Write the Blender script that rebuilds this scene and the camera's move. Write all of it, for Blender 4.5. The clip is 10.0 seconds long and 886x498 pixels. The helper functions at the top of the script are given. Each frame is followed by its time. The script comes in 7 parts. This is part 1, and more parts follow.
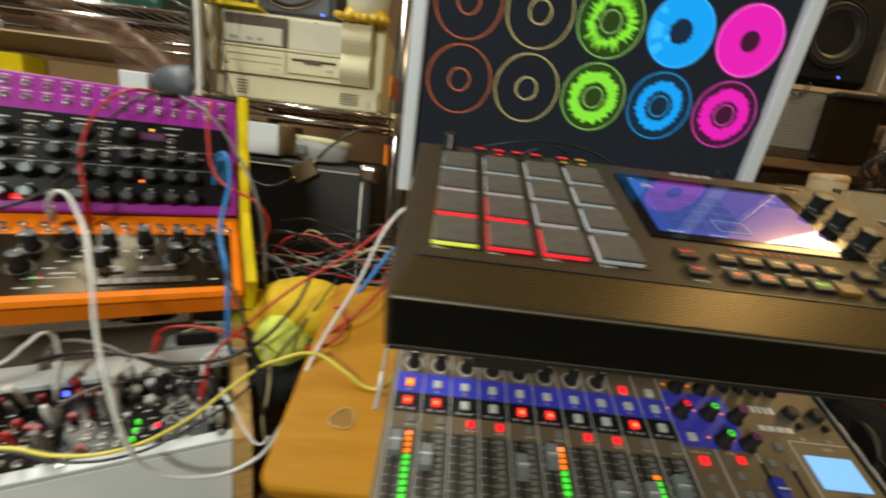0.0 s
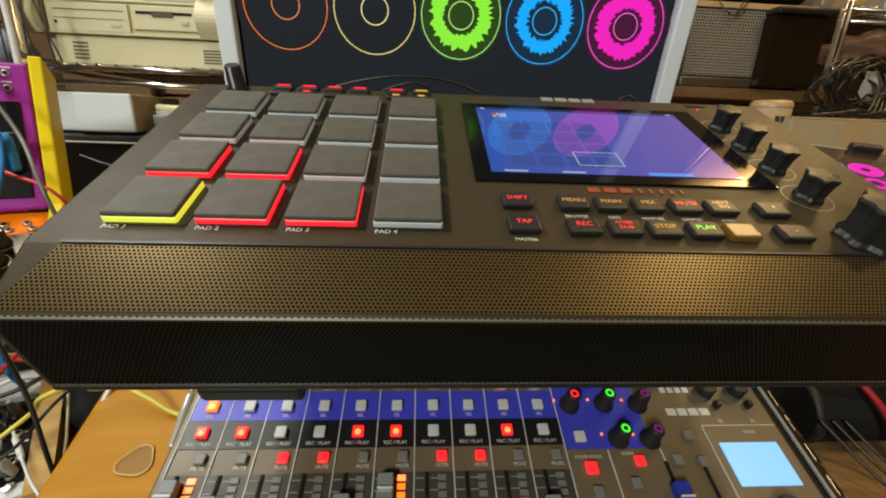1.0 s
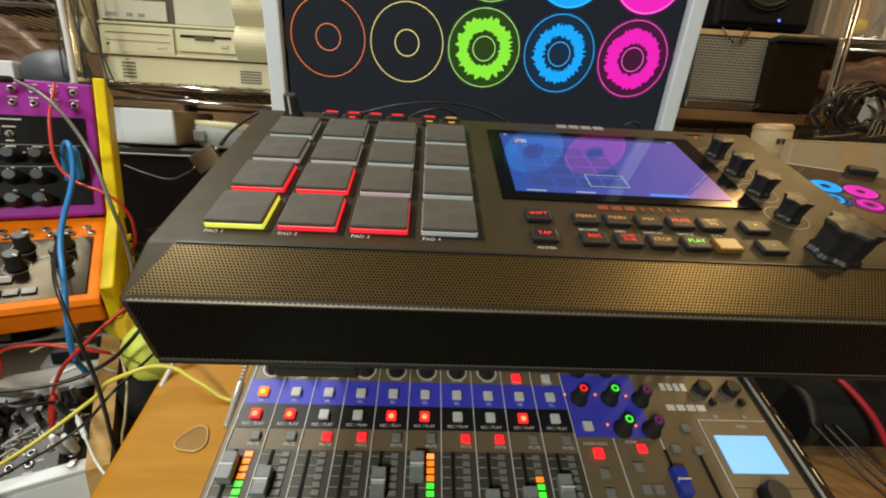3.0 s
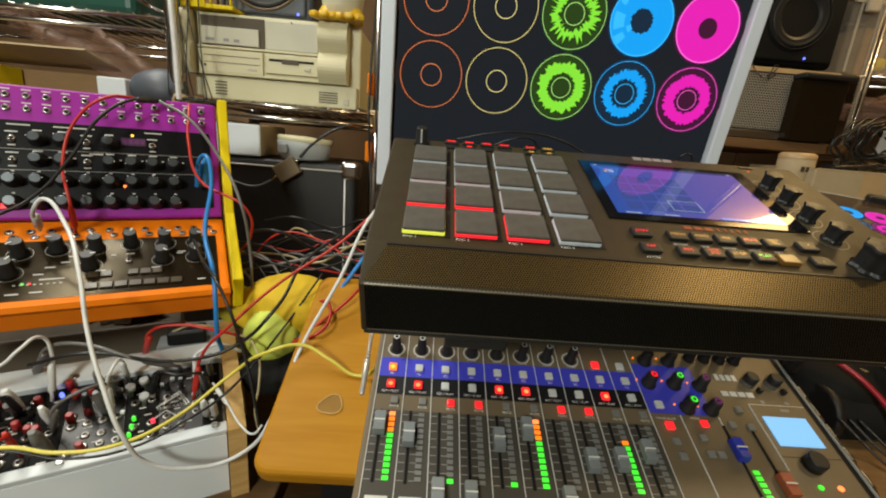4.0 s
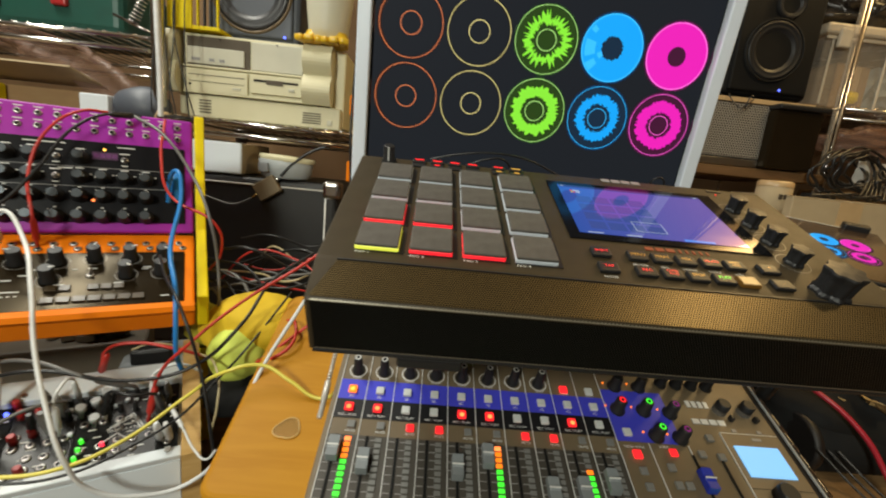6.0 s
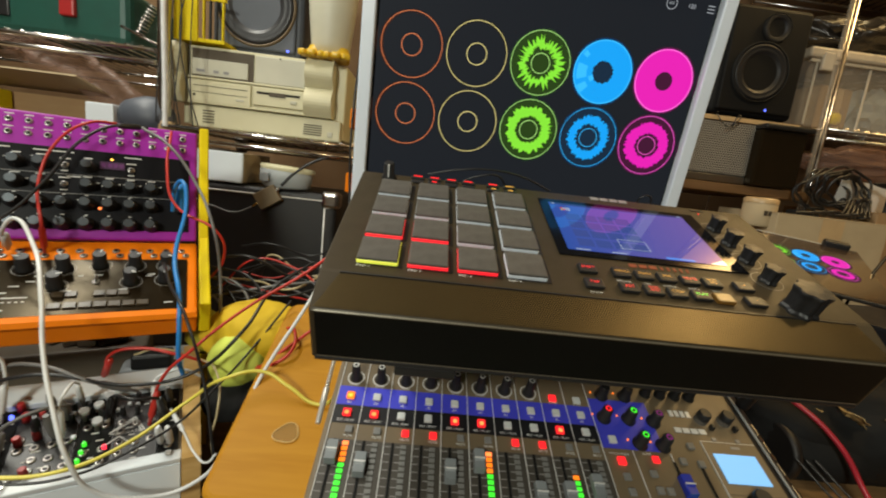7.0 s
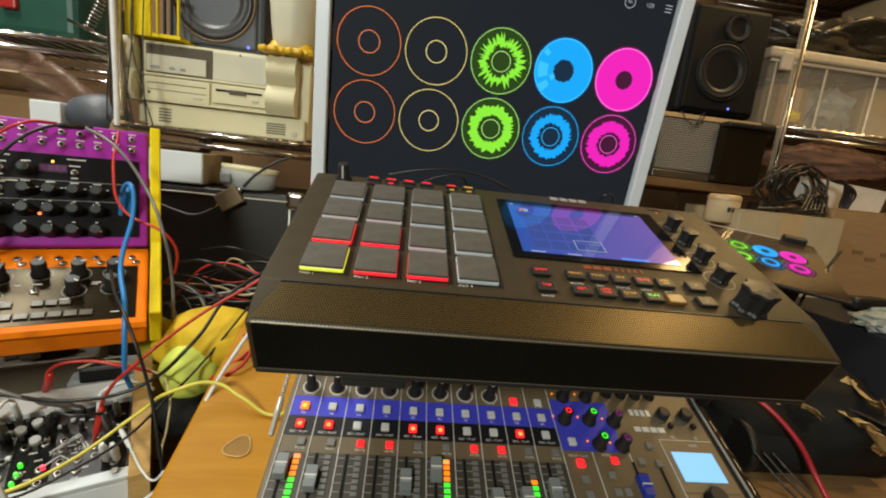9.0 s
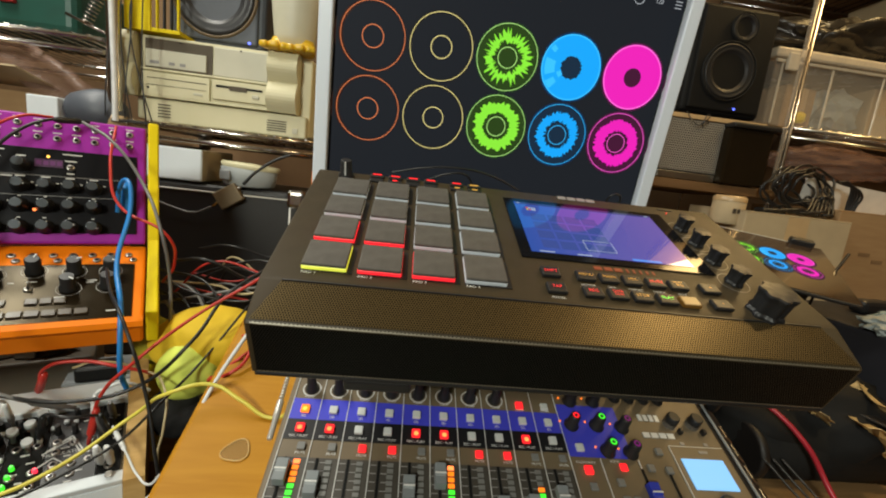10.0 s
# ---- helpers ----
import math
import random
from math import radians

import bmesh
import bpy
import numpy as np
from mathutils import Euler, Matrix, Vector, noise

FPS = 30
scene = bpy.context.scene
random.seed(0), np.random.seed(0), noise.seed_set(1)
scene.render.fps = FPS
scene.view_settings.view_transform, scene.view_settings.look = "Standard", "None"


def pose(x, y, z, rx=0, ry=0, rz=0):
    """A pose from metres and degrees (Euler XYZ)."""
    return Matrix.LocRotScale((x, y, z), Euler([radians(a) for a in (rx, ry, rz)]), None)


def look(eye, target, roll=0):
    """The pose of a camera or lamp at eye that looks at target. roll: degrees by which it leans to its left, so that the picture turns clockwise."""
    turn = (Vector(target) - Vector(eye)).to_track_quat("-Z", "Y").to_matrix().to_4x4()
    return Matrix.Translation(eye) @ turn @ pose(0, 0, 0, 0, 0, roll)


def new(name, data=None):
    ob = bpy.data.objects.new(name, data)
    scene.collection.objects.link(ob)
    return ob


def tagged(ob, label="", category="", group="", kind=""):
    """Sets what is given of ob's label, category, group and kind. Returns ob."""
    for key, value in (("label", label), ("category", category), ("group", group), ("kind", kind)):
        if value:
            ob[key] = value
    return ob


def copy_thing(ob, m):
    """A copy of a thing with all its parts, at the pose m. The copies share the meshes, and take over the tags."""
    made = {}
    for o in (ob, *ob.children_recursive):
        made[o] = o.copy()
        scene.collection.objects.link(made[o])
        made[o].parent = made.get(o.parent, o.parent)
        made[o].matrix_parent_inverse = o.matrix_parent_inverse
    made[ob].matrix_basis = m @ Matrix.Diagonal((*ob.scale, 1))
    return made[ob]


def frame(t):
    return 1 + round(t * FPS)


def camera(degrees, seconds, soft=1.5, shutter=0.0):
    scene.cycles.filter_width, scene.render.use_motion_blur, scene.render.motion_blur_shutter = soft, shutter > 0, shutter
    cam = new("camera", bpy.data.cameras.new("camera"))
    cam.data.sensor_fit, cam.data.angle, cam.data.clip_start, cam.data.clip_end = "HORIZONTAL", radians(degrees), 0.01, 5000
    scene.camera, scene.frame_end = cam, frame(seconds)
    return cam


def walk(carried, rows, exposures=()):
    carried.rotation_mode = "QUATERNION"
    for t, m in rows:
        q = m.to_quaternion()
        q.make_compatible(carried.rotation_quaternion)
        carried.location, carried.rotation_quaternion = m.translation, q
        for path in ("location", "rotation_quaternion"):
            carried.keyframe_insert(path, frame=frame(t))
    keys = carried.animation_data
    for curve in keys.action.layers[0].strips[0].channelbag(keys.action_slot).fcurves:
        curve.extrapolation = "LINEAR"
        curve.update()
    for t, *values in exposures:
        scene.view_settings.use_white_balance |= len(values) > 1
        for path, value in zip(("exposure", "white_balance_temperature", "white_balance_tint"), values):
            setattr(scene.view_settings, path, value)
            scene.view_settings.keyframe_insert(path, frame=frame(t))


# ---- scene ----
cam = camera(94.1, 10.0, soft=2.0, shutter=0.5)
PATH = [
    (0, (0.019, 0.007, 1.202), (0.05, 1.952, 0.739), 6.9),
    (0.5, (0.13, 0.07, 1.201), (0.249, 1.993, 0.665), 4.6),
    (1, (0.147, 0.097, 1.186), (0.275, 2.006, 0.603), 2.1),
    (1.5, (0.15, 0.087, 1.186), (0.285, 1.995, 0.603), 1.5),
    (2, (0.136, 0.073, 1.189), (0.265, 1.989, 0.632), 1.8),
    (2.2, (0.123, 0.055, 1.195), (0.246, 1.978, 0.657), 1.9),
    (3.3, (0.131, 0.06, 1.193), (0.212, 1.989, 0.671), 3.4),
    (3.5, (0.108, 0.032, 1.2), (0.179, 1.969, 0.707), 3.7),
    (4, (0.035, -0.012, 1.204), (0.104, 1.926, 0.715), 4.7),
    (4.5, (0.078, 0.016, 1.217), (0.191, 1.957, 0.745), 5.6),
    (5, (0.154, 0.08, 1.201), (0.287, 2.012, 0.702), 5.8),
    (5.5, (0.134, 0.065, 1.201), (0.258, 2.01, 0.749), 5.5),
    (5.7, (0.09, 0.026, 1.2), (0.19, 1.98, 0.784), 5.3),
    (6.8, (0.048, -0.028, 1.205), (0.134, 1.941, 0.868), 6.4),
    (7, (0.062, -0.025, 1.209), (0.165, 1.944, 0.873), 6.6),
    (7.5, (0.069, -0.017, 1.214), (0.209, 1.949, 0.875), 6.4),
    (8, (0.071, -0.022, 1.215), (0.227, 1.943, 0.878), 6.0),
    (8.5, (0.104, -0.007, 1.213), (0.317, 1.952, 0.866), 6.1),
    (9, (0.086, -0.016, 1.215), (0.279, 1.946, 0.878), 6.2),
    (9.5, (0.08, -0.012, 1.212), (0.279, 1.95, 0.88), 6.5),
    (10, (0.082, -0.005, 1.212), (0.277, 1.957, 0.876), 6.6),
]
walk(cam, [(t, look(eye, target, roll)) for t, eye, target, roll in PATH],
     [(0, -0.06), (0.5, 0.03), (1, 0.06), (2, 0.04), (3.4, 0.08), (4, -0.04), (4.5, 0.0), (5, 0.0), (5.5, 0.10), (6.8, -0.02), (8, 0.0), (9, 0.08), (10, 0.05)])
LAMP_LEFT, LAMP_RIGHT, LAMP_FRONT, LAMP_FAR = 19.0, 19.0, 20.0, 5.0


# ---- light ----
world = bpy.data.worlds.new("world")
scene.world = world
world.use_nodes = True
world.node_tree.nodes["Background"].inputs[0].default_value = (1.0, 0.78, 0.52, 1)
world.node_tree.nodes["Background"].inputs[1].default_value = 0.02


def area_lamp(name, eye, target, size, watts, col):
    data = bpy.data.lights.new(name, "AREA")
    data.shape, data.size, data.energy, data.color = "DISK", size, watts, col
    ob = new(name, data)
    ob.matrix_world = look(eye, target)
    return ob


bar = area_lamp("ceiling_bar_lamp", (-0.80, 0.52, 2.40), (-0.42, 0.52, 1.1), 0.12, LAMP_LEFT, (1.0, 0.98, 0.86))
bar.data.shape, bar.data.size, bar.data.size_y = "RECTANGLE", 0.12, 0.12
bar.matrix_world = Matrix.Translation((-0.80, 0.52, 2.40)) @ pose(0, 0, 0, 0, -18, 0)
bar.data.size_y = 0.80
# added weak warm light from the upper right, without a known fixture
area_lamp("right_fill_light", (1.15, 0.05, 2.42), (0.5, 0.4, 1.1), 0.16, LAMP_FAR, (1.0, 0.76, 0.40))
# added fill from the front left for mixer and shelves; no real lamp
area_lamp("front_fill_light", (-0.48, -1.10, 1.80), (0.0, 0.4, 1.0), 0.35, LAMP_FRONT, (0.98, 1.0, 0.86))
bulb = bpy.data.lights.new("shelf_bulb", "POINT")
bulb.energy, bulb.color, bulb.shadow_soft_size = LAMP_RIGHT, (1.0, 0.68, 0.28), 0.15
new("shelf_bulb", bulb).location = (1.20, 0.90, 2.07)


# ---- materials ----
def nodes_of(name):
    m = bpy.data.materials.new(name)
    m.use_nodes = True
    return m, m.node_tree.nodes, m.node_tree.links, m.node_tree.nodes["Principled BSDF"]


def mat(name, col, rough=0.5, metal=0.0, col2=None, scale=30.0, bump=0.0, bscale=400.0, stretch=(1, 1, 1), spec=0.5, vary=0.0, alpha=1.0, trans=0.0):
    m, n, l, p = nodes_of(name)
    tc = n.new("ShaderNodeTexCoord")
    mp = n.new("ShaderNodeMapping")
    mp.inputs["Scale"].default_value = stretch
    l.new(tc.outputs["Object"], mp.inputs[0])
    tx = n.new("ShaderNodeTexNoise")
    tx.inputs["Scale"].default_value, tx.inputs["Detail"].default_value = scale, 6
    l.new(mp.outputs[0], tx.inputs["Vector"])
    big = n.new("ShaderNodeTexNoise")
    big.inputs["Scale"].default_value, big.inputs["Detail"].default_value = scale * 0.17, 3
    l.new(mp.outputs[0], big.inputs["Vector"])
    add = n.new("ShaderNodeMath")
    add.operation = "MULTIPLY_ADD"
    add.inputs[1].default_value = 0.5
    l.new(tx.outputs[0], add.inputs[0])
    half = n.new("ShaderNodeMath")
    half.operation = "MULTIPLY"
    half.inputs[1].default_value = 0.5
    l.new(big.outputs[0], half.inputs[0])
    l.new(half.outputs[0], add.inputs[2])
    rng = n.new("ShaderNodeMapRange")
    rng.inputs[1].default_value, rng.inputs[2].default_value = 0.33, 0.67
    l.new(add.outputs[0], rng.inputs[0])
    mix = n.new("ShaderNodeMix")
    mix.data_type = "RGBA"
    c2 = col2 or tuple(c * 0.78 for c in col)
    mix.inputs[6].default_value, mix.inputs[7].default_value = (*col, 1), (*c2, 1)
    l.new(rng.outputs[0], mix.inputs[0])
    out = mix.outputs[2]
    if vary:
        info = n.new("ShaderNodeObjectInfo")
        hsv = n.new("ShaderNodeHueSaturation")
        mr = n.new("ShaderNodeMapRange")
        mr.inputs[3].default_value, mr.inputs[4].default_value = 1 - vary, 1 + vary
        l.new(info.outputs["Random"], mr.inputs[0])
        l.new(mr.outputs[0], hsv.inputs["Value"])
        l.new(out, hsv.inputs["Color"])
        out = hsv.outputs[0]
    l.new(out, p.inputs["Base Color"])
    rr = n.new("ShaderNodeMapRange")
    rr.inputs[3].default_value, rr.inputs[4].default_value = max(rough - 0.07, 0.02), min(rough + 0.09, 1)
    l.new(tx.outputs[0], rr.inputs[0])
    l.new(rr.outputs[0], p.inputs["Roughness"])
    p.inputs["Metallic"].default_value = metal
    p.inputs["Specular IOR Level"].default_value = spec
    p.inputs["Alpha"].default_value = alpha
    p.inputs["Transmission Weight"].default_value = trans
    if bump:
        bn = n.new("ShaderNodeTexNoise")
        bn.inputs["Scale"].default_value, bn.inputs["Detail"].default_value = bscale, 4
        l.new(mp.outputs[0], bn.inputs["Vector"])
        b = n.new("ShaderNodeBump")
        b.inputs["Strength"].default_value, b.inputs["Distance"].default_value = bump, 0.001
        l.new(bn.outputs[0], b.inputs["Height"])
        l.new(b.outputs[0], p.inputs["Normal"])
    return m


def glow(name, col, strength, base=(0.02, 0.02, 0.02), rough=0.3, spec=0.5):
    m, n, l, p = nodes_of(name)
    p.inputs["Specular IOR Level"].default_value = 0.04 if name.startswith(("screen_", "monitor_")) else spec
    p.inputs["Base Color"].default_value = (*base, 1)
    p.inputs["Roughness"].default_value = rough
    p.inputs["Emission Color"].default_value = (*col, 1)
    p.inputs["Emission Strength"].default_value = strength
    return m


def mesh_metal(name, col, pitch, hole, rough, metal=0.7, hole_col=(0.004, 0.004, 0.004), tall=0.87, stagger=0.5):
    """Perforated sheet: staggered round holes, in the object's x and the coordinate that runs along the sheet."""
    m, n, l, p = nodes_of(name)
    uv = n.new("ShaderNodeUVMap")
    sep = n.new("ShaderNodeSeparateXYZ")
    l.new(uv.outputs[0], sep.inputs[0])

    def op(kind, a, b=None):
        q = n.new("ShaderNodeMath")
        q.operation = kind
        for i, v in enumerate((a, b)):
            if v is None:
                continue
            if isinstance(v, (int, float)):
                q.inputs[i].default_value = v
            else:
                l.new(v, q.inputs[i])
        return q.outputs[0]
    yy = op("DIVIDE", sep.outputs[1], pitch * tall)
    row = op("FLOOR", yy)
    xx = op("ADD", op("DIVIDE", sep.outputs[0], pitch), op("MULTIPLY", op("MODULO", row, 2.0), stagger))
    fx = op("SUBTRACT", op("FRACT", xx), 0.5)
    fy = op("MULTIPLY", op("SUBTRACT", op("FRACT", yy), 0.5), tall if tall < 1 else 1.0)
    r = op("SQRT", op("ADD", op("MULTIPLY", fx, fx), op("MULTIPLY", fy, fy)))
    mask = op("GREATER_THAN", r, hole)
    mix = n.new("ShaderNodeMix")
    mix.data_type = "RGBA"
    mix.inputs[6].default_value, mix.inputs[7].default_value = (*hole_col, 1), (*col, 1)
    l.new(mask, mix.inputs[0])
    l.new(mix.outputs[2], p.inputs["Base Color"])
    l.new(op("MULTIPLY", mask, metal), p.inputs["Metallic"])
    l.new(op("MULTIPLY", mask, 0.5), p.inputs["Specular IOR Level"])
    nz = n.new("ShaderNodeTexNoise")
    nz.inputs["Scale"].default_value = 25
    l.new(op("ADD", op("MULTIPLY", nz.outputs[0], 0.14), rough - 0.07), p.inputs["Roughness"])
    b = n.new("ShaderNodeBump")
    b.inputs["Strength"].default_value, b.inputs["Distance"].default_value = 0.6, 0.0006
    l.new(mask, b.inputs["Height"])
    l.new(b.outputs[0], p.inputs["Normal"])
    return m


def wood(name, col, col2, rough=0.4, stretch=(1, 8, 8), scale=6):
    m, n, l, p = nodes_of(name)
    tc = n.new("ShaderNodeTexCoord")
    mp = n.new("ShaderNodeMapping")
    mp.inputs["Scale"].default_value = stretch
    l.new(tc.outputs["Object"], mp.inputs[0])
    a = n.new("ShaderNodeTexNoise")
    a.inputs["Scale"].default_value, a.inputs["Detail"].default_value, a.inputs["Distortion"].default_value = scale, 8, 1.2
    l.new(mp.outputs[0], a.inputs["Vector"])
    r = n.new("ShaderNodeValToRGB")
    r.color_ramp.elements[0].position, r.color_ramp.elements[1].position = 0.36, 0.66
    r.color_ramp.elements[0].color, r.color_ramp.elements[1].color = (*col, 1), (*col2, 1)
    l.new(a.outputs[0], r.inputs[0])
    l.new(r.outputs[0], p.inputs["Base Color"])
    p.inputs["Roughness"].default_value = rough
    p.inputs["Specular IOR Level"].default_value = 0.14
    b = n.new("ShaderNodeBump")
    b.inputs["Strength"].default_value, b.inputs["Distance"].default_value = 0.12, 0.0008
    l.new(a.outputs[0], b.inputs["Height"])
    l.new(b.outputs[0], p.inputs["Normal"])
    return m


M = {}
M["panel"] = mat("dark_panel_plastic", (0.046, 0.034, 0.019), 0.46, col2=(0.038, 0.028, 0.015), spec=0.20, scale=60, bump=0.12, bscale=1500)
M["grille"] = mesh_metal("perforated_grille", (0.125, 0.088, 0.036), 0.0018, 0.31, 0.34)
# paler dotted metal: highlights on the bent edges, put into the colour
M["edge_glint"] = mesh_metal("punched_edge_glint", (0.20, 0.18, 0.14), 0.0025, 0.36, 0.4, 0.5, tall=2.0, stagger=0.0)
# darker copy of the grille: the front face's shade is in its colour
M["grille_shaded"] = mesh_metal("perforated_grille_shaded", (0.014, 0.015, 0.013), 0.0019, 0.33, 0.5)
M["black"] = mat("black_plastic", (0.014, 0.014, 0.015), 0.42, bump=0.1, bscale=900)
M["black_matte"] = mat("black_matte", (0.010, 0.010, 0.010), 0.75, spec=0.2, bump=0.15, bscale=600)
M["rubber"] = mat("grey_pad_rubber", (0.086, 0.079, 0.070), 0.62, col2=(0.058, 0.052, 0.046), scale=110, bump=0.2, bscale=1200)
M["knob"] = mat("black_knob", (0.018, 0.018, 0.019), 0.42, spec=0.35, bump=0.08, bscale=800)
M["glass"] = mat("black_glass", (0.006, 0.006, 0.007), 0.10, spec=0.16)
M["chrome"] = mat("chrome", (0.58, 0.55, 0.52), 0.18, 1.0)
M["steel"] = mat("brushed_steel", (0.5, 0.48, 0.45), 0.3, 1.0, bump=0.1)
M["white_paint"] = mat("white_print", (0.72, 0.72, 0.7), 0.5)
M["red_print"] = mat("red_print", (0.26, 0.05, 0.02), 0.5)
M["grey_print"] = mat("grey_print", (0.3, 0.29, 0.28), 0.4)
M["mixer"] = mat("mixer_panel_brown_grey", (0.165, 0.124, 0.075), 0.40, col2=(0.14, 0.104, 0.062), scale=50, bump=0.1, bscale=1300)
M["mixer_black"] = mat("mixer_band_black", (0.012, 0.012, 0.014), 0.4)
M["mixer_blue"] = mat("mixer_band_blue", (0.06, 0.065, 0.62), 0.4)
M["button_grey"] = mat("grey_button", (0.62, 0.64, 0.63), 0.45)
M["fader_grey"] = mat("grey_fader_cap", (0.22, 0.24, 0.25), 0.4, bump=0.1)
M["fader_blue"] = mat("blue_fader_cap", (0.02, 0.04, 0.42), 0.4)
M["led_off"] = mat("unlit_led", (0.2, 0.2, 0.19), 0.4)
M["bezel_silver"] = mat("silver_bezel", (0.74, 0.81, 0.92), 0.38, 0.0, col2=(0.69, 0.77, 0.88), bump=0.05)
M["beige"] = mat("aged_beige_plastic", (0.65, 0.61, 0.41), 0.5, col2=(0.58, 0.535, 0.34), scale=14, bump=0.1, bscale=900)
M["beige_light"] = mat("pale_beige_plastic", (0.58, 0.56, 0.44), 0.5, scale=14)
M["white_plastic"] = mat("white_plastic", (0.72, 0.77, 0.82), 0.4, col2=(0.66, 0.71, 0.75), scale=12)
M["grey_plastic"] = mat("grey_plastic", (0.3, 0.32, 0.34), 0.45)
M["dark_grey"] = mat("dark_grey_plastic", (0.082, 0.092, 0.115), 0.5)
M["purple"] = mat("purple_panel", (0.34, 0.022, 0.36), 0.42, scale=40, spec=0.22)
M["orange"] = mat("orange_plastic", (0.85, 0.22, 0.008), 0.42, col2=(0.78, 0.19, 0.006), scale=20, bump=0.06, spec=0.06)
M["yellow"] = mat("yellow_print_plastic", (0.82, 0.64, 0.01), 0.42, col2=(0.74, 0.56, 0.01), scale=40, bump=0.25, bscale=300, stretch=(1, 1, 14), spec=0.15)
M["yellow_cloth"] = mat("yellow_fabric", (0.75, 0.5, 0.015), 0.75, col2=(0.6, 0.4, 0.01), scale=40, bump=0.5, bscale=500)
M["lime"] = mat("lime_fabric", (0.72, 0.82, 0.13), 0.7, scale=40, bump=0.3)
M["case_black"] = mat("black_vinyl", (0.012, 0.011, 0.011), 0.45, bump=0.5, bscale=900)
M["amp_grille"] = mesh_metal("amp_perforated_steel", (0.30, 0.275, 0.24), 0.006, 0.30, 0.45, 0.15)
M["card"] = mat("cardboard", (0.36, 0.23, 0.11), 0.85, col2=(0.3, 0.18, 0.085), scale=18, bump=0.2, bscale=250, stretch=(1, 1, 6))
M["card_pale"] = mat("pale_cardboard", (0.5, 0.39, 0.24), 0.85, scale=18, bump=0.15, bscale=250)
M["wall"] = mat("brown_wall_board", (0.22, 0.13, 0.06), 0.8, col2=(0.15, 0.085, 0.04), scale=5, bump=0.2, bscale=90)
M["desk"] = wood("varnished_pine", (0.41, 0.180, 0.010), (0.47, 0.220, 0.016), 0.5, stretch=(1.2, 9, 9))
M["wood_side"] = wood("raw_plywood", (0.5, 0.3, 0.1), (0.62, 0.4, 0.16), 0.55, stretch=(2, 9, 9))
M["bench"] = wood("worn_bench_wood", (0.24, 0.14, 0.06), (0.34, 0.2, 0.09), 0.5)
M["floor"] = wood("dark_floor", (0.12, 0.07, 0.03), (0.18, 0.1, 0.05), 0.5)
M["ceiling"] = mat("ceiling_paint", (0.5, 0.42, 0.32), 0.9, scale=4)
M["tan"] = mat("tan_plastic", (0.55, 0.38, 0.2), 0.35)
M["green_tool"] = mat("green_plastic", (0.012, 0.075, 0.055), 0.45)
M["clear"] = mat("clear_plastic", (0.8, 0.72, 0.62), 0.12, alpha=0.14, spec=0.6)
M["film"] = mat("crumpled_clear_film", (0.42, 0.25, 0.19), 0.3, alpha=0.42, bump=0.8, bscale=90, spec=0.5)
M["bag"] = mat("black_plastic_bag", (0.024, 0.019, 0.014), 0.24, bump=1.0, bscale=60)
M["foil"] = mat("gold_wrapping", (0.55, 0.38, 0.16), 0.38, 0.15, bump=0.8, bscale=80)
M["paper"] = mat("white_paper", (0.72, 0.7, 0.66), 0.8)
M["cone"] = mat("speaker_cone", (0.035, 0.035, 0.038), 0.35, bump=0.05)
M["brass"] = mat("brass", (0.6, 0.42, 0.15), 0.25, 1.0)
M["pick"] = mat("clear_amber_celluloid", (0.46, 0.26, 0.07), 0.42, alpha=0.45, spec=0.15)
for key, col in (("white", (0.76, 0.77, 0.77)), ("yellow", (0.78, 0.68, 0.1)), ("red", (0.55, 0.03, 0.02)), ("blue", (0.02, 0.22, 0.62)),
                 ("grey", (0.16, 0.155, 0.15)), ("black", (0.012, 0.012, 0.013)), ("clear_red", (0.45, 0.02, 0.04)), ("cream", (0.55, 0.45, 0.25))):
    M["cable_" + key] = mat("cable_" + key, col, 0.38, scale=60, bump=0.05)
M["e_red"] = glow("lit_red", (1.0, 0.02, 0.025), 1.25, (0.3, 0.01, 0.01))
M["e_red_hot"] = glow("lit_red_core", (1.0, 0.22, 0.05), 2.4, (0.3, 0.01, 0.01))
M["e_red_led"] = glow("red_led", (1.0, 0.03, 0.06), 2.0)
M["e_orange"] = glow("lit_orange", (1.0, 0.2, 0.01), 1.4, (0.3, 0.1, 0.01))
M["e_amber"] = glow("lit_amber", (1.0, 0.5, 0.06), 1.6, (0.3, 0.15, 0.02))
M["e_green"] = glow("lit_green", (0.06, 1.0, 0.03), 1.0, (0.05, 0.3, 0.05))
M["e_blue"] = glow("lit_blue", (0.1, 0.15, 1.0), 3.0)
M["e_lcd"] = glow("lit_lcd", (0.22, 0.56, 0.95), 0.95, (0.1, 0.2, 0.3))
M["pad_yellow"] = glow("pad_edge_yellow", (0.75, 0.8, 0.05), 0.75, (0.5, 0.5, 0.1), 0.4)
M["pad_red"] = glow("pad_edge_red", (1.0, 0.015, 0.03), 0.95, (0.4, 0.02, 0.02), 0.4)
M["pad_grey"] = mat("pad_edge_clear", (0.66, 0.72, 0.80), 0.4)
M["screen_dark"] = glow("monitor_black", (0.34, 0.42, 0.53), 0.032, (0.006, 0.006, 0.008), 0.5)
M["ring_orange"] = glow("screen_orange", (0.88, 0.24, 0.08), 1.05)
M["ring_yellow"] = glow("screen_yellow", (0.90, 0.76, 0.28), 1.15)
M["ring_green"] = glow("screen_green", (0.26, 0.85, 0.04), 0.97)
M["ring_blue"] = glow("screen_blue", (0.0, 0.36, 0.92), 1.05)
M["ring_blue_pale"] = glow("screen_blue_pale", (0.03, 0.47, 0.98), 1.14)
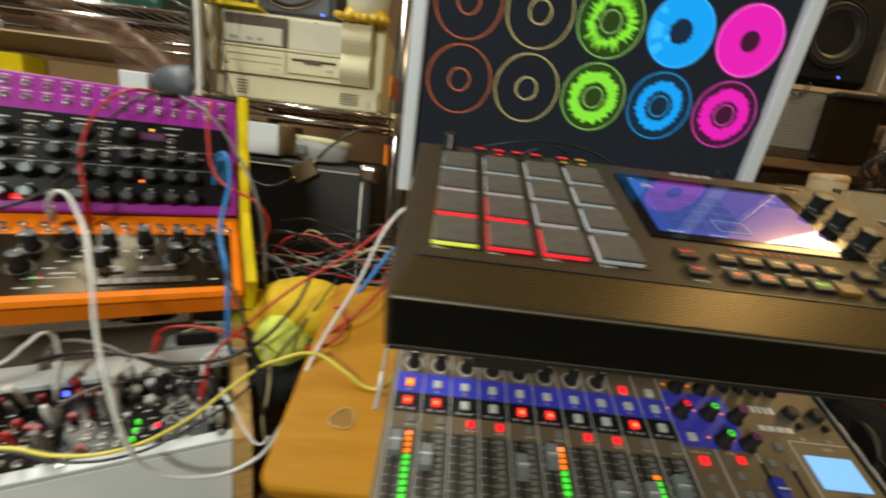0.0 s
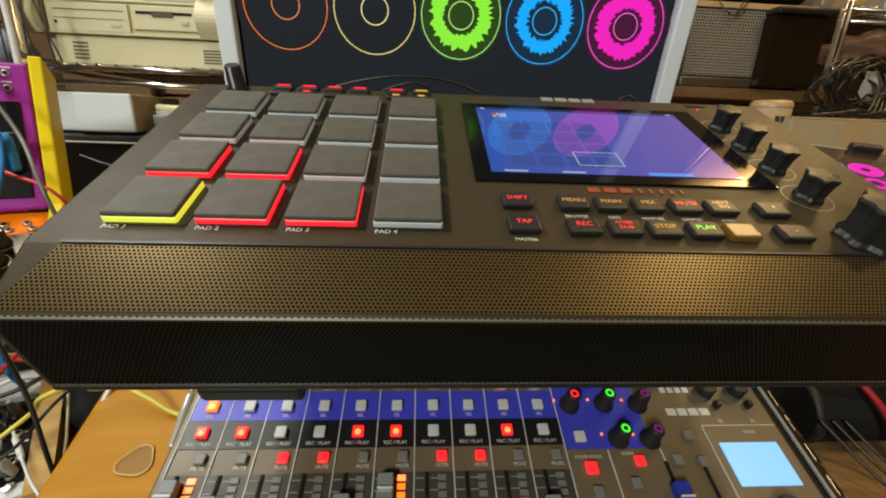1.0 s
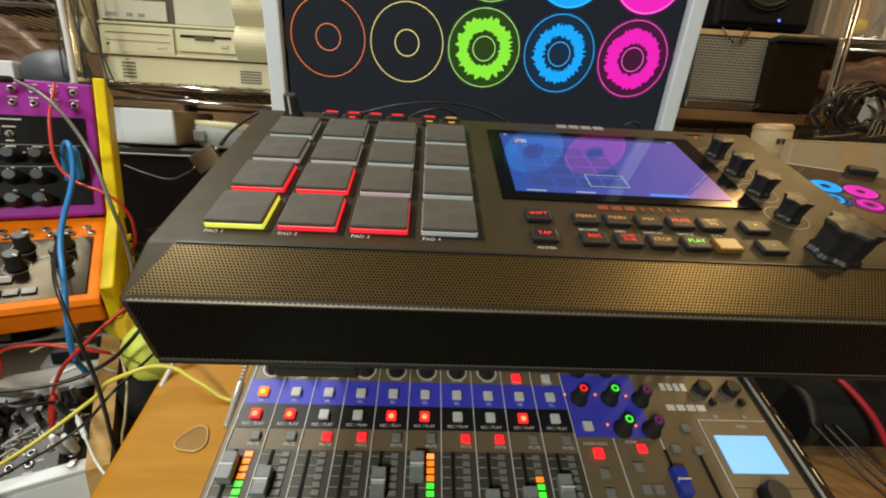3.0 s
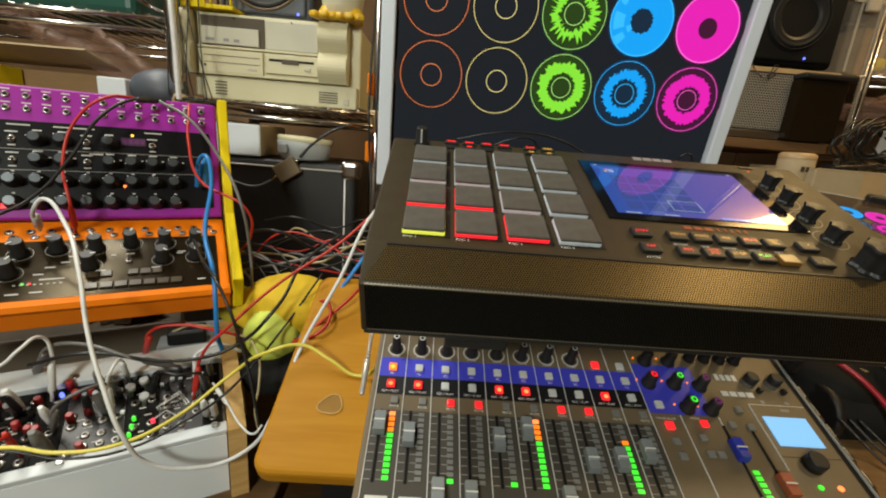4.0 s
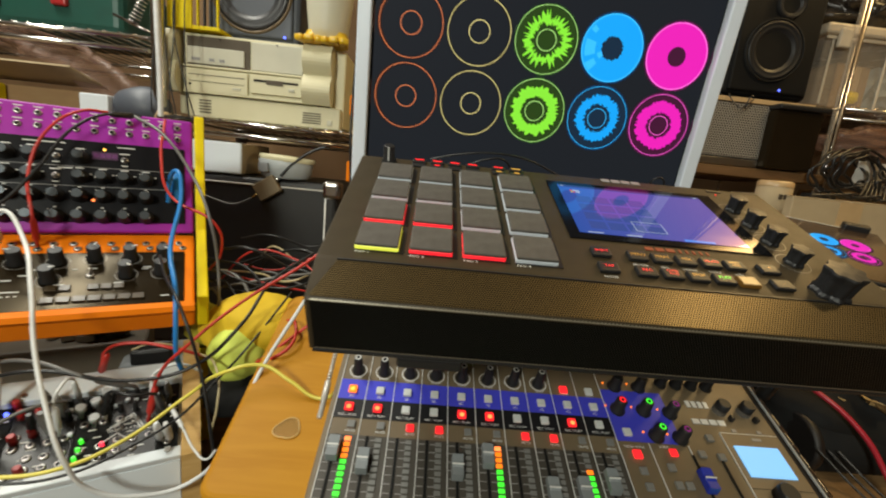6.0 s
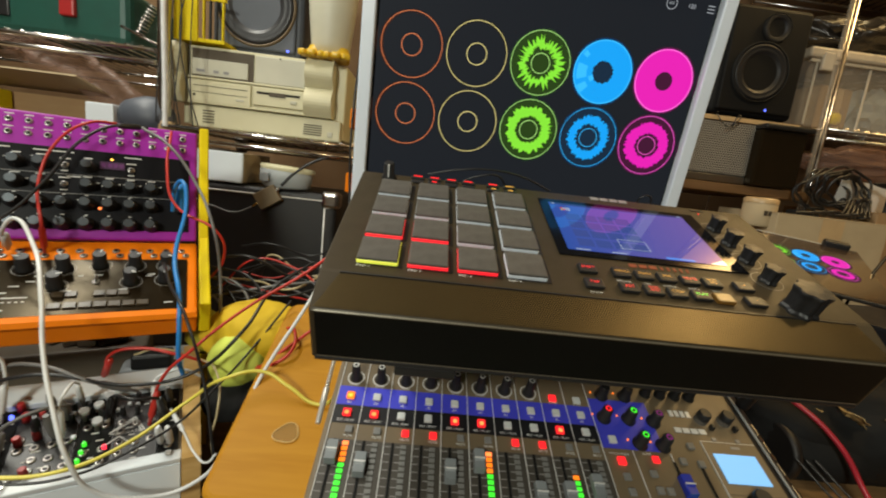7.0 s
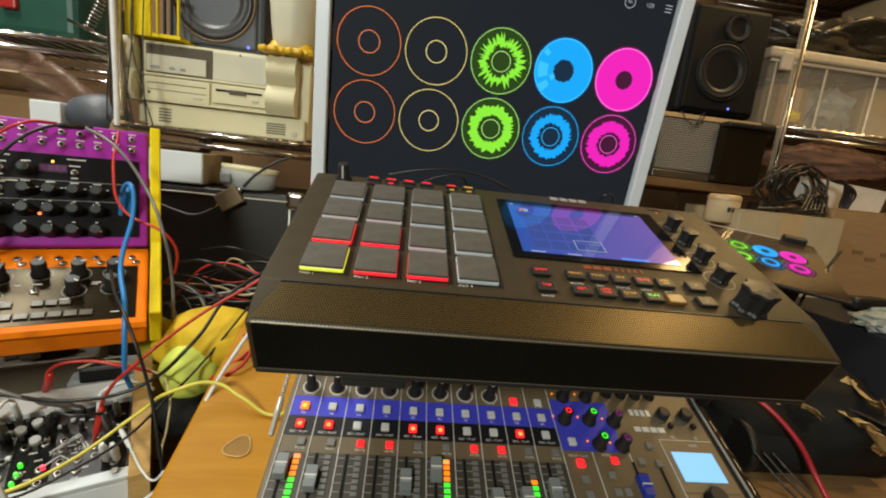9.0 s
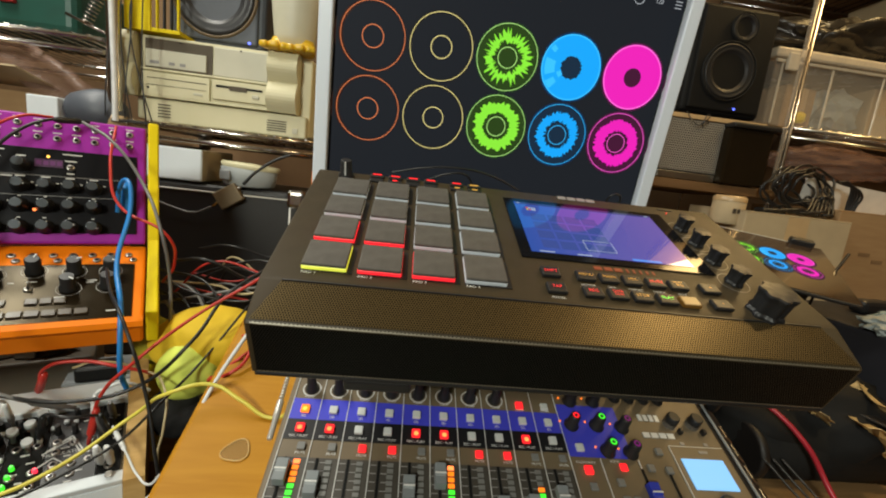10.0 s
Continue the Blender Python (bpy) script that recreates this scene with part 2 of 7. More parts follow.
M["ring_green_pale"] = glow("screen_green_pale", (0.5, 0.95, 0.25), 1.03)
M["ring_magenta_pale"] = glow("screen_magenta_pale", (1.0, 0.12, 0.65), 1.14)
for _k, _c in (("green", (0.2, 0.85, 0.04)), ("blue", (0.0, 0.3, 1.0)), ("magenta", (0.9, 0.01, 0.5)), ("orange", (0.85, 0.2, 0.07)), ("yellow", (0.8, 0.58, 0.12))):
    M["faint_" + _k] = glow("screen_faint_" + _k, _c, 0.050 if _k in ("green", "blue", "magenta") else 0.018)
M["glow_green"] = glow("screen_green_glow", (0.2, 0.85, 0.04), 0.11)
M["glow_blue"] = glow("screen_blue_glow", (0.0, 0.3, 1.0), 0.13)
M["glow_magenta"] = glow("screen_magenta_glow", (0.9, 0.01, 0.5), 0.12)
M["glow_orange"] = glow("screen_orange_glow", (0.85, 0.2, 0.07), 0.05)
M["glow_yellow"] = glow("screen_yellow_glow", (0.8, 0.58, 0.12), 0.04)
M["ring_magenta"] = glow("screen_magenta", (0.82, 0.008, 0.46), 1.03)
M["ring_green_dim"] = glow("screen_green_dim", (0.26, 0.85, 0.04), 0.055)
M["ring_blue_dim"] = glow("screen_blue_dim", (0.0, 0.38, 1.0), 0.045)
M["ring_magenta_dim"] = glow("screen_magenta_dim", (0.9, 0.01, 0.5), 0.055)
M["screen_white"] = glow("screen_white", (0.8, 0.85, 0.9), 0.5)


# ---- mesh helpers ----
def put(bm, verts, m):
    bmesh.ops.transform(bm, matrix=m, verts=verts)


def box(bm, c, s, bevel=0.0, m=None, seg=2):
    r = bmesh.ops.create_cube(bm, size=1.0)
    vs = r["verts"]
    bmesh.ops.scale(bm, vec=s, verts=vs)
    if bevel:
        es = list({e for v in vs for e in v.link_edges})
        fresh = bmesh.ops.bevel(bm, geom=es, offset=bevel, segments=seg, affect="EDGES", profile=0.5)
        vs = list({v for f in fresh["faces"] for v in f.verts} | {v for v in vs if v.is_valid})
    bmesh.ops.translate(bm, vec=c, verts=vs)
    if m is not None:
        put(bm, vs, m)
    return bm


def lathe(bm, prof, n=24, m=None, lobes=0, depth=0.0, cap=True):
    """A turned shape: prof is a list of (radius, height)."""
    rings, vs = [], []
    for r, z in prof:
        ring = []
        for i in range(n):
            a = 2 * math.pi * i / n
            k = r * (1 - depth * (0.5 - 0.5 * math.cos(lobes * a))) if lobes else r
            ring.append(bm.verts.new((k * math.cos(a), k * math.sin(a), z)))
        rings.append(ring)
        vs += ring
    for a, b in zip(rings, rings[1:]):
        for i in range(n):
            f = bm.faces.new((a[i], a[(i + 1) % n], b[(i + 1) % n], b[i]))
            f.smooth = not lobes
    if cap:
        bm.faces.new(rings[-1])
        bm.faces.new(rings[0][::-1])
    if m is not None:
        put(bm, vs, m)
    return bm


def prism(bm, pts, a, b, axis="x", m=None):
    """A polygon (two coordinates a point) drawn out from a to b along an axis."""
    def at(p, k):
        return {"x": (k, p[0], p[1]), "y": (p[0], k, p[1]), "z": (p[0], p[1], k)}[axis]
    lo = [bm.verts.new(at(p, a)) for p in pts]
    hi = [bm.verts.new(at(p, b)) for p in pts]
    bm.faces.new(lo), bm.faces.new(hi[::-1])
    for i in range(len(pts)):
        j = (i + 1) % len(pts)
        bm.faces.new((lo[i], hi[i], hi[j], lo[j]))
    bmesh.ops.recalc_face_normals(bm, faces=bm.faces[:])
    if m is not None:
        put(bm, lo + hi, m)
    return bm


def quad(bm, pts, uv=None):
    f = bm.faces.new([bm.verts.new(p) for p in pts])
    if uv:
        layer = bm.loops.layers.uv.verify()
        for loop, t in zip(f.loops, uv):
            loop[layer].uv = t
    return f


def annulus(bm, cx, cy, r0, r1, z=0.0, n=56, wave=None, wave_in=None):
    """A flat ring in x and y; wave and wave_in give the outer and inner radius at an angle."""
    ins, outs = [], []
    for i in range(n):
        a = 2 * math.pi * i / n
        ro = wave(a) if wave else r1
        ri = wave_in(a) if wave_in else r0
        ins.append(bm.verts.new((cx + ri * math.cos(a), cy + ri * math.sin(a), z)))
        outs.append(bm.verts.new((cx + ro * math.cos(a), cy + ro * math.sin(a), z)))
    for i in range(n):
        j = (i + 1) % n
        bm.faces.new((ins[i], outs[i], outs[j], ins[j]))
    return bm


def mesh_of(name, bm, material):
    me = bpy.data.meshes.new(name)
    bm.to_mesh(me)
    bm.free()
    for x in material if isinstance(material, (list, tuple)) else (material,):
        me.materials.append(x)
    return me


def part(name, bm, material, parent, label="", m=None):
    ob = new(name, bm if isinstance(bm, bpy.types.Mesh) else mesh_of(name, bm, material))
    ob.parent = parent
    if m is not None:
        ob.matrix_local = m
    if label:
        ob["label"] = label
    return ob


def thing(name, label, category, m=None, group="", kind=""):
    ob = new(name)
    ob.empty_display_size = 0.02
    if m is not None:
        ob.matrix_world = m
    return tagged(ob, label, category, group, kind)


def solid(name, bm, material, label, category, m=None, group="", kind=""):
    ob = new(name, mesh_of(name, bm, material))
    if m is not None:
        ob.matrix_world = m
    return tagged(ob, label, category, group, kind)


def text_mesh(body, size, material, depth=0.0):
    cu = bpy.data.curves.new("lettering", "FONT")
    cu.body, cu.size, cu.align_x, cu.align_y, cu.extrude = body, size, "CENTER", "CENTER", depth
    cu.resolution_u = 2
    ob = bpy.data.objects.new("lettering", cu)
    scene.collection.objects.link(ob)
    me = bpy.data.meshes.new_from_object(ob.evaluated_get(bpy.context.evaluated_depsgraph_get()))
    bpy.data.objects.remove(ob)
    me.materials.append(material)
    return me


def tube(name, pts, r, material, label, category="cable", parent=None, plugs=None, cyc=False):
    """A cable along smooth points."""
    cu = bpy.data.curves.new(name, "CURVE")
    cu.dimensions, cu.bevel_depth, cu.bevel_resolution, cu.resolution_u, cu.use_fill_caps = "3D", r, 3, 8, True
    sp = cu.splines.new("BEZIER")
    sp.bezier_points.add(len(pts) - 1)
    sp.use_cyclic_u = cyc
    for b, p in zip(sp.bezier_points, pts):
        b.co = p
        b.handle_left_type = b.handle_right_type = "AUTO"
    tmp = bpy.data.objects.new("tmp", cu)
    scene.collection.objects.link(tmp)
    me = bpy.data.meshes.new_from_object(tmp.evaluated_get(bpy.context.evaluated_depsgraph_get()))
    bpy.data.objects.remove(tmp)
    me.materials.append(material)
    for poly in me.polygons:
        poly.use_smooth = True
    if parent is not None:
        ob = new(name, me)
        ob.parent = parent
        return ob
    root = thing(name, label, category)
    part("cord", me, None, root)
    for end, towards, pm in plugs or ():
        d = Vector(end) - Vector(towards)
        turn = d.to_track_quat("Z", "Y").to_matrix().to_4x4()
        part("plug", lathe(bmesh.new(), [(r * 1.1, -0.028), (r * 2.0, -0.024), (r * 2.1, 0), (r * 1.5, 0.002), (r * 1.0, 0.004), (r * 1.0, 0.012)], 12, Matrix.Translation(end) @ turn), pm, root)
    return root


# ---- the room ----
def slab(name, c, s, material, label, category="wall"):
    solid(name, box(bmesh.new(), c, s), material, label, category, kind="structure")


slab("floor", (0.3, -0.3, -0.05), (5.4, 4.4, 0.1), M["floor"], "dark brown wooden floor of the room", "floor")
slab("ceiling", (0.3, -0.3, 2.55), (5.4, 4.4, 0.1), M["ceiling"], "warm cream painted ceiling of the room", "ceiling")
slab("wall_north", (0.3, 1.45, 1.25), (5.2, 0.1, 2.5), M["wall"], "brown board wall behind the wire shelves")
slab("wall_south", (0.3, -2.05, 1.25), (5.2, 0.1, 2.5), M["ceiling"], "plain cream wall behind the camera")
slab("wall_west", (-2.05, -0.3, 1.25), (0.1, 3.6, 2.5), M["wall"], "plain brown board wall beside the shelves")
slab("wall_east", (2.65, -0.3, 1.25), (0.1, 3.6, 2.5), M["wall"], "plain brown board wall beside the boxes")

# ---- the sloping desk ----
SLOPE = 23.7
DESK = Matrix.Translation((-0.05, 0.346, 0.947)) @ pose(0, 0, 0, SLOPE, 0, 0)


def build_desk():
    d = thing("desk", "sloping desk with a rounded varnished pine top", "desk", DESK)
    bm = bmesh.new()
    pts = []
    for cx, cy, a0 in ((-0.04, -0.05, 180), (0.498, -0.05, 270), (0.498, 0.172, 0), (-0.04, 0.172, 90)):
        for k in range(7):
            a = radians(a0 + 15 * k)
            pts.append((cx + 0.016 * math.cos(a), cy + 0.016 * math.sin(a)))
    prism(bm, pts, -0.022, 0.0, "z")
    es = [e for e in bm.edges if all(abs(v.co.z) < 1e-6 or abs(v.co.z + 0.022) < 1e-6 for v in e.verts) and abs(e.verts[0].co.z - e.verts[1].co.z) < 1e-6]
    bmesh.ops.bevel(bm, geom=es, offset=0.006, segments=3, affect="EDGES", profile=0.5)
    part("tabletop", bm, M["desk"], d)
    for u in (0.02, 0.46):
        for v in (0.0, 0.15):
            top = DESK @ Vector((u, v, -0.022))
            part("leg", box(bmesh.new(), (0, 0, 0), (0.05, 0.05, top.z), 0.004), M["black_matte"], d,
                 m=DESK.inverted() @ Matrix.Translation((top.x, top.y, top.z / 2)))


build_desk()


# ---- groove box on its stand ----
MW = 0.2066


def build_groove_box():
    g = thing("groove_box", "dark brown pad sampler with sixteen pads and touch screen", "music sampler", DESK)
    U0, U1 = 0.0415, 0.459
    prof = [(-0.031, 0.152), (-0.031, 0.1955), (-0.029, 0.1972), (-0.001, MW - 0.0004), (0.002, MW), (0.176, MW), (0.181, MW - 0.003), (0.181, 0.155), (0.176, 0.150), (-0.027, 0.150)]
    bm = prism(bmesh.new(), prof, U0, U1)
    bmesh.ops.bevel(bm, geom=[e for e in bm.edges if abs(e.verts[0].co.x - e.verts[1].co.x) < 1e-6], offset=0.0015, segments=2, affect="EDGES", profile=0.5)
    part("body", bm, M["panel"], g)

    def sheet(name, a, b, u0, u1, material, off):
        """A perforated sheet between two lines of the front, slightly proud of it."""
        (v0, w0), (v1, w1) = a, b
        ln = math.hypot(v1 - v0, w1 - w0)
        nv, nw = -(w1 - w0) / ln, (v1 - v0) / ln
        k = 0.012
        bm = bmesh.new()
        pts, uvs = [], []
        for u, s in ((u0, 0), (u1, 0), (u1 - (k if off else 0), 1), (u0 + (k if off else 0), 1)):
            pts.append((u, v0 + (v1 - v0) * s + nv * 0.0007, w0 + (w1 - w0) * s + nw * 0.0007))
            uvs.append((u, ln * s))
        quad(bm, pts, uvs)
        part(name, bm, material, g)
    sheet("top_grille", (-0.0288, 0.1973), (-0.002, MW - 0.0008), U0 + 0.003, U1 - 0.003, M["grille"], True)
    sheet("front_grille", (-0.031, 0.154), (-0.031, 0.1952), U0 + 0.004, U1 - 0.004, M["grille_shaded"], False)
    # thin strips that draw the dotted highlight along both front edges
    sheet("upper_edge_glint", (-0.0308, 0.1957), (-0.0300, 0.1966), U0 + 0.004, U1 - 0.004, M["edge_glint"], False)
    sheet("lower_edge_glint", (-0.0314, 0.1538), (-0.0314, 0.1552), U0 + 0.004, U1 - 0.004, M["edge_glint"], False)
    part("grille_edge", box(bmesh.new(), ((U0 + U1) / 2, -0.0008, MW + 0.0002), (U1 - U0 - 0.03, 0.0012, 0.0008)), M["black"], g)
    part("front_lip", box(bmesh.new(), ((U0 + U1) / 2, -0.0305, 0.1508), (U1 - U0 - 0.004, 0.003, 0.003), 0.0008), M["black"], g)
    # pads
    pw, pd = 0.0300, 0.0296
    cap = mesh_of("pad_cap", box(bmesh.new(), (0, 0, 0), (pw, pd, 0.0028), 0.0010), M["rubber"])
    edge = {k: mesh_of("pad_edge", box(bmesh.new(), (0, 0, 0), (pw + 0.0003, pd + 0.0003, 0.0034), 0.0006, seg=1), M["pad_" + k]) for k in ("yellow", "red", "grey")}
    well = mesh_of("pad_well", box(bmesh.new(), (0, 0, 0), (pw + 0.004, pd + 0.0026, 0.0006)), M["black"])
    lit = {(0, 0): "yellow", (0, 1): "red", (0, 2): "red", (1, 0): "red", (1, 1): "red"}
    for r in range(4):
        for c in range(4):
            u, v = 0.0804 + 0.0376 * c, 0.0268 + 0.0368 * r
            k = lit.get((r, c), "grey")
            p = part("pad", cap, None, g, {"yellow": "grey pad lit yellow", "red": "grey pad lit red", "grey": "unlit grey pad"}[k], Matrix.Translation((u, v, MW + 0.0043)))
            part("lit_edge" if k != "grey" else "clear_edge", edge[k], None, p, m=Matrix.Translation((0, 0, -0.0025)))
            part("pad_well", well, None, g, m=Matrix.Translation((u + 0.0018, v, MW + 0.0002)))
            if r == 0:
                part("pad_mark", text_mesh("PAD %d" % (c + 1), 0.0037, M["white_paint"]), None, g, m=Matrix.Translation((u - 0.0095, v - 0.0176, MW + 0.0004)))
    # touch screen
    bm = box(bmesh.new(), (0.3105, 0.1050, MW + 0.0006), (0.167, 0.104, 0.0014), 0.0004, seg=1)
    s = part("touch_screen", bm, M["glass"], g, "glossy black glass touch screen")
    SU0, SU1, SV0, SV1 = 0.2364, 0.3785, 0.0610, 0.1492
    z = MW + 0.0017
    bm = bmesh.new()
    quad(bm, [(SU0, SV0, z), (SU1, SV0, z), (SU1, SV1, z), (SU0, SV1, z)])
    part("lit_display", bm, M["touch"], s, "lit blue display")
    for nm, cx, cy, sx, sy, mm in (("status_bar", 0.3074, 0.1467, 0.140, 0.0035, "ui_dark"), ("footer_tab", 0.250, 0.0625, 0.013, 0.0014, "ui_white"), ("footer_tab", 0.282, 0.0625, 0.013, 0.0014, "ui_white"),
                                   ("footer_bar", 0.337, 0.0628, 0.026, 0.003, "ui_blue"), ("status_icon", 0.2405, 0.1467, 0.003, 0.002, "ui_white"), ("status_icon", 0.374, 0.1467, 0.004, 0.002, "ui_white")):
        bm = bmesh.new()
        zz = z + 0.0003
        quad(bm, [(cx - sx / 2, cy - sy / 2, zz), (cx + sx / 2, cy - sy / 2, zz), (cx + sx / 2, cy + sy / 2, zz), (cx - sx / 2, cy + sy / 2, zz)])
        part(nm, bm, M[mm], s)
    tile = ["ui_amber", "ui_red", "ui_white", "ui_white", "ui_red", "ui_white", "ui_white", "ui_white"]
    for i in range(8):
        cx, cy, zz = 0.2475 + 0.0024 * (i % 4), 0.1345 + 0.0032 * (i // 4), z + 0.0003
        bm = bmesh.new()
        quad(bm, [(cx - 0.001, cy - 0.0013, zz), (cx + 0.001, cy - 0.0013, zz), (cx + 0.001, cy + 0.0013, zz), (cx - 0.001, cy + 0.0013, zz)])
        part("pad_icon", bm, M[tile[i]], s)
    for i in range(4):
        for j in range(4):
            cx, cy, zz = 0.2555 + 0.0165 * i, 0.0745 + 0.0155 * j, z + 0.0002
            bm = bmesh.new()
            quad(bm, [(cx - 0.0072, cy - 0.0062, zz), (cx + 0.0072, cy - 0.0062, zz), (cx + 0.0072, cy + 0.0062, zz), (cx - 0.0072, cy + 0.0062, zz)])
            part("track_tile", bm, M["ui_tile"], s)
    for cx, cy, sx, sy in ((0.3005, 0.0705, 0.026, 0.0007), (0.3005, 0.0860, 0.026, 0.0007), (0.2875, 0.0782, 0.0007, 0.0155), (0.3135, 0.0782, 0.0007, 0.0155)):
        bm = bmesh.new()
        zz = z + 0.0003
        quad(bm, [(cx - sx / 2, cy - sy / 2, zz), (cx + sx / 2, cy - sy / 2, zz), (cx + sx / 2, cy + sy / 2, zz), (cx - sx / 2, cy + sy / 2, zz)])
        part("outline", bm, M["ui_white"], s)
    # maker's mark and model mark, as plain bars
    for i in range(4):
        part("maker_mark", box(bmesh.new(), (0.2925 + 0.0105 * i, 0.1722, MW + 0.0004), (0.0085, 0.0062, 0.0007)), M["grey_print"], g)
    for i in range(3):
        part("model_mark", box(bmesh.new(), (0.2885 + 0.0086 * i, 0.0475, MW + 0.0003), (0.0064, 0.0044, 0.0006)), M["red_print"], g)
    for i in range(5):
        part("model_mark", box(bmesh.new(), (0.3135 + 0.0056 * i, 0.0475, MW + 0.0003), (0.0016, 0.0044, 0.0006)), M["red_print"], g)
    # buttons under the screen
    key = mesh_of("key", box(bmesh.new(), (0, 0, 0.0018), (0.0148, 0.0108, 0.0036), 0.0012), M["black"])
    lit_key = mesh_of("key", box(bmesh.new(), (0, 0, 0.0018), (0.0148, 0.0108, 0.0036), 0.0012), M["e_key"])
    rows = (("SHIFT", 0.2450, 0.0335, "e_red", ""), ("TAP", 0.2450, 0.0145, "e_red", "MASTER"),
            ("MENU", 0.2725, 0.0325, "e_amber", "BROWSE"), ("MAIN", 0.2910, 0.0322, "e_amber", "GRID"), ("MIX", 0.3098, 0.0320, "e_amber", "SAMPLER"),
            ("MUTE", 0.3290, 0.0318, "e_red", "SAMPLE"), ("NEXT\nSEQ", 0.3475, 0.0315, "e_amber", "XYFX"), ("+", 0.3735, 0.0305, "e_amber", ""),
            ("REC", 0.2722, 0.0135, "e_red", ""), ("OVER\nDUB", 0.2912, 0.0133, "e_red", ""), ("STOP", 0.3098, 0.0128, "e_amber", ""),
            ("PLAY", 0.3290, 0.0126, "e_green", ""), ("", 0.3465, 0.0120, "", ""), ("-", 0.3720, 0.0118, "e_amber", ""))
    for word, u, v, colr, below in rows:
        b = part("button", key if word else lit_key, None, g, "" if word else "amber lit key", Matrix.Translation((u, v, MW)))
        if word:
            part("button_word", text_mesh(word, 0.0033 if "\n" in word else 0.0042, M[colr.replace("e_", "w_")]), None, b, m=Matrix.Translation((0, 0, 0.0039)))
        if below:
            part("printed_word", text_mesh(below, 0.0028, M["white_paint"]), None, g, m=Matrix.Translation((u, v - 0.0088, MW + 0.0004)))
    # keys along the back edge
    small = mesh_of("small_key", box(bmesh.new(), (0, 0, 0.0013), (0.0135, 0.0062, 0.0026), 0.0008), M["black"])
    for i, u in enumerate((0.1000, 0.1180, 0.1360, 0.1540, 0.1805, 0.1985)):
        for j, v in enumerate((0.1625, 0.1725)):
            b = part("small_key", small, None, g, m=Matrix.Translation((u, v, MW)))
            c = "e_red" if (j == 1 and i < 5) or (i == 1 and j == 0) else "w_amber" if i > 3 else ""
            if c:
                part("key_light", box(bmesh.new(), (0, 0.0006, 0.0028), (0.0088 if j else 0.005, 0.0016, 0.0005)), M[c], b)
    k = part("volume_knob", lathe(bmesh.new(), [(0.0075, 0), (0.0075, 0.002), (0.0058, 0.004), (0.0052, 0.0165), (0.0044, 0.0175)], 28), M["knob"], g, m=Matrix.Translation((0.0700, 0.1660, MW)))
    part("pointer", box(bmesh.new(), (0, -0.0052, 0.010), (0.0012, 0.0016, 0.014)), M["white_paint"], k)
    # four knobs and the dial
    kn = mesh_of("knob", lathe(bmesh.new(), [(0.0082, 0), (0.0082, 0.0018), (0.0072, 0.0034), (0.0078, 0.0110), (0.0090, 0.0146), (0.0086, 0.0156), (0.004, 0.0160)], 48, lobes=6, depth=0.22), M["knob"])
    for v in (0.1310, 0.1035, 0.0752, 0.0455):
        q = part("knob", kn, None, g, m=Matrix.Translation((0.4048, v, MW)) @ Matrix.Scale(0.93, 4))
        part("scale_mark", annulus(bmesh.new(), 0, 0, 0.0128, 0.0133, 0.0004, 40), M["grey_print"], q)
    part("data_dial", lathe(bmesh.new(), [(0.0140, 0), (0.0140, 0.002), (0.0122, 0.004), (0.0128, 0.0160), (0.0142, 0.0205), (0.0136, 0.0220), (0.006, 0.0226)], 64, lobes=7, depth=0.17), M["knob"], g, "large black scalloped dial", Matrix.Translation((0.4062, 0.0095, MW)) @ Matrix.Scale(0.95, 4))
    part("card_slot", box(bmesh.new(), (0.4070, 0.1710, MW + 0.0004), (0.015, 0.0035, 0.0008)), M["black"], g)
    part("standby_light", lathe(bmesh.new(), [(0.0008, 0), (0.0008, 0.0006)], 8, Matrix.Translation((0.4060, 0.1640, MW))), M["e_red"], g)
    for u in (0.07, 0.417):
        for v in (-0.005, 0.15):
            part("rubber_foot", lathe(bmesh.new(), [(0.010, -0.0074), (0.010, 0.0)], 16, Matrix.Translation((u, v, 0.150))), M["black_matte"], g)


def build_stand():
    s = thing("equipment_stand", "black metal tray stand under the pad sampler", "stand", DESK)
    part("tray", box(bmesh.new(), (0.245, 0.11, 0.1405), (0.36, 0.13, 0.004), 0.001), M["black_matte"], s)
    part("front_hook", box(bmesh.new(), (0.124, -0.020, 0.1440), (0.046, 0.024, 0.010), 0.002), M["black"], s)
    part("hook_arm", box(bmesh.new(), (0.124, 0.03, 0.1420), (0.03, 0.09, 0.004), 0.001), M["black_matte"], s)
    for u in (0.09, 0.40):
        part("upright", box(bmesh.new(), (u, 0.165, 0.0693), (0.022, 0.012, 0.1386), 0.002), M["black_matte"], s)
        part("foot_bar", box(bmesh.new(), (u, 0.140, 0.004), (0.03, 0.07, 0.008), 0.002), M["black_matte"], s)


M["touch"] = glow("touch_display", (0.085, 0.115, 0.62), 0.62, (0.006, 0.006, 0.01), 0.03, 0.5)
tn, tl = M["touch"].node_tree.nodes, M["touch"].node_tree.links
tg, tr_, tm = tn.new("ShaderNodeTexCoord"), tn.new("ShaderNodeValToRGB"), tn.new("ShaderNodeSeparateXYZ")
tl.new(tg.outputs["Generated"], tm.inputs[0])
tl.new(tm.outputs[0], tr_.inputs[0])
tr_.color_ramp.elements[0].color, tr_.color_ramp.elements[1].color = (0.045, 0.13, 0.58, 1), (0.22, 0.15, 0.62, 1)
tl.new(tr_.outputs[0], tn["Principled BSDF"].inputs["Emission Color"])
M["ui_dark"] = glow("ui_dark", (0.05, 0.08, 0.4), 0.25, rough=0.05)
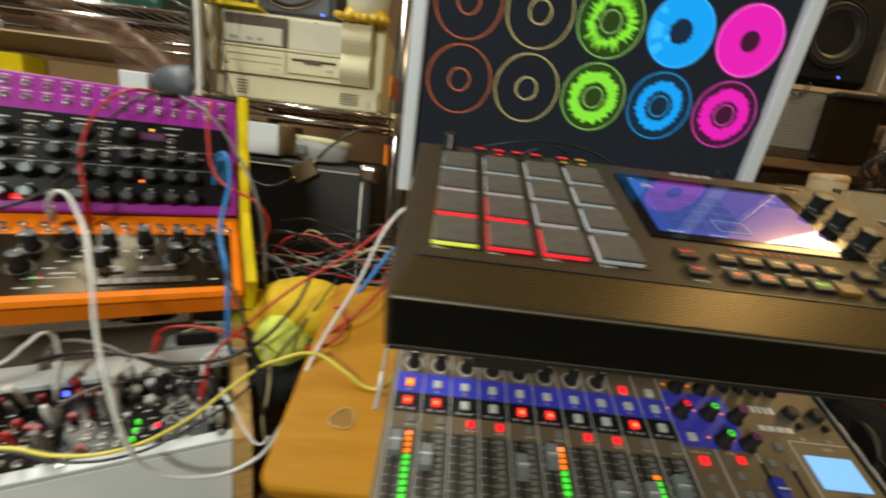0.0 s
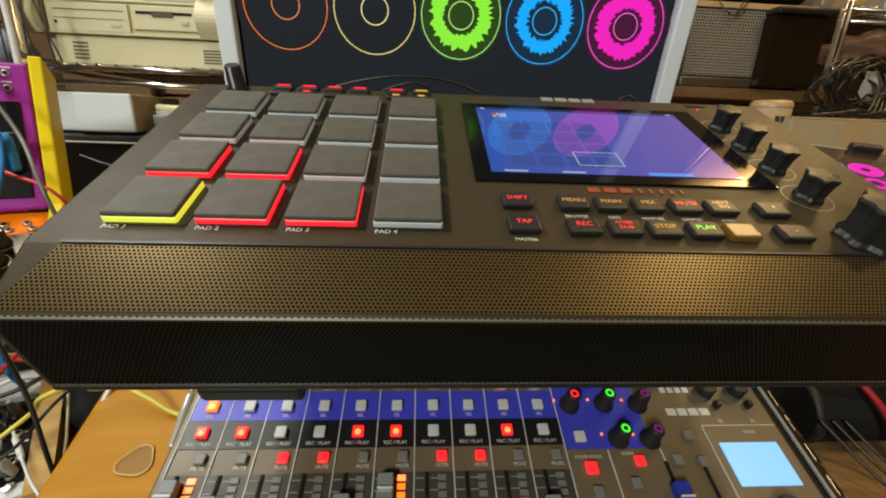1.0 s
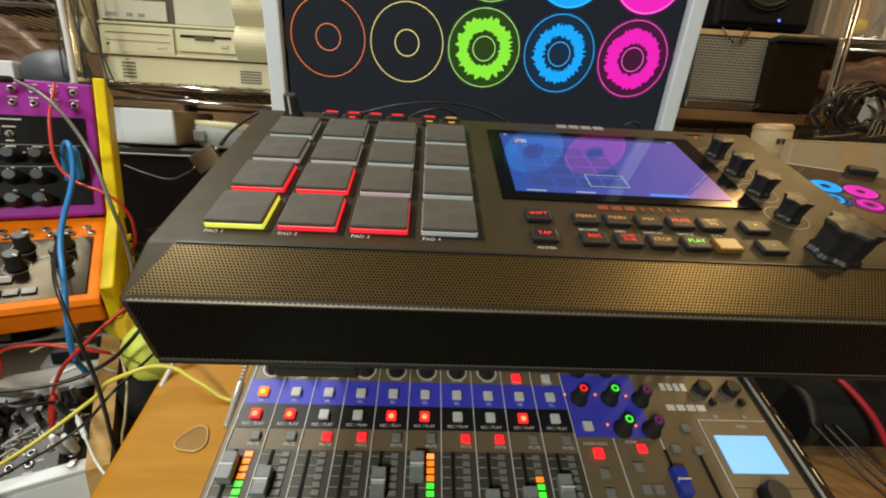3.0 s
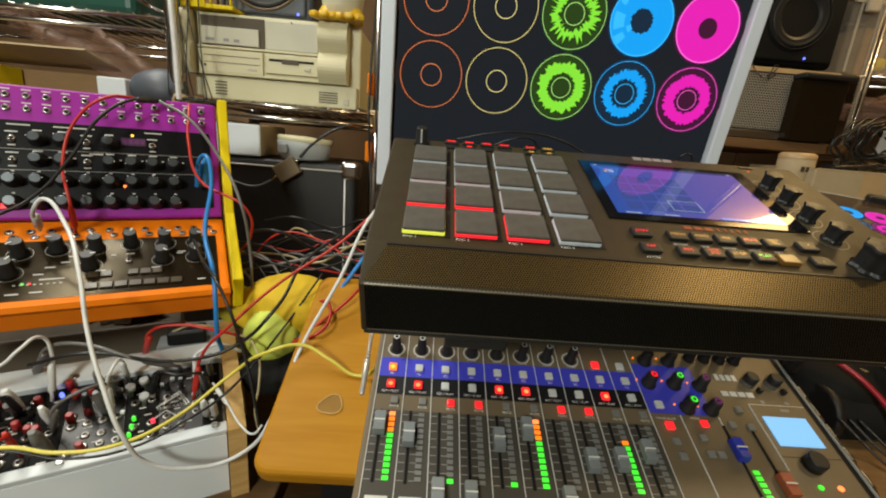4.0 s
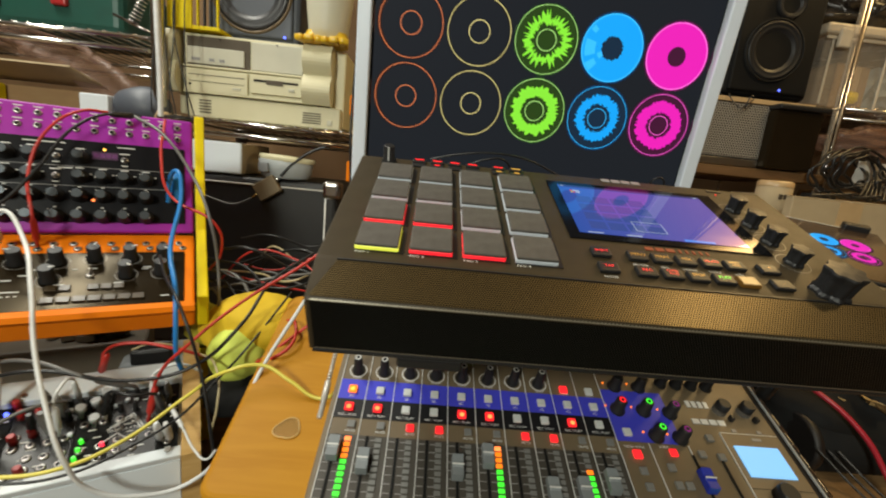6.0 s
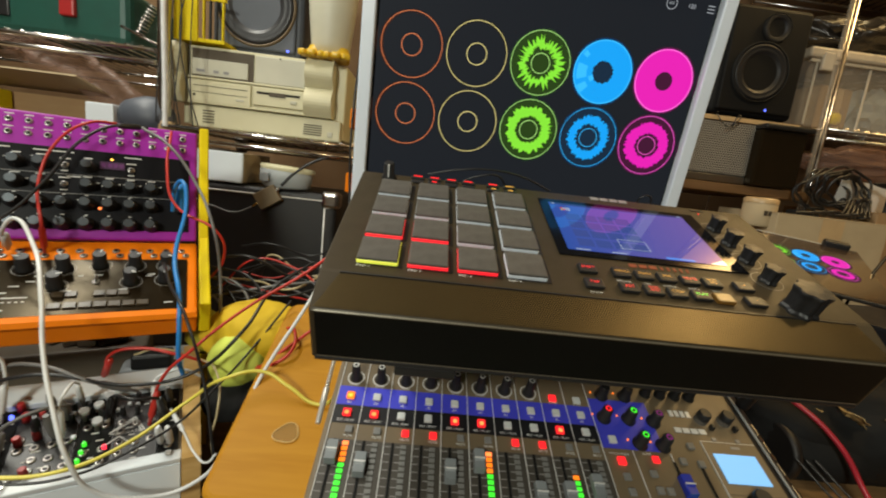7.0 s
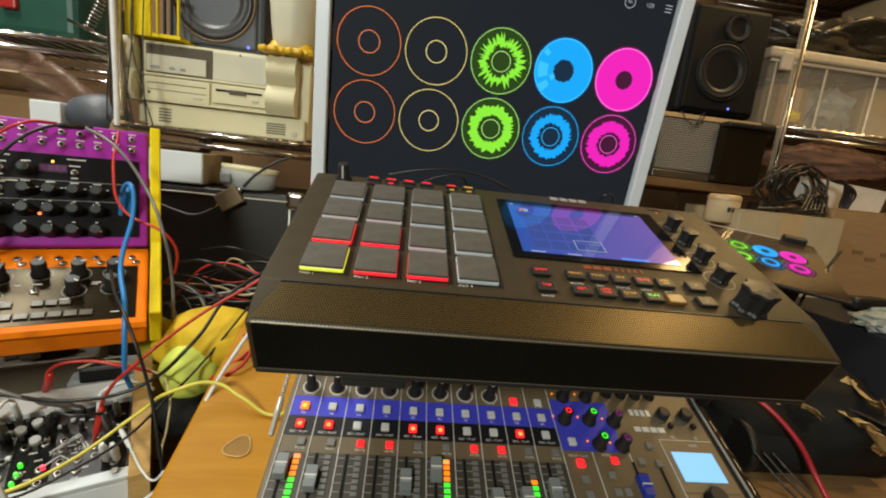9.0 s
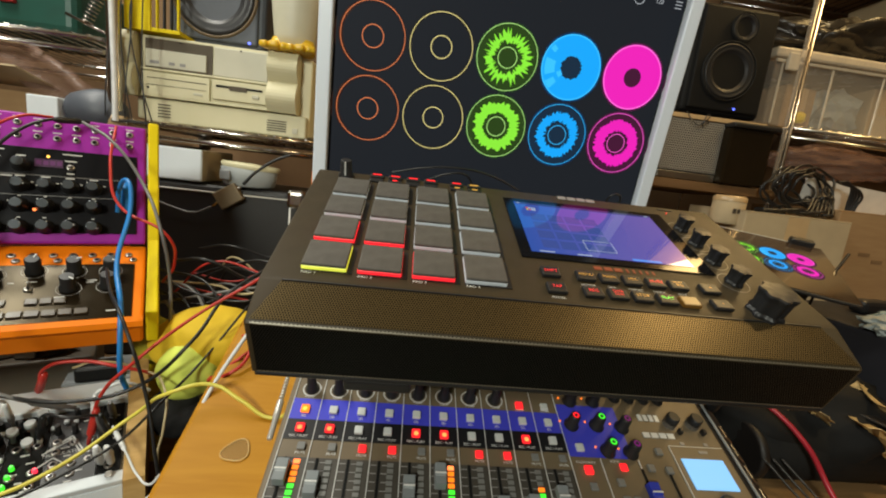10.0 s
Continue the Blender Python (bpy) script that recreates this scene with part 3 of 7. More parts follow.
M["ui_tile"] = glow("ui_tile", (0.05, 0.11, 0.50), 0.52, rough=0.05)
M["ui_white"] = glow("ui_white", (0.6, 0.7, 0.9), 0.6, rough=0.05)
M["ui_blue"] = glow("ui_blue", (0.1, 0.3, 0.9), 0.9, rough=0.05)
M["ui_red"] = glow("ui_red", (0.9, 0.1, 0.1), 0.6, rough=0.05)
M["ui_amber"] = glow("ui_amber", (0.9, 0.7, 0.1), 0.6, rough=0.05)
M["w_red"] = glow("word_red", (1.0, 0.03, 0.03), 1.5)
M["w_amber"] = glow("word_amber", (1.0, 0.5, 0.07), 0.8)
M["w_green"] = glow("word_green", (0.06, 1.0, 0.03), 1.4)
M["e_key"] = glow("amber_key", (1.0, 0.42, 0.05), 0.05, (0.055, 0.030, 0.006))
M["touch"].node_tree.nodes["Principled BSDF"].inputs["Coat Weight"].default_value = 0.25
M["touch"].node_tree.nodes["Principled BSDF"].inputs["Coat Roughness"].default_value = 0.02
build_groove_box()
build_stand()

# ---- mixer ----
ZW = 0.042
CH = [0.0593 + 0.0252 * i for i in range(10)]


def build_mixer():
    x = thing("mixer", "brown-grey digital mixing desk with lit buttons and faders", "mixing desk", DESK)
    prof = [(-0.175, 0.006), (-0.175, ZW - 0.006), (-0.170, ZW), (0.135, ZW), (0.145, ZW + 0.008), (0.150, ZW + 0.006), (0.150, 0.006)]
    bm = prism(bmesh.new(), prof, 0.0415, 0.4590)
    bmesh.ops.bevel(bm, geom=[e for e in bm.edges if abs(e.verts[0].co.x - e.verts[1].co.x) < 1e-6], offset=0.002, segments=2, affect="EDGES", profile=0.5)
    part("body", bm, M["mixer"], x)
    part("end_cheek", prism(bmesh.new(), [(0.4592, ZW - 0.001), (0.4700, ZW - 0.004), (0.5080, 0.006), (0.4592, 0.006)], -0.17, 0.10, "y"), M["black"], x, "sloping black side with sockets")
    sl = Matrix.Translation((0.4892, 0, 0.0226)) @ pose(0, 0, 0, 0, 40.8, 0)
    for i, v in enumerate((0.030, 0.010, -0.012, -0.034, -0.056, -0.080)):
        sk = part("socket", box(bmesh.new(), (0, 0, 0), (0.017, 0.013, 0.002), 0.0005, seg=1), M["steel"], x, m=Matrix.Translation((0, v, 0)) @ sl)
        part("opening", box(bmesh.new(), (0, 0, 0.0012), (0.012, 0.009, 0.001)), M["black_matte"], sk)
    part("edge_strip", box(bmesh.new(), (0.4650, -0.03, ZW - 0.0005), (0.0025, 0.24, 0.002), 0.0005, seg=1), M["grey_plastic"], x)
    for u in (0.07, 0.43):
        for v in (-0.04, 0.12):
            part("rubber_foot", lathe(bmesh.new(), [(0.010, 0.0), (0.010, 0.0062)], 14, Matrix.Translation((u, v, 0))), M["black_matte"], x)

    def flat(name, u0, u1, v0, v1, mm, h=0.0006, parent=None):
        return part(name, box(bmesh.new(), ((u0 + u1) / 2, (v0 + v1) / 2, ZW + h / 2), (u1 - u0, v1 - v0, h)), M[mm], parent or x)
    flat("blue_band", 0.0470, 0.2984, 0.0083, 0.0292, "mixer_blue")
    flat("blue_field", 0.2986, 0.3600, -0.0135, 0.0400, "mixer_blue")
    flat("black_band", 0.0470, 0.2984, -0.0105, 0.0081, "mixer_black")
    flat("dark_strip", 0.0470, 0.2984, -0.1100, -0.0262, "mixer_dark", 0.0004)
    for i in range(11):
        u = 0.0467 + 0.0252 * i
        flat("dividing_line", u - 0.0003, u + 0.0003, -0.112, 0.075, "white_paint", 0.0010)
    sq = box(bmesh.new(), (0, 0, 0.0016), (0.0074, 0.0074, 0.0032), 0.0009)
    button = {k: mesh_of("square_button", sq.copy(), M[m_]) for k, m_ in (("off", "button_grey"), ("red", "e_red"), ("orange", "e_orange"))}
    core = {k: mesh_of("button_lamp", lathe(bmesh.new(), [(0.0021, 0.0), (0.0015, 0.0005)], 14), M[m_]) for k, m_ in (("red", "e_red_hot"), ("orange", "e_amber"))}
    dim = mesh_of("square_button", box(bmesh.new(), (0, 0, 0.0012), (0.0066, 0.0066, 0.0024), 0.0008), M["button_dim"])
    red_small = mesh_of("square_button", box(bmesh.new(), (0, 0, 0.0012), (0.0066, 0.0066, 0.0024), 0.0008), M["e_red"])
    knob = mesh_of("trim_knob", lathe(bmesh.new(), [(0.0060, 0), (0.0060, 0.002), (0.0046, 0.004), (0.0038, 0.0185), (0.0030, 0.0195)], 20), M["knob"])
    ringm = mesh_of("dial_ring", annulus(bmesh.new(), 0, 0, 0.0074, 0.0084, 0.0, 32), M["white_paint"])
    topm = mesh_of("knob_ring", annulus(bmesh.new(), 0, 0, 0.0017, 0.0029, 0.0197, 18), M["white_paint"])
    capm = mesh_of("fader_cap", fader_cap(), M["fader_grey"])
    line = mesh_of("cap_line", box(bmesh.new(), (0, 0, 0.0094), (0.0092, 0.0011, 0.0006)), M["white_paint"])
    slot = mesh_of("fader_slot", box(bmesh.new(), (0, -0.0565, 0.0008), (0.0022, 0.060, 0.0006)), M["black_matte"])
    seg = {k: mesh_of("meter_led", box(bmesh.new(), (0, 0, 0.0010), (0.0050, 0.0032, 0.0009)), M[m_]) for k, m_ in (("off", "led_off"), ("g", "e_green"), ("o", "e_orange"), ("r", "e_red_hot"))}
    tick = mesh_of("scale_tick", box(bmesh.new(), (0, 0, 0.0006), (0.0052, 0.0005, 0.0005)), M["grey_print"])
    word = {w: text_mesh(w, 0.0032, M["white_paint"]) for w in ("SEL", "REC / PLAY", "MUTE", "COMP")}
    rec = (1, 1, 0, 0, 1, 1, 0, 0, 1, 0)
    mute = (0, 0, 1, 1, 0, 0, 1, 1, 0, 0)
    fader = (-0.040, -0.049, -0.092, -0.093, -0.049, -0.038, -0.093, -0.062, -0.060, -0.052)
    level = (12, 0, 1, 0, 1, 12, 0, 0, 9, 0)

    def at(u, v, h=0.0):
        return Matrix.Translation((u, v, ZW + h))
    for i, u in enumerate(CH):
        if i < 8:
            k = part("trim_knob", knob, None, x, m=at(u + 0.001, 0.0400))
            part("knob_ring", topm, None, k)
            part("dial_ring", ringm, None, x, m=at(u + 0.001, 0.0400, 0.0008))
            part("printed_word", word["COMP"], None, x, m=at(u + 0.001, 0.0312, 0.0009))
        else:
            b = part("square_button", button["red" if i == 8 else "off"], None, x, m=at(u, 0.0350))
            part("printed_word", word["COMP"], None, x, m=at(u, 0.0302, 0.0010))
        b = part("square_button", button["orange" if i == 0 else "off"], None, x, m=at(u, 0.0178, 0.0004))
        if i == 0:
            part("button_lamp", core["orange"], None, b, m=Matrix.Translation((0, -0.001, 0.0033)))
        part("printed_word", word["SEL"], None, x, m=at(u, 0.0112, 0.0010))
        b = part("square_button", button["red" if rec[i] else "off"], None, x, m=at(u, -0.0005, 0.0004))
        if rec[i]:
            part("button_lamp", core["red"], None, b, m=Matrix.Translation((0, -0.001, 0.0033)))
        part("printed_word", word["REC / PLAY"], None, x, m=at(u, -0.0078, 0.0010))
        part("square_button", red_small if mute[i] else dim, None, x, m=at(u + 0.0052, -0.0170, 0.0004))
        part("printed_word", word["MUTE"], None, x, m=at(u + 0.0052, -0.0226, 0.0008))
        fu = u - 0.0046
        part("fader_slot", slot, None, x, m=at(fu, 0))
        f = part("fader_cap", capm, None, x, m=at(fu, fader[i]))
        part("cap_line", line, None, f)
        for s in range(12):
            v = -0.0298 - 0.00485 * s
            on = 12 - s <= level[i]
            k = "off" if not on else ("r" if s == 0 else "o" if s < 4 else "g")
            part("meter_led", seg[k], None, x, m=at(u + 0.0048, v))
        for s in range(9):
            part("scale_tick", tick, None, x, m=at(u - 0.0002 if s % 2 else u + 0.0004, -0.0300 - 0.0068 * s))
            part("scale_tick", tick, None, x, m=at(fu - 0.0046, -0.0300 - 0.0068 * s))
        flat("tape_label", u - 0.0085, u + 0.0085, -0.1075, -0.0960, "paper", 0.0014)
    # knobs of the effects field
    bk = mesh_of("effect_knob", lathe(bmesh.new(), [(0.0070, 0), (0.0070, 0.002), (0.0054, 0.0035), (0.0047, 0.0150), (0.0040, 0.0160)], 24), M["knob"])
    spots = ((0.3095, 0.0175, "e_red"), (0.3350, 0.0180, "e_green"), (0.3605, 0.0175, "purple"), (0.3370, -0.0075, "e_green"), (0.3592, -0.0080, "purple"), (0.3150, 0.0440, "knob"), (0.3400, 0.0450, "knob"))
    for u, v, c in spots:
        k = part("effect_knob", bk, None, x, m=at(u, v, 0.0006))
        part("lit_ring" if c.startswith("e_") else "cap_ring", annulus(bmesh.new(), 0, 0, 0.0016, 0.0030, 0.0163, 18), M[c], k)
        part("signal_lamp", lathe(bmesh.new(), [(0.0009, 0), (0.0009, 0.0012)], 8, at(u - 0.0105, v + 0.0035, 0.0006)), M["e_orange"], x)
    part("square_button", button["off"], None, x, m=at(0.3105, -0.0058, 0.0004))
    part("square_button", button["red"], None, x, m=at(0.3125, -0.0262, 0.0004))
    part("square_button", red_small, None, x, m=at(0.3465, -0.0222, 0.0004))
    part("printed_word", text_mesh("FADER MODE", 0.0030, M["white_paint"]), None, x, m=at(0.3125, -0.0190, 0.0010))
    part("printed_word", text_mesh("SCENE", 0.0030, M["white_paint"]), None, x, m=at(0.3400, -0.0172, 0.0010))
    for u, v in ((0.3130, -0.0400), (0.3130, -0.0530), (0.3390, -0.0355), (0.3390, -0.0500), (0.3480, -0.0500), (0.3880, -0.0054), (0.3730, -0.0215), (0.3900, -0.0230)):
        part("square_button", dim, None, x, m=at(u, v))
    for u in (0.3275, 0.3640):
        flat("dividing_line", u - 0.0003, u + 0.0003, -0.112, -0.0145, "white_paint", 0.0010)
    # master faders
    for u, v, c in ((0.3640, -0.0460, "fader_blue"), (0.3890, -0.0740, "fader_red")):
        part("fader_slot", slot, None, x, m=at(u, 0.004))
        f = part("fader_cap", mesh_of("fader_cap", fader_cap(), M[c]), None, x, m=at(u, v))
        part("cap_line", line, None, f)
    for s in range(6):
        part("meter_led", seg["g"], None, x, m=at(0.3705, -0.0635 - 0.0048 * s))
    # display
    flat("display_frame", 0.4015, 0.4560, -0.0480, 0.0010, "mixer", 0.0010)
    for a in ((0.4010, 0.4560, 0.0010, 0.0015), (0.4010, 0.4015, -0.06, 0.0015)):
        flat("frame_line", *a, "white_paint", 0.0012)
    flat("display", 0.4070, 0.4480, -0.0388, -0.0114, "e_lcd", 0.0022)
    flat("small_key", 0.4290, 0.4380, -0.0050, -0.0025, "grey_print", 0.0014)
    part("jog_knob", lathe(bmesh.new(), [(0.0085, 0), (0.008, 0.010), (0.007, 0.011)], 24, at(0.4253, -0.0540)), M["knob"], x)
    for u, c in ((0.4200, "e_green"), (0.4370, "e_red_hot")):
        part("lit_key", lathe(bmesh.new(), [(0.0022, 0), (0.0020, 0.0015)], 14, at(u, -0.0725)), M[c], x)
    for i in range(4):
        part("model_mark", box(bmesh.new(), (0.3850 + 0.006 * i, 0.0305, ZW + 0.0004), (0.0040, 0.0068, 0.0008)), M["white_paint"], x)
    for i in range(4):
        part("maker_mark", box(bmesh.new(), (0.3840 + 0.0084 * i, 0.0118, ZW + 0.0004), (0.0068, 0.0052, 0.0008)), M["white_paint"], x)
    # two headphone level knobs with clear collars, and a row of trim knobs at the back
    for u in (0.4142, 0.4385):
        k = part("level_knob", lathe(bmesh.new(), [(0.0064, 0), (0.006, 0.012), (0.005, 0.013)], 20), M["knob"], x, m=at(u, 0.0255))
        part("clear_collar", lathe(bmesh.new(), [(0.0075, -0.0004), (0.0072, 0.006)], 20, cap=False), M["clear"], k)
        part("toggle", box(bmesh.new(), (u + 0.006, 0.0160, ZW + 0.003), (0.004, 0.005, 0.006), 0.001), M["black"], x)
        part("printed_bar", box(bmesh.new(), (u + 0.003, 0.0045, ZW + 0.0004), (0.004, 0.003, 0.0008)), M["grey_print"], x)
    for i in range(10):
        part("gain_knob", knob, None, x, m=at(0.0625 + 0.0255 * i, 0.078))
    for i in range(4):
        part("gain_knob", knob, None, x, m=at(0.366 + 0.016 * i, 0.052))


def fader_cap():
    bm = prism(bmesh.new(), [(-0.0095, 0.001), (-0.0085, 0.0085), (-0.002, 0.0080), (0.0, 0.0092), (0.002, 0.0080), (0.0085, 0.0085), (0.0095, 0.001)], -0.0048, 0.0048)
    bmesh.ops.bevel(bm, geom=[e for e in bm.edges if abs(e.verts[0].co.x - e.verts[1].co.x) < 1e-6], offset=0.0008, segments=2, affect="EDGES", profile=0.5)
    return bm


M["mixer_dark"] = mat("mixer_fader_field", (0.066, 0.058, 0.048), 0.42, bump=0.1, bscale=1300)
M["button_dim"] = mat("dim_button", (0.2, 0.2, 0.19), 0.45)
M["fader_red"] = mat("red_fader_cap", (0.35, 0.08, 0.04), 0.4)
build_mixer()

# ---- monitor ----
MX0, MX1, MZ0, MZ1 = -0.2260, 0.2265, -0.1825, 0.1640
MON = Matrix.Translation((0.1863, 0.5311, 1.3252)) @ pose(0, 0, 0, 8.1, 0.5, 0.9) @ pose(0, 0, 0, 90, 0, 0)


def spikes(r, amp, seed, n):
    rnd = random.Random(seed)
    vals = [rnd.random() for _ in range(n)]
    return lambda a: r + amp * vals[int(round(a / (2 * math.pi) * n)) % n]


def rings_on(screen, px, pz, col_pitch, row_pitch, scale, z, five=True):
    """The app's two rows of round loop marks, in the screen's x and y; scale 1 is the monitor's."""
    keys = ("orange", "yellow", "green", "blue", "magenta")
    for r in range(2):
        for c, k in enumerate(keys):
            cx, cy = px + col_pitch * c, pz - row_pitch * r
            R = 0.0382 * scale
            dimk = "ring_" + k + "_dim"
            th = 0.0007 * scale

            def mark(name, bm, m_):
                part(name, bm, M[m_], screen)
            mark("glow", annulus(bmesh.new(), cx, cy, R - 0.003 * scale, R + 0.0022 * scale, z - 0.0004), "glow_" + k)
            mark("outer_glow", annulus(bmesh.new(), cx, cy, R + 0.0022 * scale, R + 0.0075 * scale, z - 0.0005), "faint_" + k)
            if k in ("orange", "yellow"):
                mark("ring", annulus(bmesh.new(), cx, cy, R - th, R, z), "ring_" + k)
                mark("small_ring", annulus(bmesh.new(), cx, cy, 0.0121 * scale, 0.0129 * scale, z), "ring_" + k)
                continue
            if r == 0 and k in ("blue", "magenta"):
                if k == "blue":
                    mark("disc", annulus(bmesh.new(), cx, cy, 0, R - 0.0016 * scale, z, 80, None, spikes(0.0122 * scale, 0.0022 * scale, 40, 80)), "ring_" + k)
                    for a0, a1, r0, r1 in ((2.9, 3.5, 0.021, 0.034), (3.7, 4.0, 0.024, 0.036), (2.4, 2.6, 0.028, 0.035), (3.5, 3.9, 0.013, 0.019)):
                        bm = bmesh.new()
                        n = 8
                        ring = [[bm.verts.new((cx + q * scale * math.cos(a0 + (a1 - a0) * i / n), cy + q * scale * math.sin(a0 + (a1 - a0) * i / n), z + 0.0001)) for i in range(n + 1)] for q in (r0, r1)]
                        for i in range(n):
                            bm.faces.new((ring[0][i], ring[1][i], ring[1][i + 1], ring[0][i + 1]))
                        mark("wedge", bm, "ring_blue_pale")
                else:
                    mark("disc", annulus(bmesh.new(), cx, cy, 0.0112 * scale, R - 0.0016 * scale, z), "ring_" + k)
                mark("ring", annulus(bmesh.new(), cx, cy, R - 0.0017 * scale, R, z), "ring_" + k + "_pale")
                mark("core", annulus(bmesh.new(), cx, cy, 0.0, 0.0124 * scale, z - 0.0001), dimk)
                continue
            n = {("green", 0): 110, ("green", 1): 90}.get((k, r), 120)
            b0, b1, i0, i1 = {("green", 0): (0.021, 0.013, 0.0215, -0.007), ("green", 1): (0.026, 0.006, 0.0185, -0.003), ("blue", 1): (0.025, 0.005, 0.0190, -0.004), ("magenta", 1): (0.0275, 0.004, 0.0175, -0.003)}[(k, r)]
            mark("ring", annulus(bmesh.new(), cx, cy, R - th, R, z), "ring_" + k + "_pale")
            mark("wave", annulus(bmesh.new(), cx, cy, 0, 0, z, n, spikes(b0 * scale, b1 * scale, 7 * c + r, n), spikes(i0 * scale, i1 * scale, 70 * c + r, n)), "ring_" + k)
            mark("small_ring", annulus(bmesh.new(), cx, cy, 0.0114 * scale, 0.0122 * scale, z), "ring_" + k + "_pale")
            mark("halo", annulus(bmesh.new(), cx, cy, 0.0, R - th * 1.3, z - 0.0002), dimk)


def build_monitor():
    m = thing("monitor", "silver framed flat monitor showing coloured loop rings", "monitor", MON)
    # x to the right, y up, z towards the viewer
    fx0, fx1, fy0, fy1 = -0.2097, 0.2097, -0.1665, 0.1480
    cx, cy = (MX0 + MX1) / 2, (MZ0 + MZ1) / 2
    for nm, c, s in (("bezel_left", ((MX0 + fx0) / 2, cy, -0.004), (fx0 - MX0, MZ1 - MZ0, 0.022)), ("bezel_right", ((MX1 + fx1) / 2, cy, -0.004), (MX1 - fx1, MZ1 - MZ0, 0.022)),
                     ("bezel_bottom", (cx, (MZ0 + fy0) / 2, -0.004), (fx1 - fx0, fy0 - MZ0, 0.0216)), ("bezel_top", (cx, (MZ1 + fy1) / 2, -0.004), (fx1 - fx0, MZ1 - fy1, 0.0216))):
        part(nm, box(bmesh.new(), c, s, 0.002), M["bezel_silver"], m)
    part("back_shell", box(bmesh.new(), (cx, cy, -0.040), (MX1 - MX0 - 0.01, MZ1 - MZ0 - 0.01, 0.05), 0.012), M["dark_grey"], m)
    part("inner_frame", box(bmesh.new(), (cx, (fy0 + fy1) / 2, -0.0062), (fx1 - fx0, fy1 - fy0, 0.004)), M["black_matte"], m)
    s = part("screen", box(bmesh.new(), (cx, (fy0 + fy1) / 2, -0.0030), (fx1 - fx0 - 0.006, fy1 - fy0 - 0.006, 0.002)), M["screen_dark"], m, "lit black screen with coloured rings")
    rings_on(s, -0.1638, 0.0408, 0.0819, 0.0816, 1.0, -0.0016)
    part("menu_word", text_mesh("120", 0.0068, M["screen_white"]), None, s, m=Matrix.Translation((0.1740, 0.1285, -0.0015)))
    part("menu_word", text_mesh("REC", 0.0038, M["screen_white"]), None, s, m=Matrix.Translation((0.1480, 0.1290, -0.0015)))
    for i, u in ((0, 0.1480), (2, 0.1990)):
        if i == 2:
            for k in range(3):
                part("menu_bar", box(bmesh.new(), (u, 0.1320 - 0.0036 * k, -0.0017), (0.0085, 0.0008, 0.0004)), M["screen_white"], s)
        else:
            part("menu_mark", annulus(bmesh.new(), u, 0.1290, 0.0062, 0.0070, -0.0016, 24), M["screen_white"], s)
    part("task_mark", box(bmesh.new(), (-0.2010, -0.1560, -0.0017), (0.006, 0.006, 0.0004)), M["screen_white"], s)
    part("neck", box(bmesh.new(), (0.1863, 0.622, 1.068), (0.09, 0.03, 0.19), 0.006), M["bezel_silver"], m, m=MON.inverted())
    part("base", box(bmesh.new(), (0.1863, 0.620, 0.9710), (0.26, 0.14, 0.012), 0.004), M["bezel_silver"], m, m=MON.inverted())


build_monitor()


def build_back_table():
    t = thing("back_table", "dark brown table behind the sloping desk", "table")
    part("tabletop", box(bmesh.new(), (0.235, 0.665, 0.950), (0.62, 0.23, 0.029), 0.003), M["floor"], t)
    for x in (-0.045, 0.515):
        for y in (0.575, 0.755):
            part("leg", box(bmesh.new(), (x, y, 0.468), (0.04, 0.04, 0.935), 0.003), M["black_matte"], t)


build_back_table()


# black glass; its brown base colour stands for the warm boxes mirrored in it
M["tablet_glass_reflection"] = mat("tablet_glass_reflection", (0.060, 0.036, 0.020), 0.10, spec=1.0)
M["tablet_glass_reflection"].node_tree.nodes["Principled BSDF"].inputs["Coat Weight"].default_value = 1.0
M["tablet_glass_reflection"].node_tree.nodes["Principled BSDF"].inputs["Coat IOR"].default_value = 2.0
M["tablet_glass_reflection"].node_tree.nodes["Principled BSDF"].inputs["Coat Roughness"].default_value = 0.06


def build_tablet():
    t = thing("tablet", "glossy black tablet leaning on its side holder", "tablet", Matrix.Translation((0.712, 0.644, 1.150)) @ pose(0, 0, 0, 20.3, 6.1, -25.3) @ Matrix.Scale(1.107, 4))
    # origin: the blue mark of the upper row
    cx, cy = -0.037, -0.0185
    part("shell", box(bmesh.new(), (cx, cy, -0.0042), (0.240, 0.168, 0.0062), 0.0028), M["black"], t)
    part("bright_edge", box(bmesh.new(), (cx - 0.01, cy + 0.0842, -0.002), (0.20, 0.0012, 0.003)), M["white_paint"], t)
    s = part("screen_glass", box(bmesh.new(), (cx, cy, -0.0008), (0.236, 0.164, 0.0012), 0.0003, seg=1), M["tablet_glass_reflection"], t)
    rings_on(s, -0.111, 0.0, 0.037, 0.037, 0.45, 0.0004)
    part("holder_clip", box(bmesh.new(), (cx + 0.090, cy + 0.084, 0.001), (0.034, 0.014, 0.016), 0.003), M["black"], t)
    part("holder_back", box(bmesh.new(), (cx + 0.07, cy + 0.03, -0.012), (0.03, 0.12, 0.006), 0.002), M["black"], t)
    part("holder_foot", box(bmesh.new(), (cx + 0.07, cy - 0.02, -0.075), (0.03, 0.03, 0.13), 0.003), M["black"], t)


build_tablet()


# ---- left: side table, synthesizers, rack ----
def frame_of(o, x, y):
    x, y = Vector(x).normalized(), Vector(y).normalized()
    z = x.cross(y)
    return Matrix(((x.x, y.x, z.x, o[0]), (x.y, y.y, z.y, o[1]), (x.z, y.z, z.z, o[2]), (0, 0, 0, 1)))


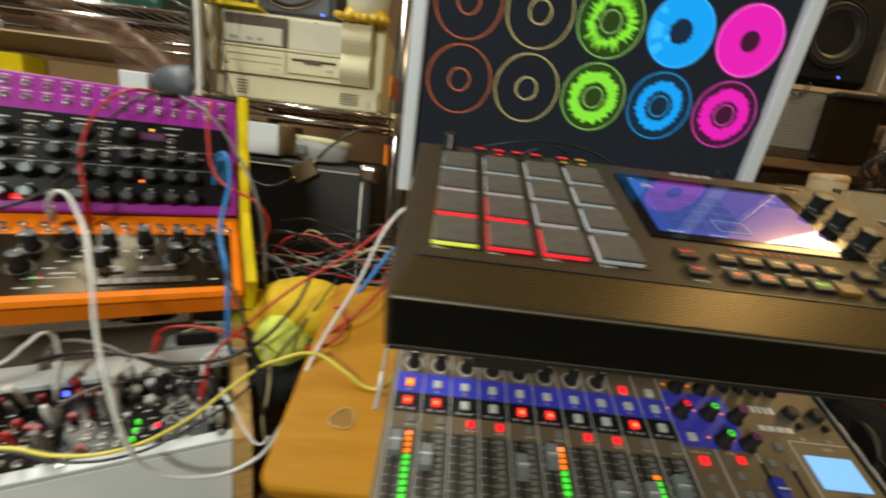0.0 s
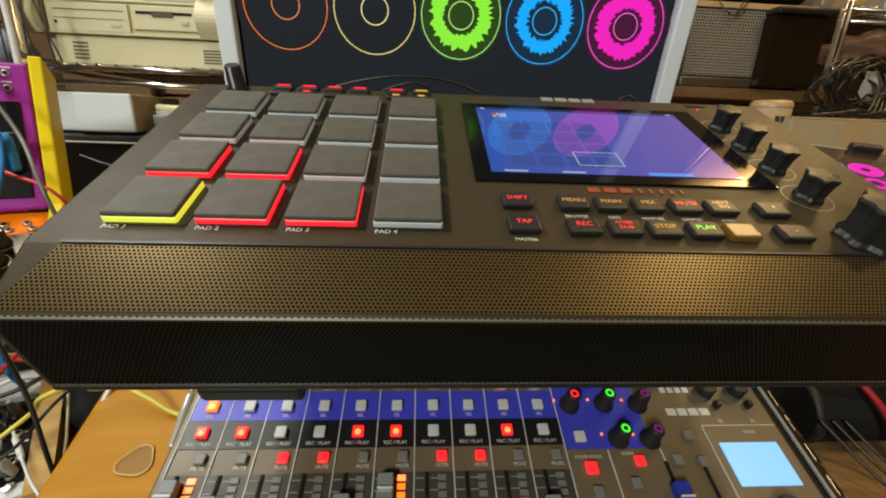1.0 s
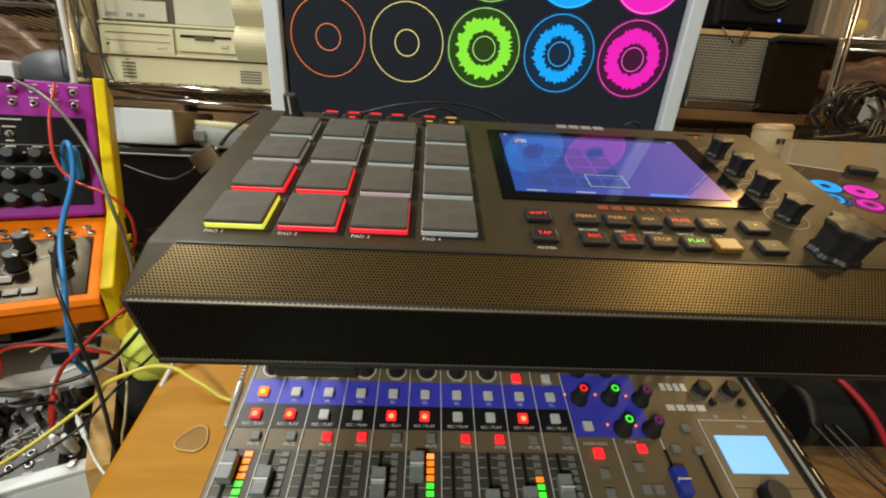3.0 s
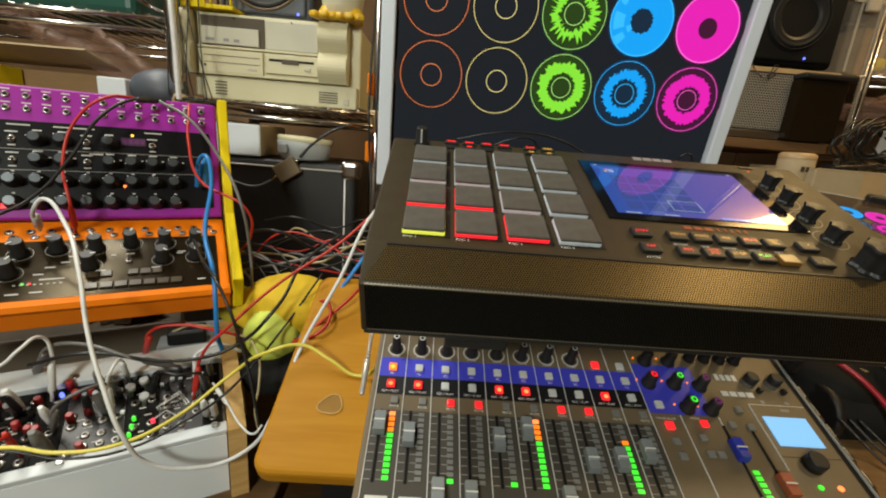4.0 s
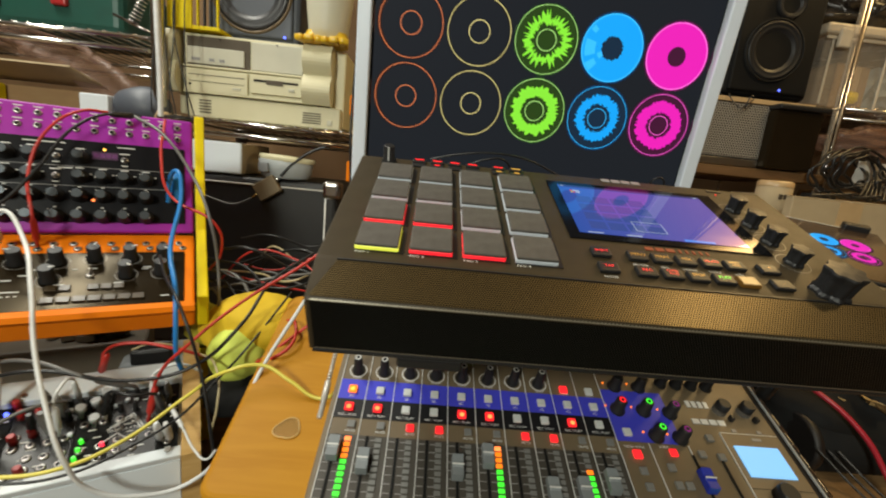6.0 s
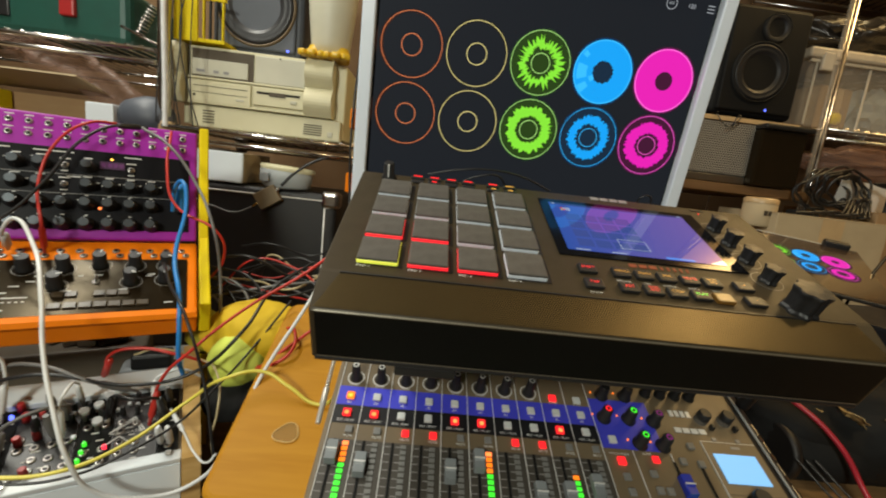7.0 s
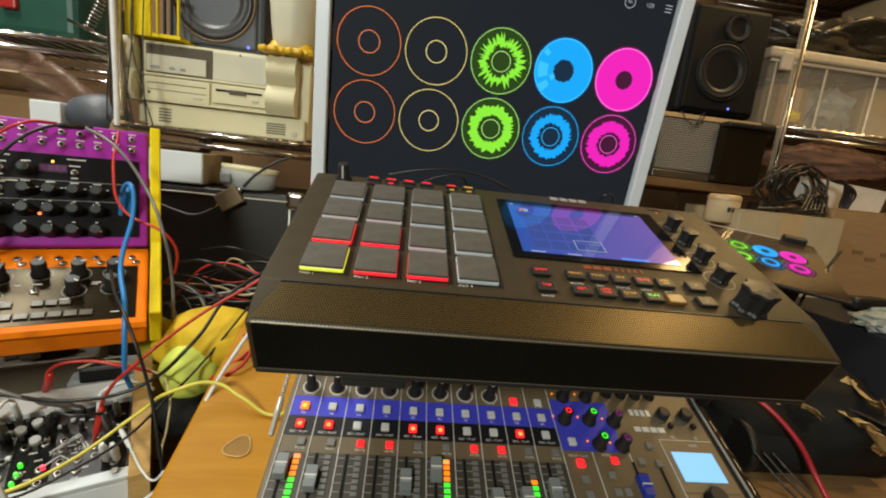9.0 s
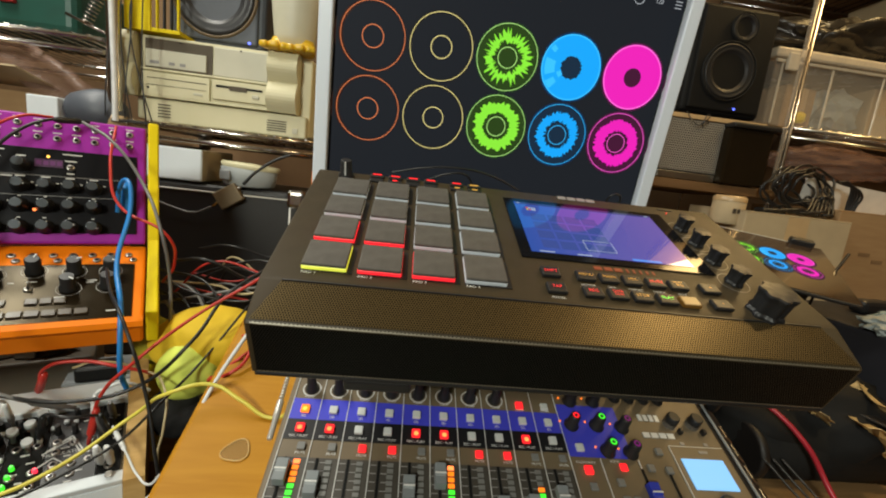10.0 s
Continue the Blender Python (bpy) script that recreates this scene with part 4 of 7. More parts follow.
ALONG, TOWARDS, UP = Vector((0.874, 0.485, 0)).normalized(), Vector((0.485, -0.874, 0)).normalized(), Vector((0, 0, 1))
SYN = frame_of((-0.284, 0.614, 1.232), ALONG, -0.336 * TOWARDS + 0.9417 * UP)
ORA = frame_of((-0.262, 0.575, 1.078), ALONG, -0.134 * TOWARDS + 0.070 * UP)
EUR = frame_of((-0.172, 0.384, 0.880), ALONG, -0.927 * TOWARDS + 0.375 * UP)
YAW = frame_of((-0.172, 0.384, 0.880), ALONG, -TOWARDS)


def build_side_table():
    t = thing("side_table", "dark brown wooden side table under the synthesizers", "table")
    part("tabletop", box(bmesh.new(), (-0.66, 0.68, 0.785), (1.08, 0.90, 0.03), 0.003), M["floor"], t)
    for x in (-1.14, -0.17):
        for y in (0.28, 1.08):
            part("leg", box(bmesh.new(), (x, y, 0.385), (0.05, 0.05, 0.77), 0.003), M["black_matte"], t)


build_side_table()


M["knob_top"] = mat("satin_knob_top", (0.15, 0.17, 0.19), 0.22, 0.7)
M["panel_black"] = mat("satin_black_panel", (0.010, 0.010, 0.012), 0.3, spec=0.12)
M["gloss_black"] = mat("glossy_black_panel", (0.016, 0.011, 0.006), 0.15, spec=0.07)
M["gloss_black"].node_tree.nodes["Principled BSDF"].inputs["Specular Tint"].default_value = (1.0, 0.72, 0.30, 1)
M["nut"] = mat("nickel_nut", (0.45, 0.43, 0.41), 0.3, 0.9)


def synth_bits():
    b = {}
    b["nut"] = mesh_of("socket_nut", lathe(bmesh.new(), [(0.0040, 0), (0.0040, 0.0012), (0.0032, 0.0020), (0.0022, 0.0020)], 12, cap=False), M["nut"])
    b["hole"] = mesh_of("socket_hole", lathe(bmesh.new(), [(0.0023, 0.0), (0.0023, 0.0015)], 10), M["black_matte"])
    b["knob"] = mesh_of("knob", lathe(bmesh.new(), [(0.0088, 0), (0.0088, 0.002), (0.0068, 0.005), (0.0060, 0.014), (0.0054, 0.015)], 20), M["knob"])
    b["cap"] = mesh_of("knob_cap", lathe(bmesh.new(), [(0.0057, 0.0146), (0.0056, 0.0156), (0.0050, 0.0160)], 16), M["knob_top"])
    b["dash"] = mesh_of("printed_bar", box(bmesh.new(), (0, 0, 0), (0.0085, 0.0013, 0.0004)), M["white_paint"])
    b["pointer"] = mesh_of("pointer", box(bmesh.new(), (0, 0.0050, 0.0150), (0.0010, 0.0035, 0.0008)), M["white_paint"])
    return b


B = synth_bits()


def build_purple_synth():
    s = thing("purple_synthesizer", "purple and black desktop synthesizer with patch sockets", "synthesizer", SYN)
    part("case", box(bmesh.new(), (-0.162, -0.079, -0.024), (0.324, 0.162, 0.044), 0.003), M["purple"], s)
    part("black_panel", box(bmesh.new(), (-0.166, -0.0945, -0.0012), (0.312, 0.105, 0.0030), 0.0006, seg=1), M["panel_black"], s)
    for y in (-0.0765, -0.1015):
        part("printed_line", box(bmesh.new(), (-0.166, y, 0.0005), (0.300, 0.0006, 0.0004)), M["grey_print"], s)
    for r, y in enumerate((-0.0115, -0.0275)):
        for c in range(17):
            x = -0.018 - 0.0180 * c
            part("socket_nut", B["nut"], None, s, m=Matrix.Translation((x, y, -0.0018)))
            part("socket_hole", B["hole"], None, s, m=Matrix.Translation((x, y, -0.0012)))
            part("printed_bar", B["dash"], None, s, m=Matrix.Translation((x, y + 0.0072, -0.0018)))
    cols = [-0.054 - 0.0225 * i for i in range(12)]
    lever = mesh_of("switch_lever", lathe(bmesh.new(), [(0.0010, 0.0), (0.0013, 0.0070), (0.0009, 0.0076)], 10), M["steel"])
    for r, (y, missing) in enumerate(((-0.0645, (0, 1, 2, 4, 7, 9)), (-0.0895, (4, 7)), (-0.1140, ()), (-0.1400, ()))):
        for c, x in enumerate(cols):
            if c in missing:
                if c in (1, 4, 7):
                    q = part("socket_nut", B["nut"], None, s, m=Matrix.Translation((x, y, 0.0002)))
                    part("switch_lever", lever, None, q, m=pose(0, 0, 0, 24, 0, 0))
                    part("printed_bar", B["dash"], None, s, m=Matrix.Translation((x, y + 0.0085, 0.0004)) @ Matrix.Diagonal((1.3, 1, 1, 1)))
                    part("printed_bar", B["dash"], None, s, m=Matrix.Translation((x, y - 0.0075, 0.0004)) @ Matrix.Diagonal((0.8, 1, 1, 1)))
                continue
            k = part("knob", B["knob"], None, s, m=Matrix.Translation((x, y, 0.0003)) @ pose(0, 0, 0, 0, 0, (37 * (c + 5 * r)) % 270 - 135))
            part("knob_cap", B["cap"], None, k)
            part("pointer", B["pointer"], None, k)
            part("printed_bar", B["dash"], None, s, m=Matrix.Translation((x, y + 0.0112, 0.0004)) @ Matrix.Diagonal((1.0 if r < 2 else 0.35, 1, 1, 1)))
            if r == 1:
                part("printed_bar", B["dash"], None, s, m=Matrix.Translation((x + 0.0105, y + 0.004, 0.0004)) @ Matrix.Diagonal((0.3, 1, 1, 1)))
    for x, w in ((-0.155, 4.6), (-0.075, 2.2), (-0.135, 1.6), (-0.205, 2.4)):
        part("printed_bar", B["dash"], None, s, m=Matrix.Translation((x, -0.0475 if w > 2 else -0.0790, 0.0004)) @ Matrix.Diagonal((w, 1, 1, 1)))
    part("name_plate", box(bmesh.new(), (-0.0965, -0.0605, 0.0006), (0.026, 0.010, 0.0008)), M["purple_dark"], s)
    for i in range(4):
        part("model_mark", box(bmesh.new(), (-0.1055 + 0.0062 * i, -0.0605, 0.0012), (0.0048, 0.0055, 0.0005)), M["purple_mark"], s)
    part("status_light", lathe(bmesh.new(), [(0.0016, 0), (0.0012, 0.0015)], 10, Matrix.Translation((-0.0974, -0.0520, 0.0004))), M["e_amber_hot"], s)
    part("status_light", lathe(bmesh.new(), [(0.0018, 0), (0.0013, 0.0015)], 10, Matrix.Translation((-0.1080, -0.1190, 0.0004))), M["e_red_hot"], s)
    part("step_light", box(bmesh.new(), (-0.222, -0.1440, 0.0010), (0.010, 0.006, 0.001)), M["e_red"], s)
    part("blue_plug", lathe(bmesh.new(), [(0.0045, 0.0), (0.0058, 0.004), (0.0060, 0.034), (0.0036, 0.040)], 14, Matrix.Translation((-0.0200, -0.1180, 0.003)) @ pose(0, 0, 0, -55, 0, 0)), M["cable_blue"], s)
    part("foot", box(bmesh.new(), (-0.010, -0.158, -0.012), (0.016, 0.006, 0.016), 0.001), M["black_matte"], s)


def build_orange_synth():
    s = thing("orange_synthesizer", "orange edged black desktop synthesizer with knobs and keys", "synthesizer", ORA)
    L = 0.136
    part("case", box(bmesh.new(), (-0.162, -L / 2, -0.019), (0.324, L + 0.004, 0.034), 0.003), M["orange"], s)
    part("black_panel", box(bmesh.new(), (-0.163, -0.0835, -0.0012), (0.304, 0.092, 0.0026), 0.0006, seg=1), M["gloss_black"], s)
    part("front_edge", prism(bmesh.new(), [(-L - 0.002, 0.0005), (-L - 0.006, -0.004), (-L + 0.006, -0.027), (-L + 0.014, -0.034), (-0.1298, 0.0005)], -0.324, 0.0), M["orange"], s)
    for i in range(9):
        part("maker_mark", box(bmesh.new(), (-0.176 + 0.0068 * i, 0, 0), (0.0050, 0.0010, 0.006), m=Matrix.Translation((0, -L - 0.0002, -0.0150)) @ pose(0, 0, 0, 27.5, 0, 0)), M["black_matte"], s)
    for c in range(17):
        x = -0.018 - 0.0180 * c
        for y in (-0.0195, -0.0290):
            part("socket_nut", B["nut"], None, s, m=Matrix.Translation((x + (0.005 if y < -0.025 else 0), y, -0.0018)))
            part("socket_hole", B["hole"], None, s, m=Matrix.Translation((x + (0.005 if y < -0.025 else 0), y, -0.0012)))
    tall = mesh_of("knob", lathe(bmesh.new(), [(0.0085, 0), (0.0085, 0.003), (0.0070, 0.005), (0.0068, 0.019), (0.0060, 0.020)], 22), M["knob"])
    for i, (x, y) in enumerate(((-0.034, -0.051), (-0.067, -0.051), (-0.1017, -0.0495), (-0.1345, -0.0550), (-0.169, -0.0545), (-0.200, -0.0590), (-0.0347, -0.0780), (-0.0694, -0.0800), (-0.1377, -0.0850), (-0.2033, -0.0900), (-0.246, -0.058), (-0.284, -0.062))):
        k = part("knob", tall, None, s, m=Matrix.Translation((x, y, 0)) @ pose(0, 0, 0, 0, 0, 50 * i - 120))
        part("pointer", box(bmesh.new(), (0, 0.0052, 0.0202), (0.0012, 0.005, 0.0006)), M["white_paint"], k)
        part("dial_ring", annulus(bmesh.new(), x, y, 0.0108, 0.0113, 0.0004, 30), M["grey_print"], s)
    for i in range(7):
        part("step_key", box(bmesh.new(), (-0.0554 - 0.0131 * i, -0.1170, 0.0012), (0.0118, 0.0088, 0.0024), 0.0006, seg=1), M["brown_key"], s)
    for x in (-0.0745, -0.0860, -0.0975, -0.1220, -0.1335):
        part("step_key", box(bmesh.new(), (x, -0.0990, 0.0012), (0.0102, 0.0088, 0.0024), 0.0006, seg=1), M["brown_key"], s)
    q = part("socket_nut", B["nut"], None, s, m=Matrix.Translation((-0.1030, -0.0790, 0.0002)))
    part("switch_lever", lathe(bmesh.new(), [(0.0011, 0.0), (0.0014, 0.0085), (0.0009, 0.0092)], 10), M["steel"], q, m=pose(0, 0, 0, -20, 12, 0))
    for i in range(8):
        part("scale_dot", B["dash"], None, s, m=Matrix.Translation((-0.160 - 0.0052 * i, -0.1075, 0.0004)) @ Matrix.Diagonal((0.28, 0.8, 1, 1)))
    for x, y, w in ((-0.168, -0.1010, 2.4), (-0.178, -0.1190, 1.2), (-0.196, -0.1200, 1.2), (-0.030, -0.1180, 1.0), (-0.160, -0.0760, 0.9), (-0.172, -0.0830, 1.0), (-0.118, -0.0680, 0.6), (-0.052, -0.0700, 0.8)):
        part("printed_bar", B["dash"], None, s, m=Matrix.Translation((x, y, 0.0004)) @ Matrix.Diagonal((w, 1, 1, 1)))
    for x, c in ((-0.1902, "e_green"), (-0.1848, "e_red")):
        part("status_light", lathe(bmesh.new(), [(0.0014, 0), (0.0010, 0.0012)], 8, Matrix.Translation((x, -0.1065, 0.0004))), M[c], s)
    for i in range(10):
        part("printed_bar", B["dash"], None, s, m=Matrix.Translation((-0.050 - 0.026 * i, -0.0670 - 0.026 * (i % 2), 0.0004)))


def build_brackets():
    for k, x in enumerate((0.0085, -0.3330)):
        b = thing("synth_bracket", "bright yellow printed plastic side bracket of the synthesizers", "bracket", group="yellow synth brackets")
        part("upper_rail", box(bmesh.new(), (x, -0.076, -0.021), (0.012, 0.166, 0.056), 0.002), M["yellow"], b, m=SYN)
        part("lower_rail", box(bmesh.new(), (x, -0.064, -0.010), (0.012, 0.150, 0.050), 0.002), M["yellow"], b, m=ORA)
        lo = ORA @ Vector((x, -0.06, -0.030))
        hi = SYN @ Vector((x, -0.10, -0.04))
        bm = prism(bmesh.new(), [(-0.035, 0.0), (0.075, 0.0), (0.10, 0.24), (0.03, 0.24)], -0.006, 0.006, "x")
        part("foot_panel", bm, M["yellow"], b, m=frame_of((lo.x, lo.y, 0.80), ALONG, -TOWARDS))


def build_rack():
    r = thing("modular_rack", "white cased modular synthesizer rack full of patch cables", "modular synthesizer", EUR)
    inv = EUR.inverted() @ YAW
    W = 0.46
    body = part("case", prism(bmesh.new(), [(0.001, -0.006), (0.001, -0.086), (0.130, -0.086), (0.130, 0.046)], -W, -0.001), M["white_plastic"], r, m=inv)
    part("front_rail", box(bmesh.new(), (-W / 2, 0.005, -0.001), (W, 0.012, 0.008), 0.0015), M["white_plastic"], r)
    part("back_rail", box(bmesh.new(), (-W / 2, 0.1110, 0.002), (W, 0.028, 0.012), 0.0015), M["white_plastic"], r)
    part("wooden_cheek", prism(bmesh.new(), [(-0.012, 0.008), (-0.012, -0.086), (0.145, -0.086), (0.145, 0.068)], 0.0002, 0.018), M["wood_side"], r, "raw plywood end cheek", inv)
    for x in (-0.012, -0.14, -0.27):
        part("screw", lathe(bmesh.new(), [(0.003, 0.006), (0.0026, 0.0072)], 10, Matrix.Translation((x, 0.006, 0))), M["steel"], r)
        part("screw", lathe(bmesh.new(), [(0.003, 0.008), (0.0026, 0.0092)], 10, Matrix.Translation((x, 0.104, 0))), M["steel"], r)
    rnd = random.Random(5)
    slim = mesh_of("slim_knob", lathe(bmesh.new(), [(0.0032, 0), (0.0026, 0.003), (0.0024, 0.013), (0.0018, 0.0136)], 12), M["knob"])
    fat = mesh_of("wide_knob", lathe(bmesh.new(), [(0.0072, 0), (0.0066, 0.010), (0.0058, 0.011)], 18), M["knob"])
    white_k = mesh_of("white_knob", lathe(bmesh.new(), [(0.0022, 0), (0.0019, 0.0130), (0.0046, 0.0136), (0.0046, 0.0190), (0.0040, 0.0196)], 14), M["cap_grey"])
    redk = mesh_of("red_knob", lathe(bmesh.new(), [(0.0030, 0), (0.0026, 0.009), (0.0020, 0.0095)], 12), M["red_knob"])
    plug = {c: mesh_of("plug", lathe(bmesh.new(), [(0.0030, 0), (0.0036, 0.002), (0.0040, 0.018), (0.0034, 0.024), (0.0020, 0.031)], 12), M["cable_" + c]) for c in ("black", "grey", "white", "red")}
    x = -0.003
    widths = (0.020, 0.0405, 0.030, 0.0507, 0.020, 0.0405, 0.0608, 0.0405, 0.0507, 0.0405, 0.04)
    for i, w in enumerate(widths):
        if x - w < -W:
            break
        mod = part("module", box(bmesh.new(), (x - w / 2, 0.0540, -0.001), (w - 0.0006, 0.0860, 0.002)), M[("black_matte", "module_dark", "black_matte", "mixer_black", "black_matte")[i % 5]], r)
        n = max(1, int(w / 0.0125))
        for c in range(n):
            ux = x - w * (c + 0.5) / n
            for q in range(6):
                y = 0.019 + 0.0132 * q
                if rnd.random() < 0.22:
                    continue
                y += rnd.uniform(-0.003, 0.003)
                if q < 4:
                    part("socket_nut", B["nut"], None, mod, m=Matrix.Translation((ux, y, 0)))
                    if rnd.random() < 0.09 and not (-0.115 < ux < -0.03):
                        part("plug", plug[rnd.choice(("black", "black", "grey", "grey", "white", "black", "red"))], None, mod, m=Matrix.Translation((ux, y, 0.001)) @ pose(0, 0, 0, rnd.uniform(-9, 9), rnd.uniform(-9, 9), 0))
                elif rnd.random() < 0.2:
                    part("socket_nut", B["nut"], None, mod, m=Matrix.Translation((ux, y, 0)))
                else:
                    part("knob", rnd.choice((slim, slim, slim, slim, fat if w > 0.035 and q > 4 else slim) if ux > -0.11 else (slim, redk, slim, redk, white_k)), None, mod, m=Matrix.Translation((ux, y, 0)))
        for q in range(8):
            part("printed_bar", B["dash"], None, mod, m=Matrix.Translation((x - w * rnd.uniform(0.25, 0.75), 0.013 + 0.0096 * q, 0.0004)) @ Matrix.Diagonal((min(1.0, w / 0.02) * rnd.uniform(0.5, 1), 1, 1, 1)))
        x -= w
    # printed peaks of the nearest module, its word, and small white squares
    peaks = (((-0.0664, 0.0479), (-0.0447, 0.0604), (-0.0379, 0.0442)), ((-0.0701, 0.0328), (-0.0573, 0.0422), (-0.0446, 0.0295)), ((-0.0640, 0.0500), (-0.0450, 0.0640), (-0.0360, 0.0470)))
    for line_ in peaks:
        for (ax, ay), (bx, by) in zip(line_, line_[1:]):
            part("printed_line", box(bmesh.new(), (0, 0, 0.0006), (math.hypot(bx - ax, by - ay), 0.0011, 0.0005)), M["white_paint"], r, m=Matrix.Translation(((ax + bx) / 2, (ay + by) / 2, 0)) @ pose(0, 0, 0, 0, 0, math.degrees(math.atan2(by - ay, bx - ax))))
    part("printed_word", text_mesh("MODULATOR", 0.0050, M["white_paint"]), None, r, m=Matrix.Translation((-0.0500, 0.0455, 0.0009)))
    for lx, ly in ((-0.0517, 0.0821), (-0.0440, 0.0801), (-0.0613, 0.0763), (-0.0700, 0.0640), (-0.1000, 0.0800), (-0.0960, 0.0500)):
        part("white_key", box(bmesh.new(), (lx, ly, 0.002), (0.0042, 0.0042, 0.004), 0.0006, seg=1), M["white_plastic"], r)
    for lx, ly, tilt in ((-0.0777, 0.0556, 6), (-0.0756, 0.0737, -5), (-0.0900, 0.0700, 4), (-0.0690, 0.0850, 0)):
        part("slider_post", white_k, None, r, m=Matrix.Translation((lx, ly, 0)) @ pose(0, 0, 0, tilt, tilt, 0))
    for lx, ly, c, k in ((-0.0191, 0.0250, "white", 1.0), (-0.0107, 0.0225, "white", 1.0), (-0.0200, 0.0600, "grey", 1.0), (-0.0120, 0.0780, "grey", 0.9), (-0.1108, 0.0564, "grey", 1.2), (-0.1040, 0.0760, "grey", 1.1), (-0.1496, 0.0210, "grey", 1.4), (-0.1808, 0.0783, "white", 1.2), (-0.1533, 0.0552, "white", 1.0), (-0.1160, 0.0880, "grey", 1.0)):
        part("plug", plug[c], None, r, m=Matrix.Translation((lx, ly, 0.001)) @ pose(0, 0, 0, 4, -5, 0) @ Matrix.Scale(k, 4))
    for lx, ly in ((-0.1444, 0.0958), (-0.1671, 0.0813), (-0.1378, 0.0818), (-0.1386, 0.0535), (-0.1253, 0.0580), (-0.1787, 0.0564), (-0.1267, 0.0175), (-0.1627, 0.0463), (-0.1689, 0.0483)):
        part("red_knob", redk, None, r, m=Matrix.Translation((lx, ly, 0)) @ Matrix.Scale(1.25, 4))
    for lx, ly, c in ((-0.0686, 0.0304, "e_red_led"), (-0.0886, 0.020, "e_green"), (-0.0870, 0.029, "e_green"), (-0.0856, 0.0383, "e_green"), (-0.150, 0.086, "e_blue"), (-0.24, 0.06, "e_red"), (-0.30, 0.05, "e_red")):
        part("status_light", lathe(bmesh.new(), [(0.0020, 0), (0.0020, 0.004), (0.0013, 0.006)], 12, Matrix.Translation((lx, ly, 0.0006))), M[c], r)


M["purple_mark"] = mat("muted_purple_print", (0.13, 0.02, 0.14), 0.4)
M["purple_dark"] = mat("dark_purple_print", (0.06, 0.012, 0.065), 0.4)
M["brown_key"] = mat("bronze_key", (0.060, 0.042, 0.024), 0.26, spec=0.18)
M["module_dark"] = mat("dark_module_plate", (0.03, 0.03, 0.034), 0.4)
M["cap_grey"] = mat("pale_grey_cap", (0.46, 0.48, 0.49), 0.4)
M["red_knob"] = mat("red_knob_plastic", (0.4, 0.02, 0.02), 0.4)
M["e_amber_hot"] = glow("lit_amber_hot", (1.0, 0.5, 0.08), 3.0)
build_purple_synth()
build_orange_synth()
build_brackets()
build_rack()


# ---- shelves ----
def rod(bm, a, b, r, n=10):
    d = Vector(b) - Vector(a)
    return lathe(bm, [(r, 0), (r, d.length)], n, Matrix.Translation(a) @ d.to_track_quat("Z", "Y").to_matrix().to_4x4())


def shelf_level(root, x0, x1, y0, y1, z, pitch=0.026):
    for dz in (0.0, -0.021):
        part("front_rail", rod(bmesh.new(), (x0, y0, z + dz), (x1, y0, z + dz), 0.0042), M["chrome"], root)
        part("back_rail", rod(bmesh.new(), (x0, y1, z + dz), (x1, y1, z + dz), 0.0042), M["chrome"], root)
    for x in (x0, x1):
        part("side_rail", rod(bmesh.new(), (x, y0, z), (x, y1, z), 0.0042), M["chrome"], root)
    me = mesh_of("wire", rod(bmesh.new(), (0, y0, z + 0.005), (0, y1, z + 0.005), 0.0022, 6), M["chrome"])
    k = int((x1 - x0) / pitch)
    for i in range(1, k):
        part("wire", me, None, root, m=Matrix.Translation((x0 + (x1 - x0) * i / k, 0, 0)))


def build_shelves():
    a = thing("wire_shelf", "chrome wire shelving behind the synthesizers", "shelf")
    for x, y in ((-0.082, 0.815), (-0.455, 0.815), (-1.15, 0.815), (-0.082, 1.15), (-0.455, 1.15), (-1.15, 1.15)):
        part("post", rod(bmesh.new(), (x, y, 0.0), (x, y, 2.1), 0.0115, 16), M["chrome"], a)
        part("collar", lathe(bmesh.new(), [(0.013, -0.02), (0.018, 0.012), (0.018, 0.02)], 16, Matrix.Translation((x, y, 1.236))), M["tan"] if y < 1 else M["steel"], a)
    shelf_level(a, -0.45, -0.087, 0.800, 1.15, 1.247)
    shelf_level(a, -1.15, -0.46, 0.800, 1.15, 1.215)
    shelf_level(a, -1.15, -0.475, 0.820, 1.15, 1.383)
    shelf_level(a, -0.45, -0.087, 0.800, 1.15, 1.95)
    b = thing("wire_shelf", "chrome wire shelving with clear bins and boxes", "shelf")
    for x, y in ((0.976, 0.95), (1.000, 0.985), (1.75, 0.95), (0.976, 1.30), (1.75, 1.30)):
        part("post", rod(bmesh.new(), (x, y, 0.0), (x, y, 2.1), 0.0044, 16), M["chrome"], b)
    part("clear_corner_guard", box(bmesh.new(), (0.958, 0.945, 1.35), (0.010, 0.004, 1.2), 0.001), M["clear"], b)
    shelf_level(b, 0.98, 1.75, 0.950, 1.30, 1.425)
    shelf_level(b, 0.98, 1.75, 0.950, 1.30, 1.86)
    part("wooden_board", box(bmesh.new(), (0.785, 1.120, 1.2625), (0.37, 0.36, 0.021), 0.002), M["floor"], b, "worn brown board")
    part("corner_clamp", box(bmesh.new(), (0.955, 0.93, 1.225), (0.06, 0.03, 0.012), 0.003), M["black"], b)


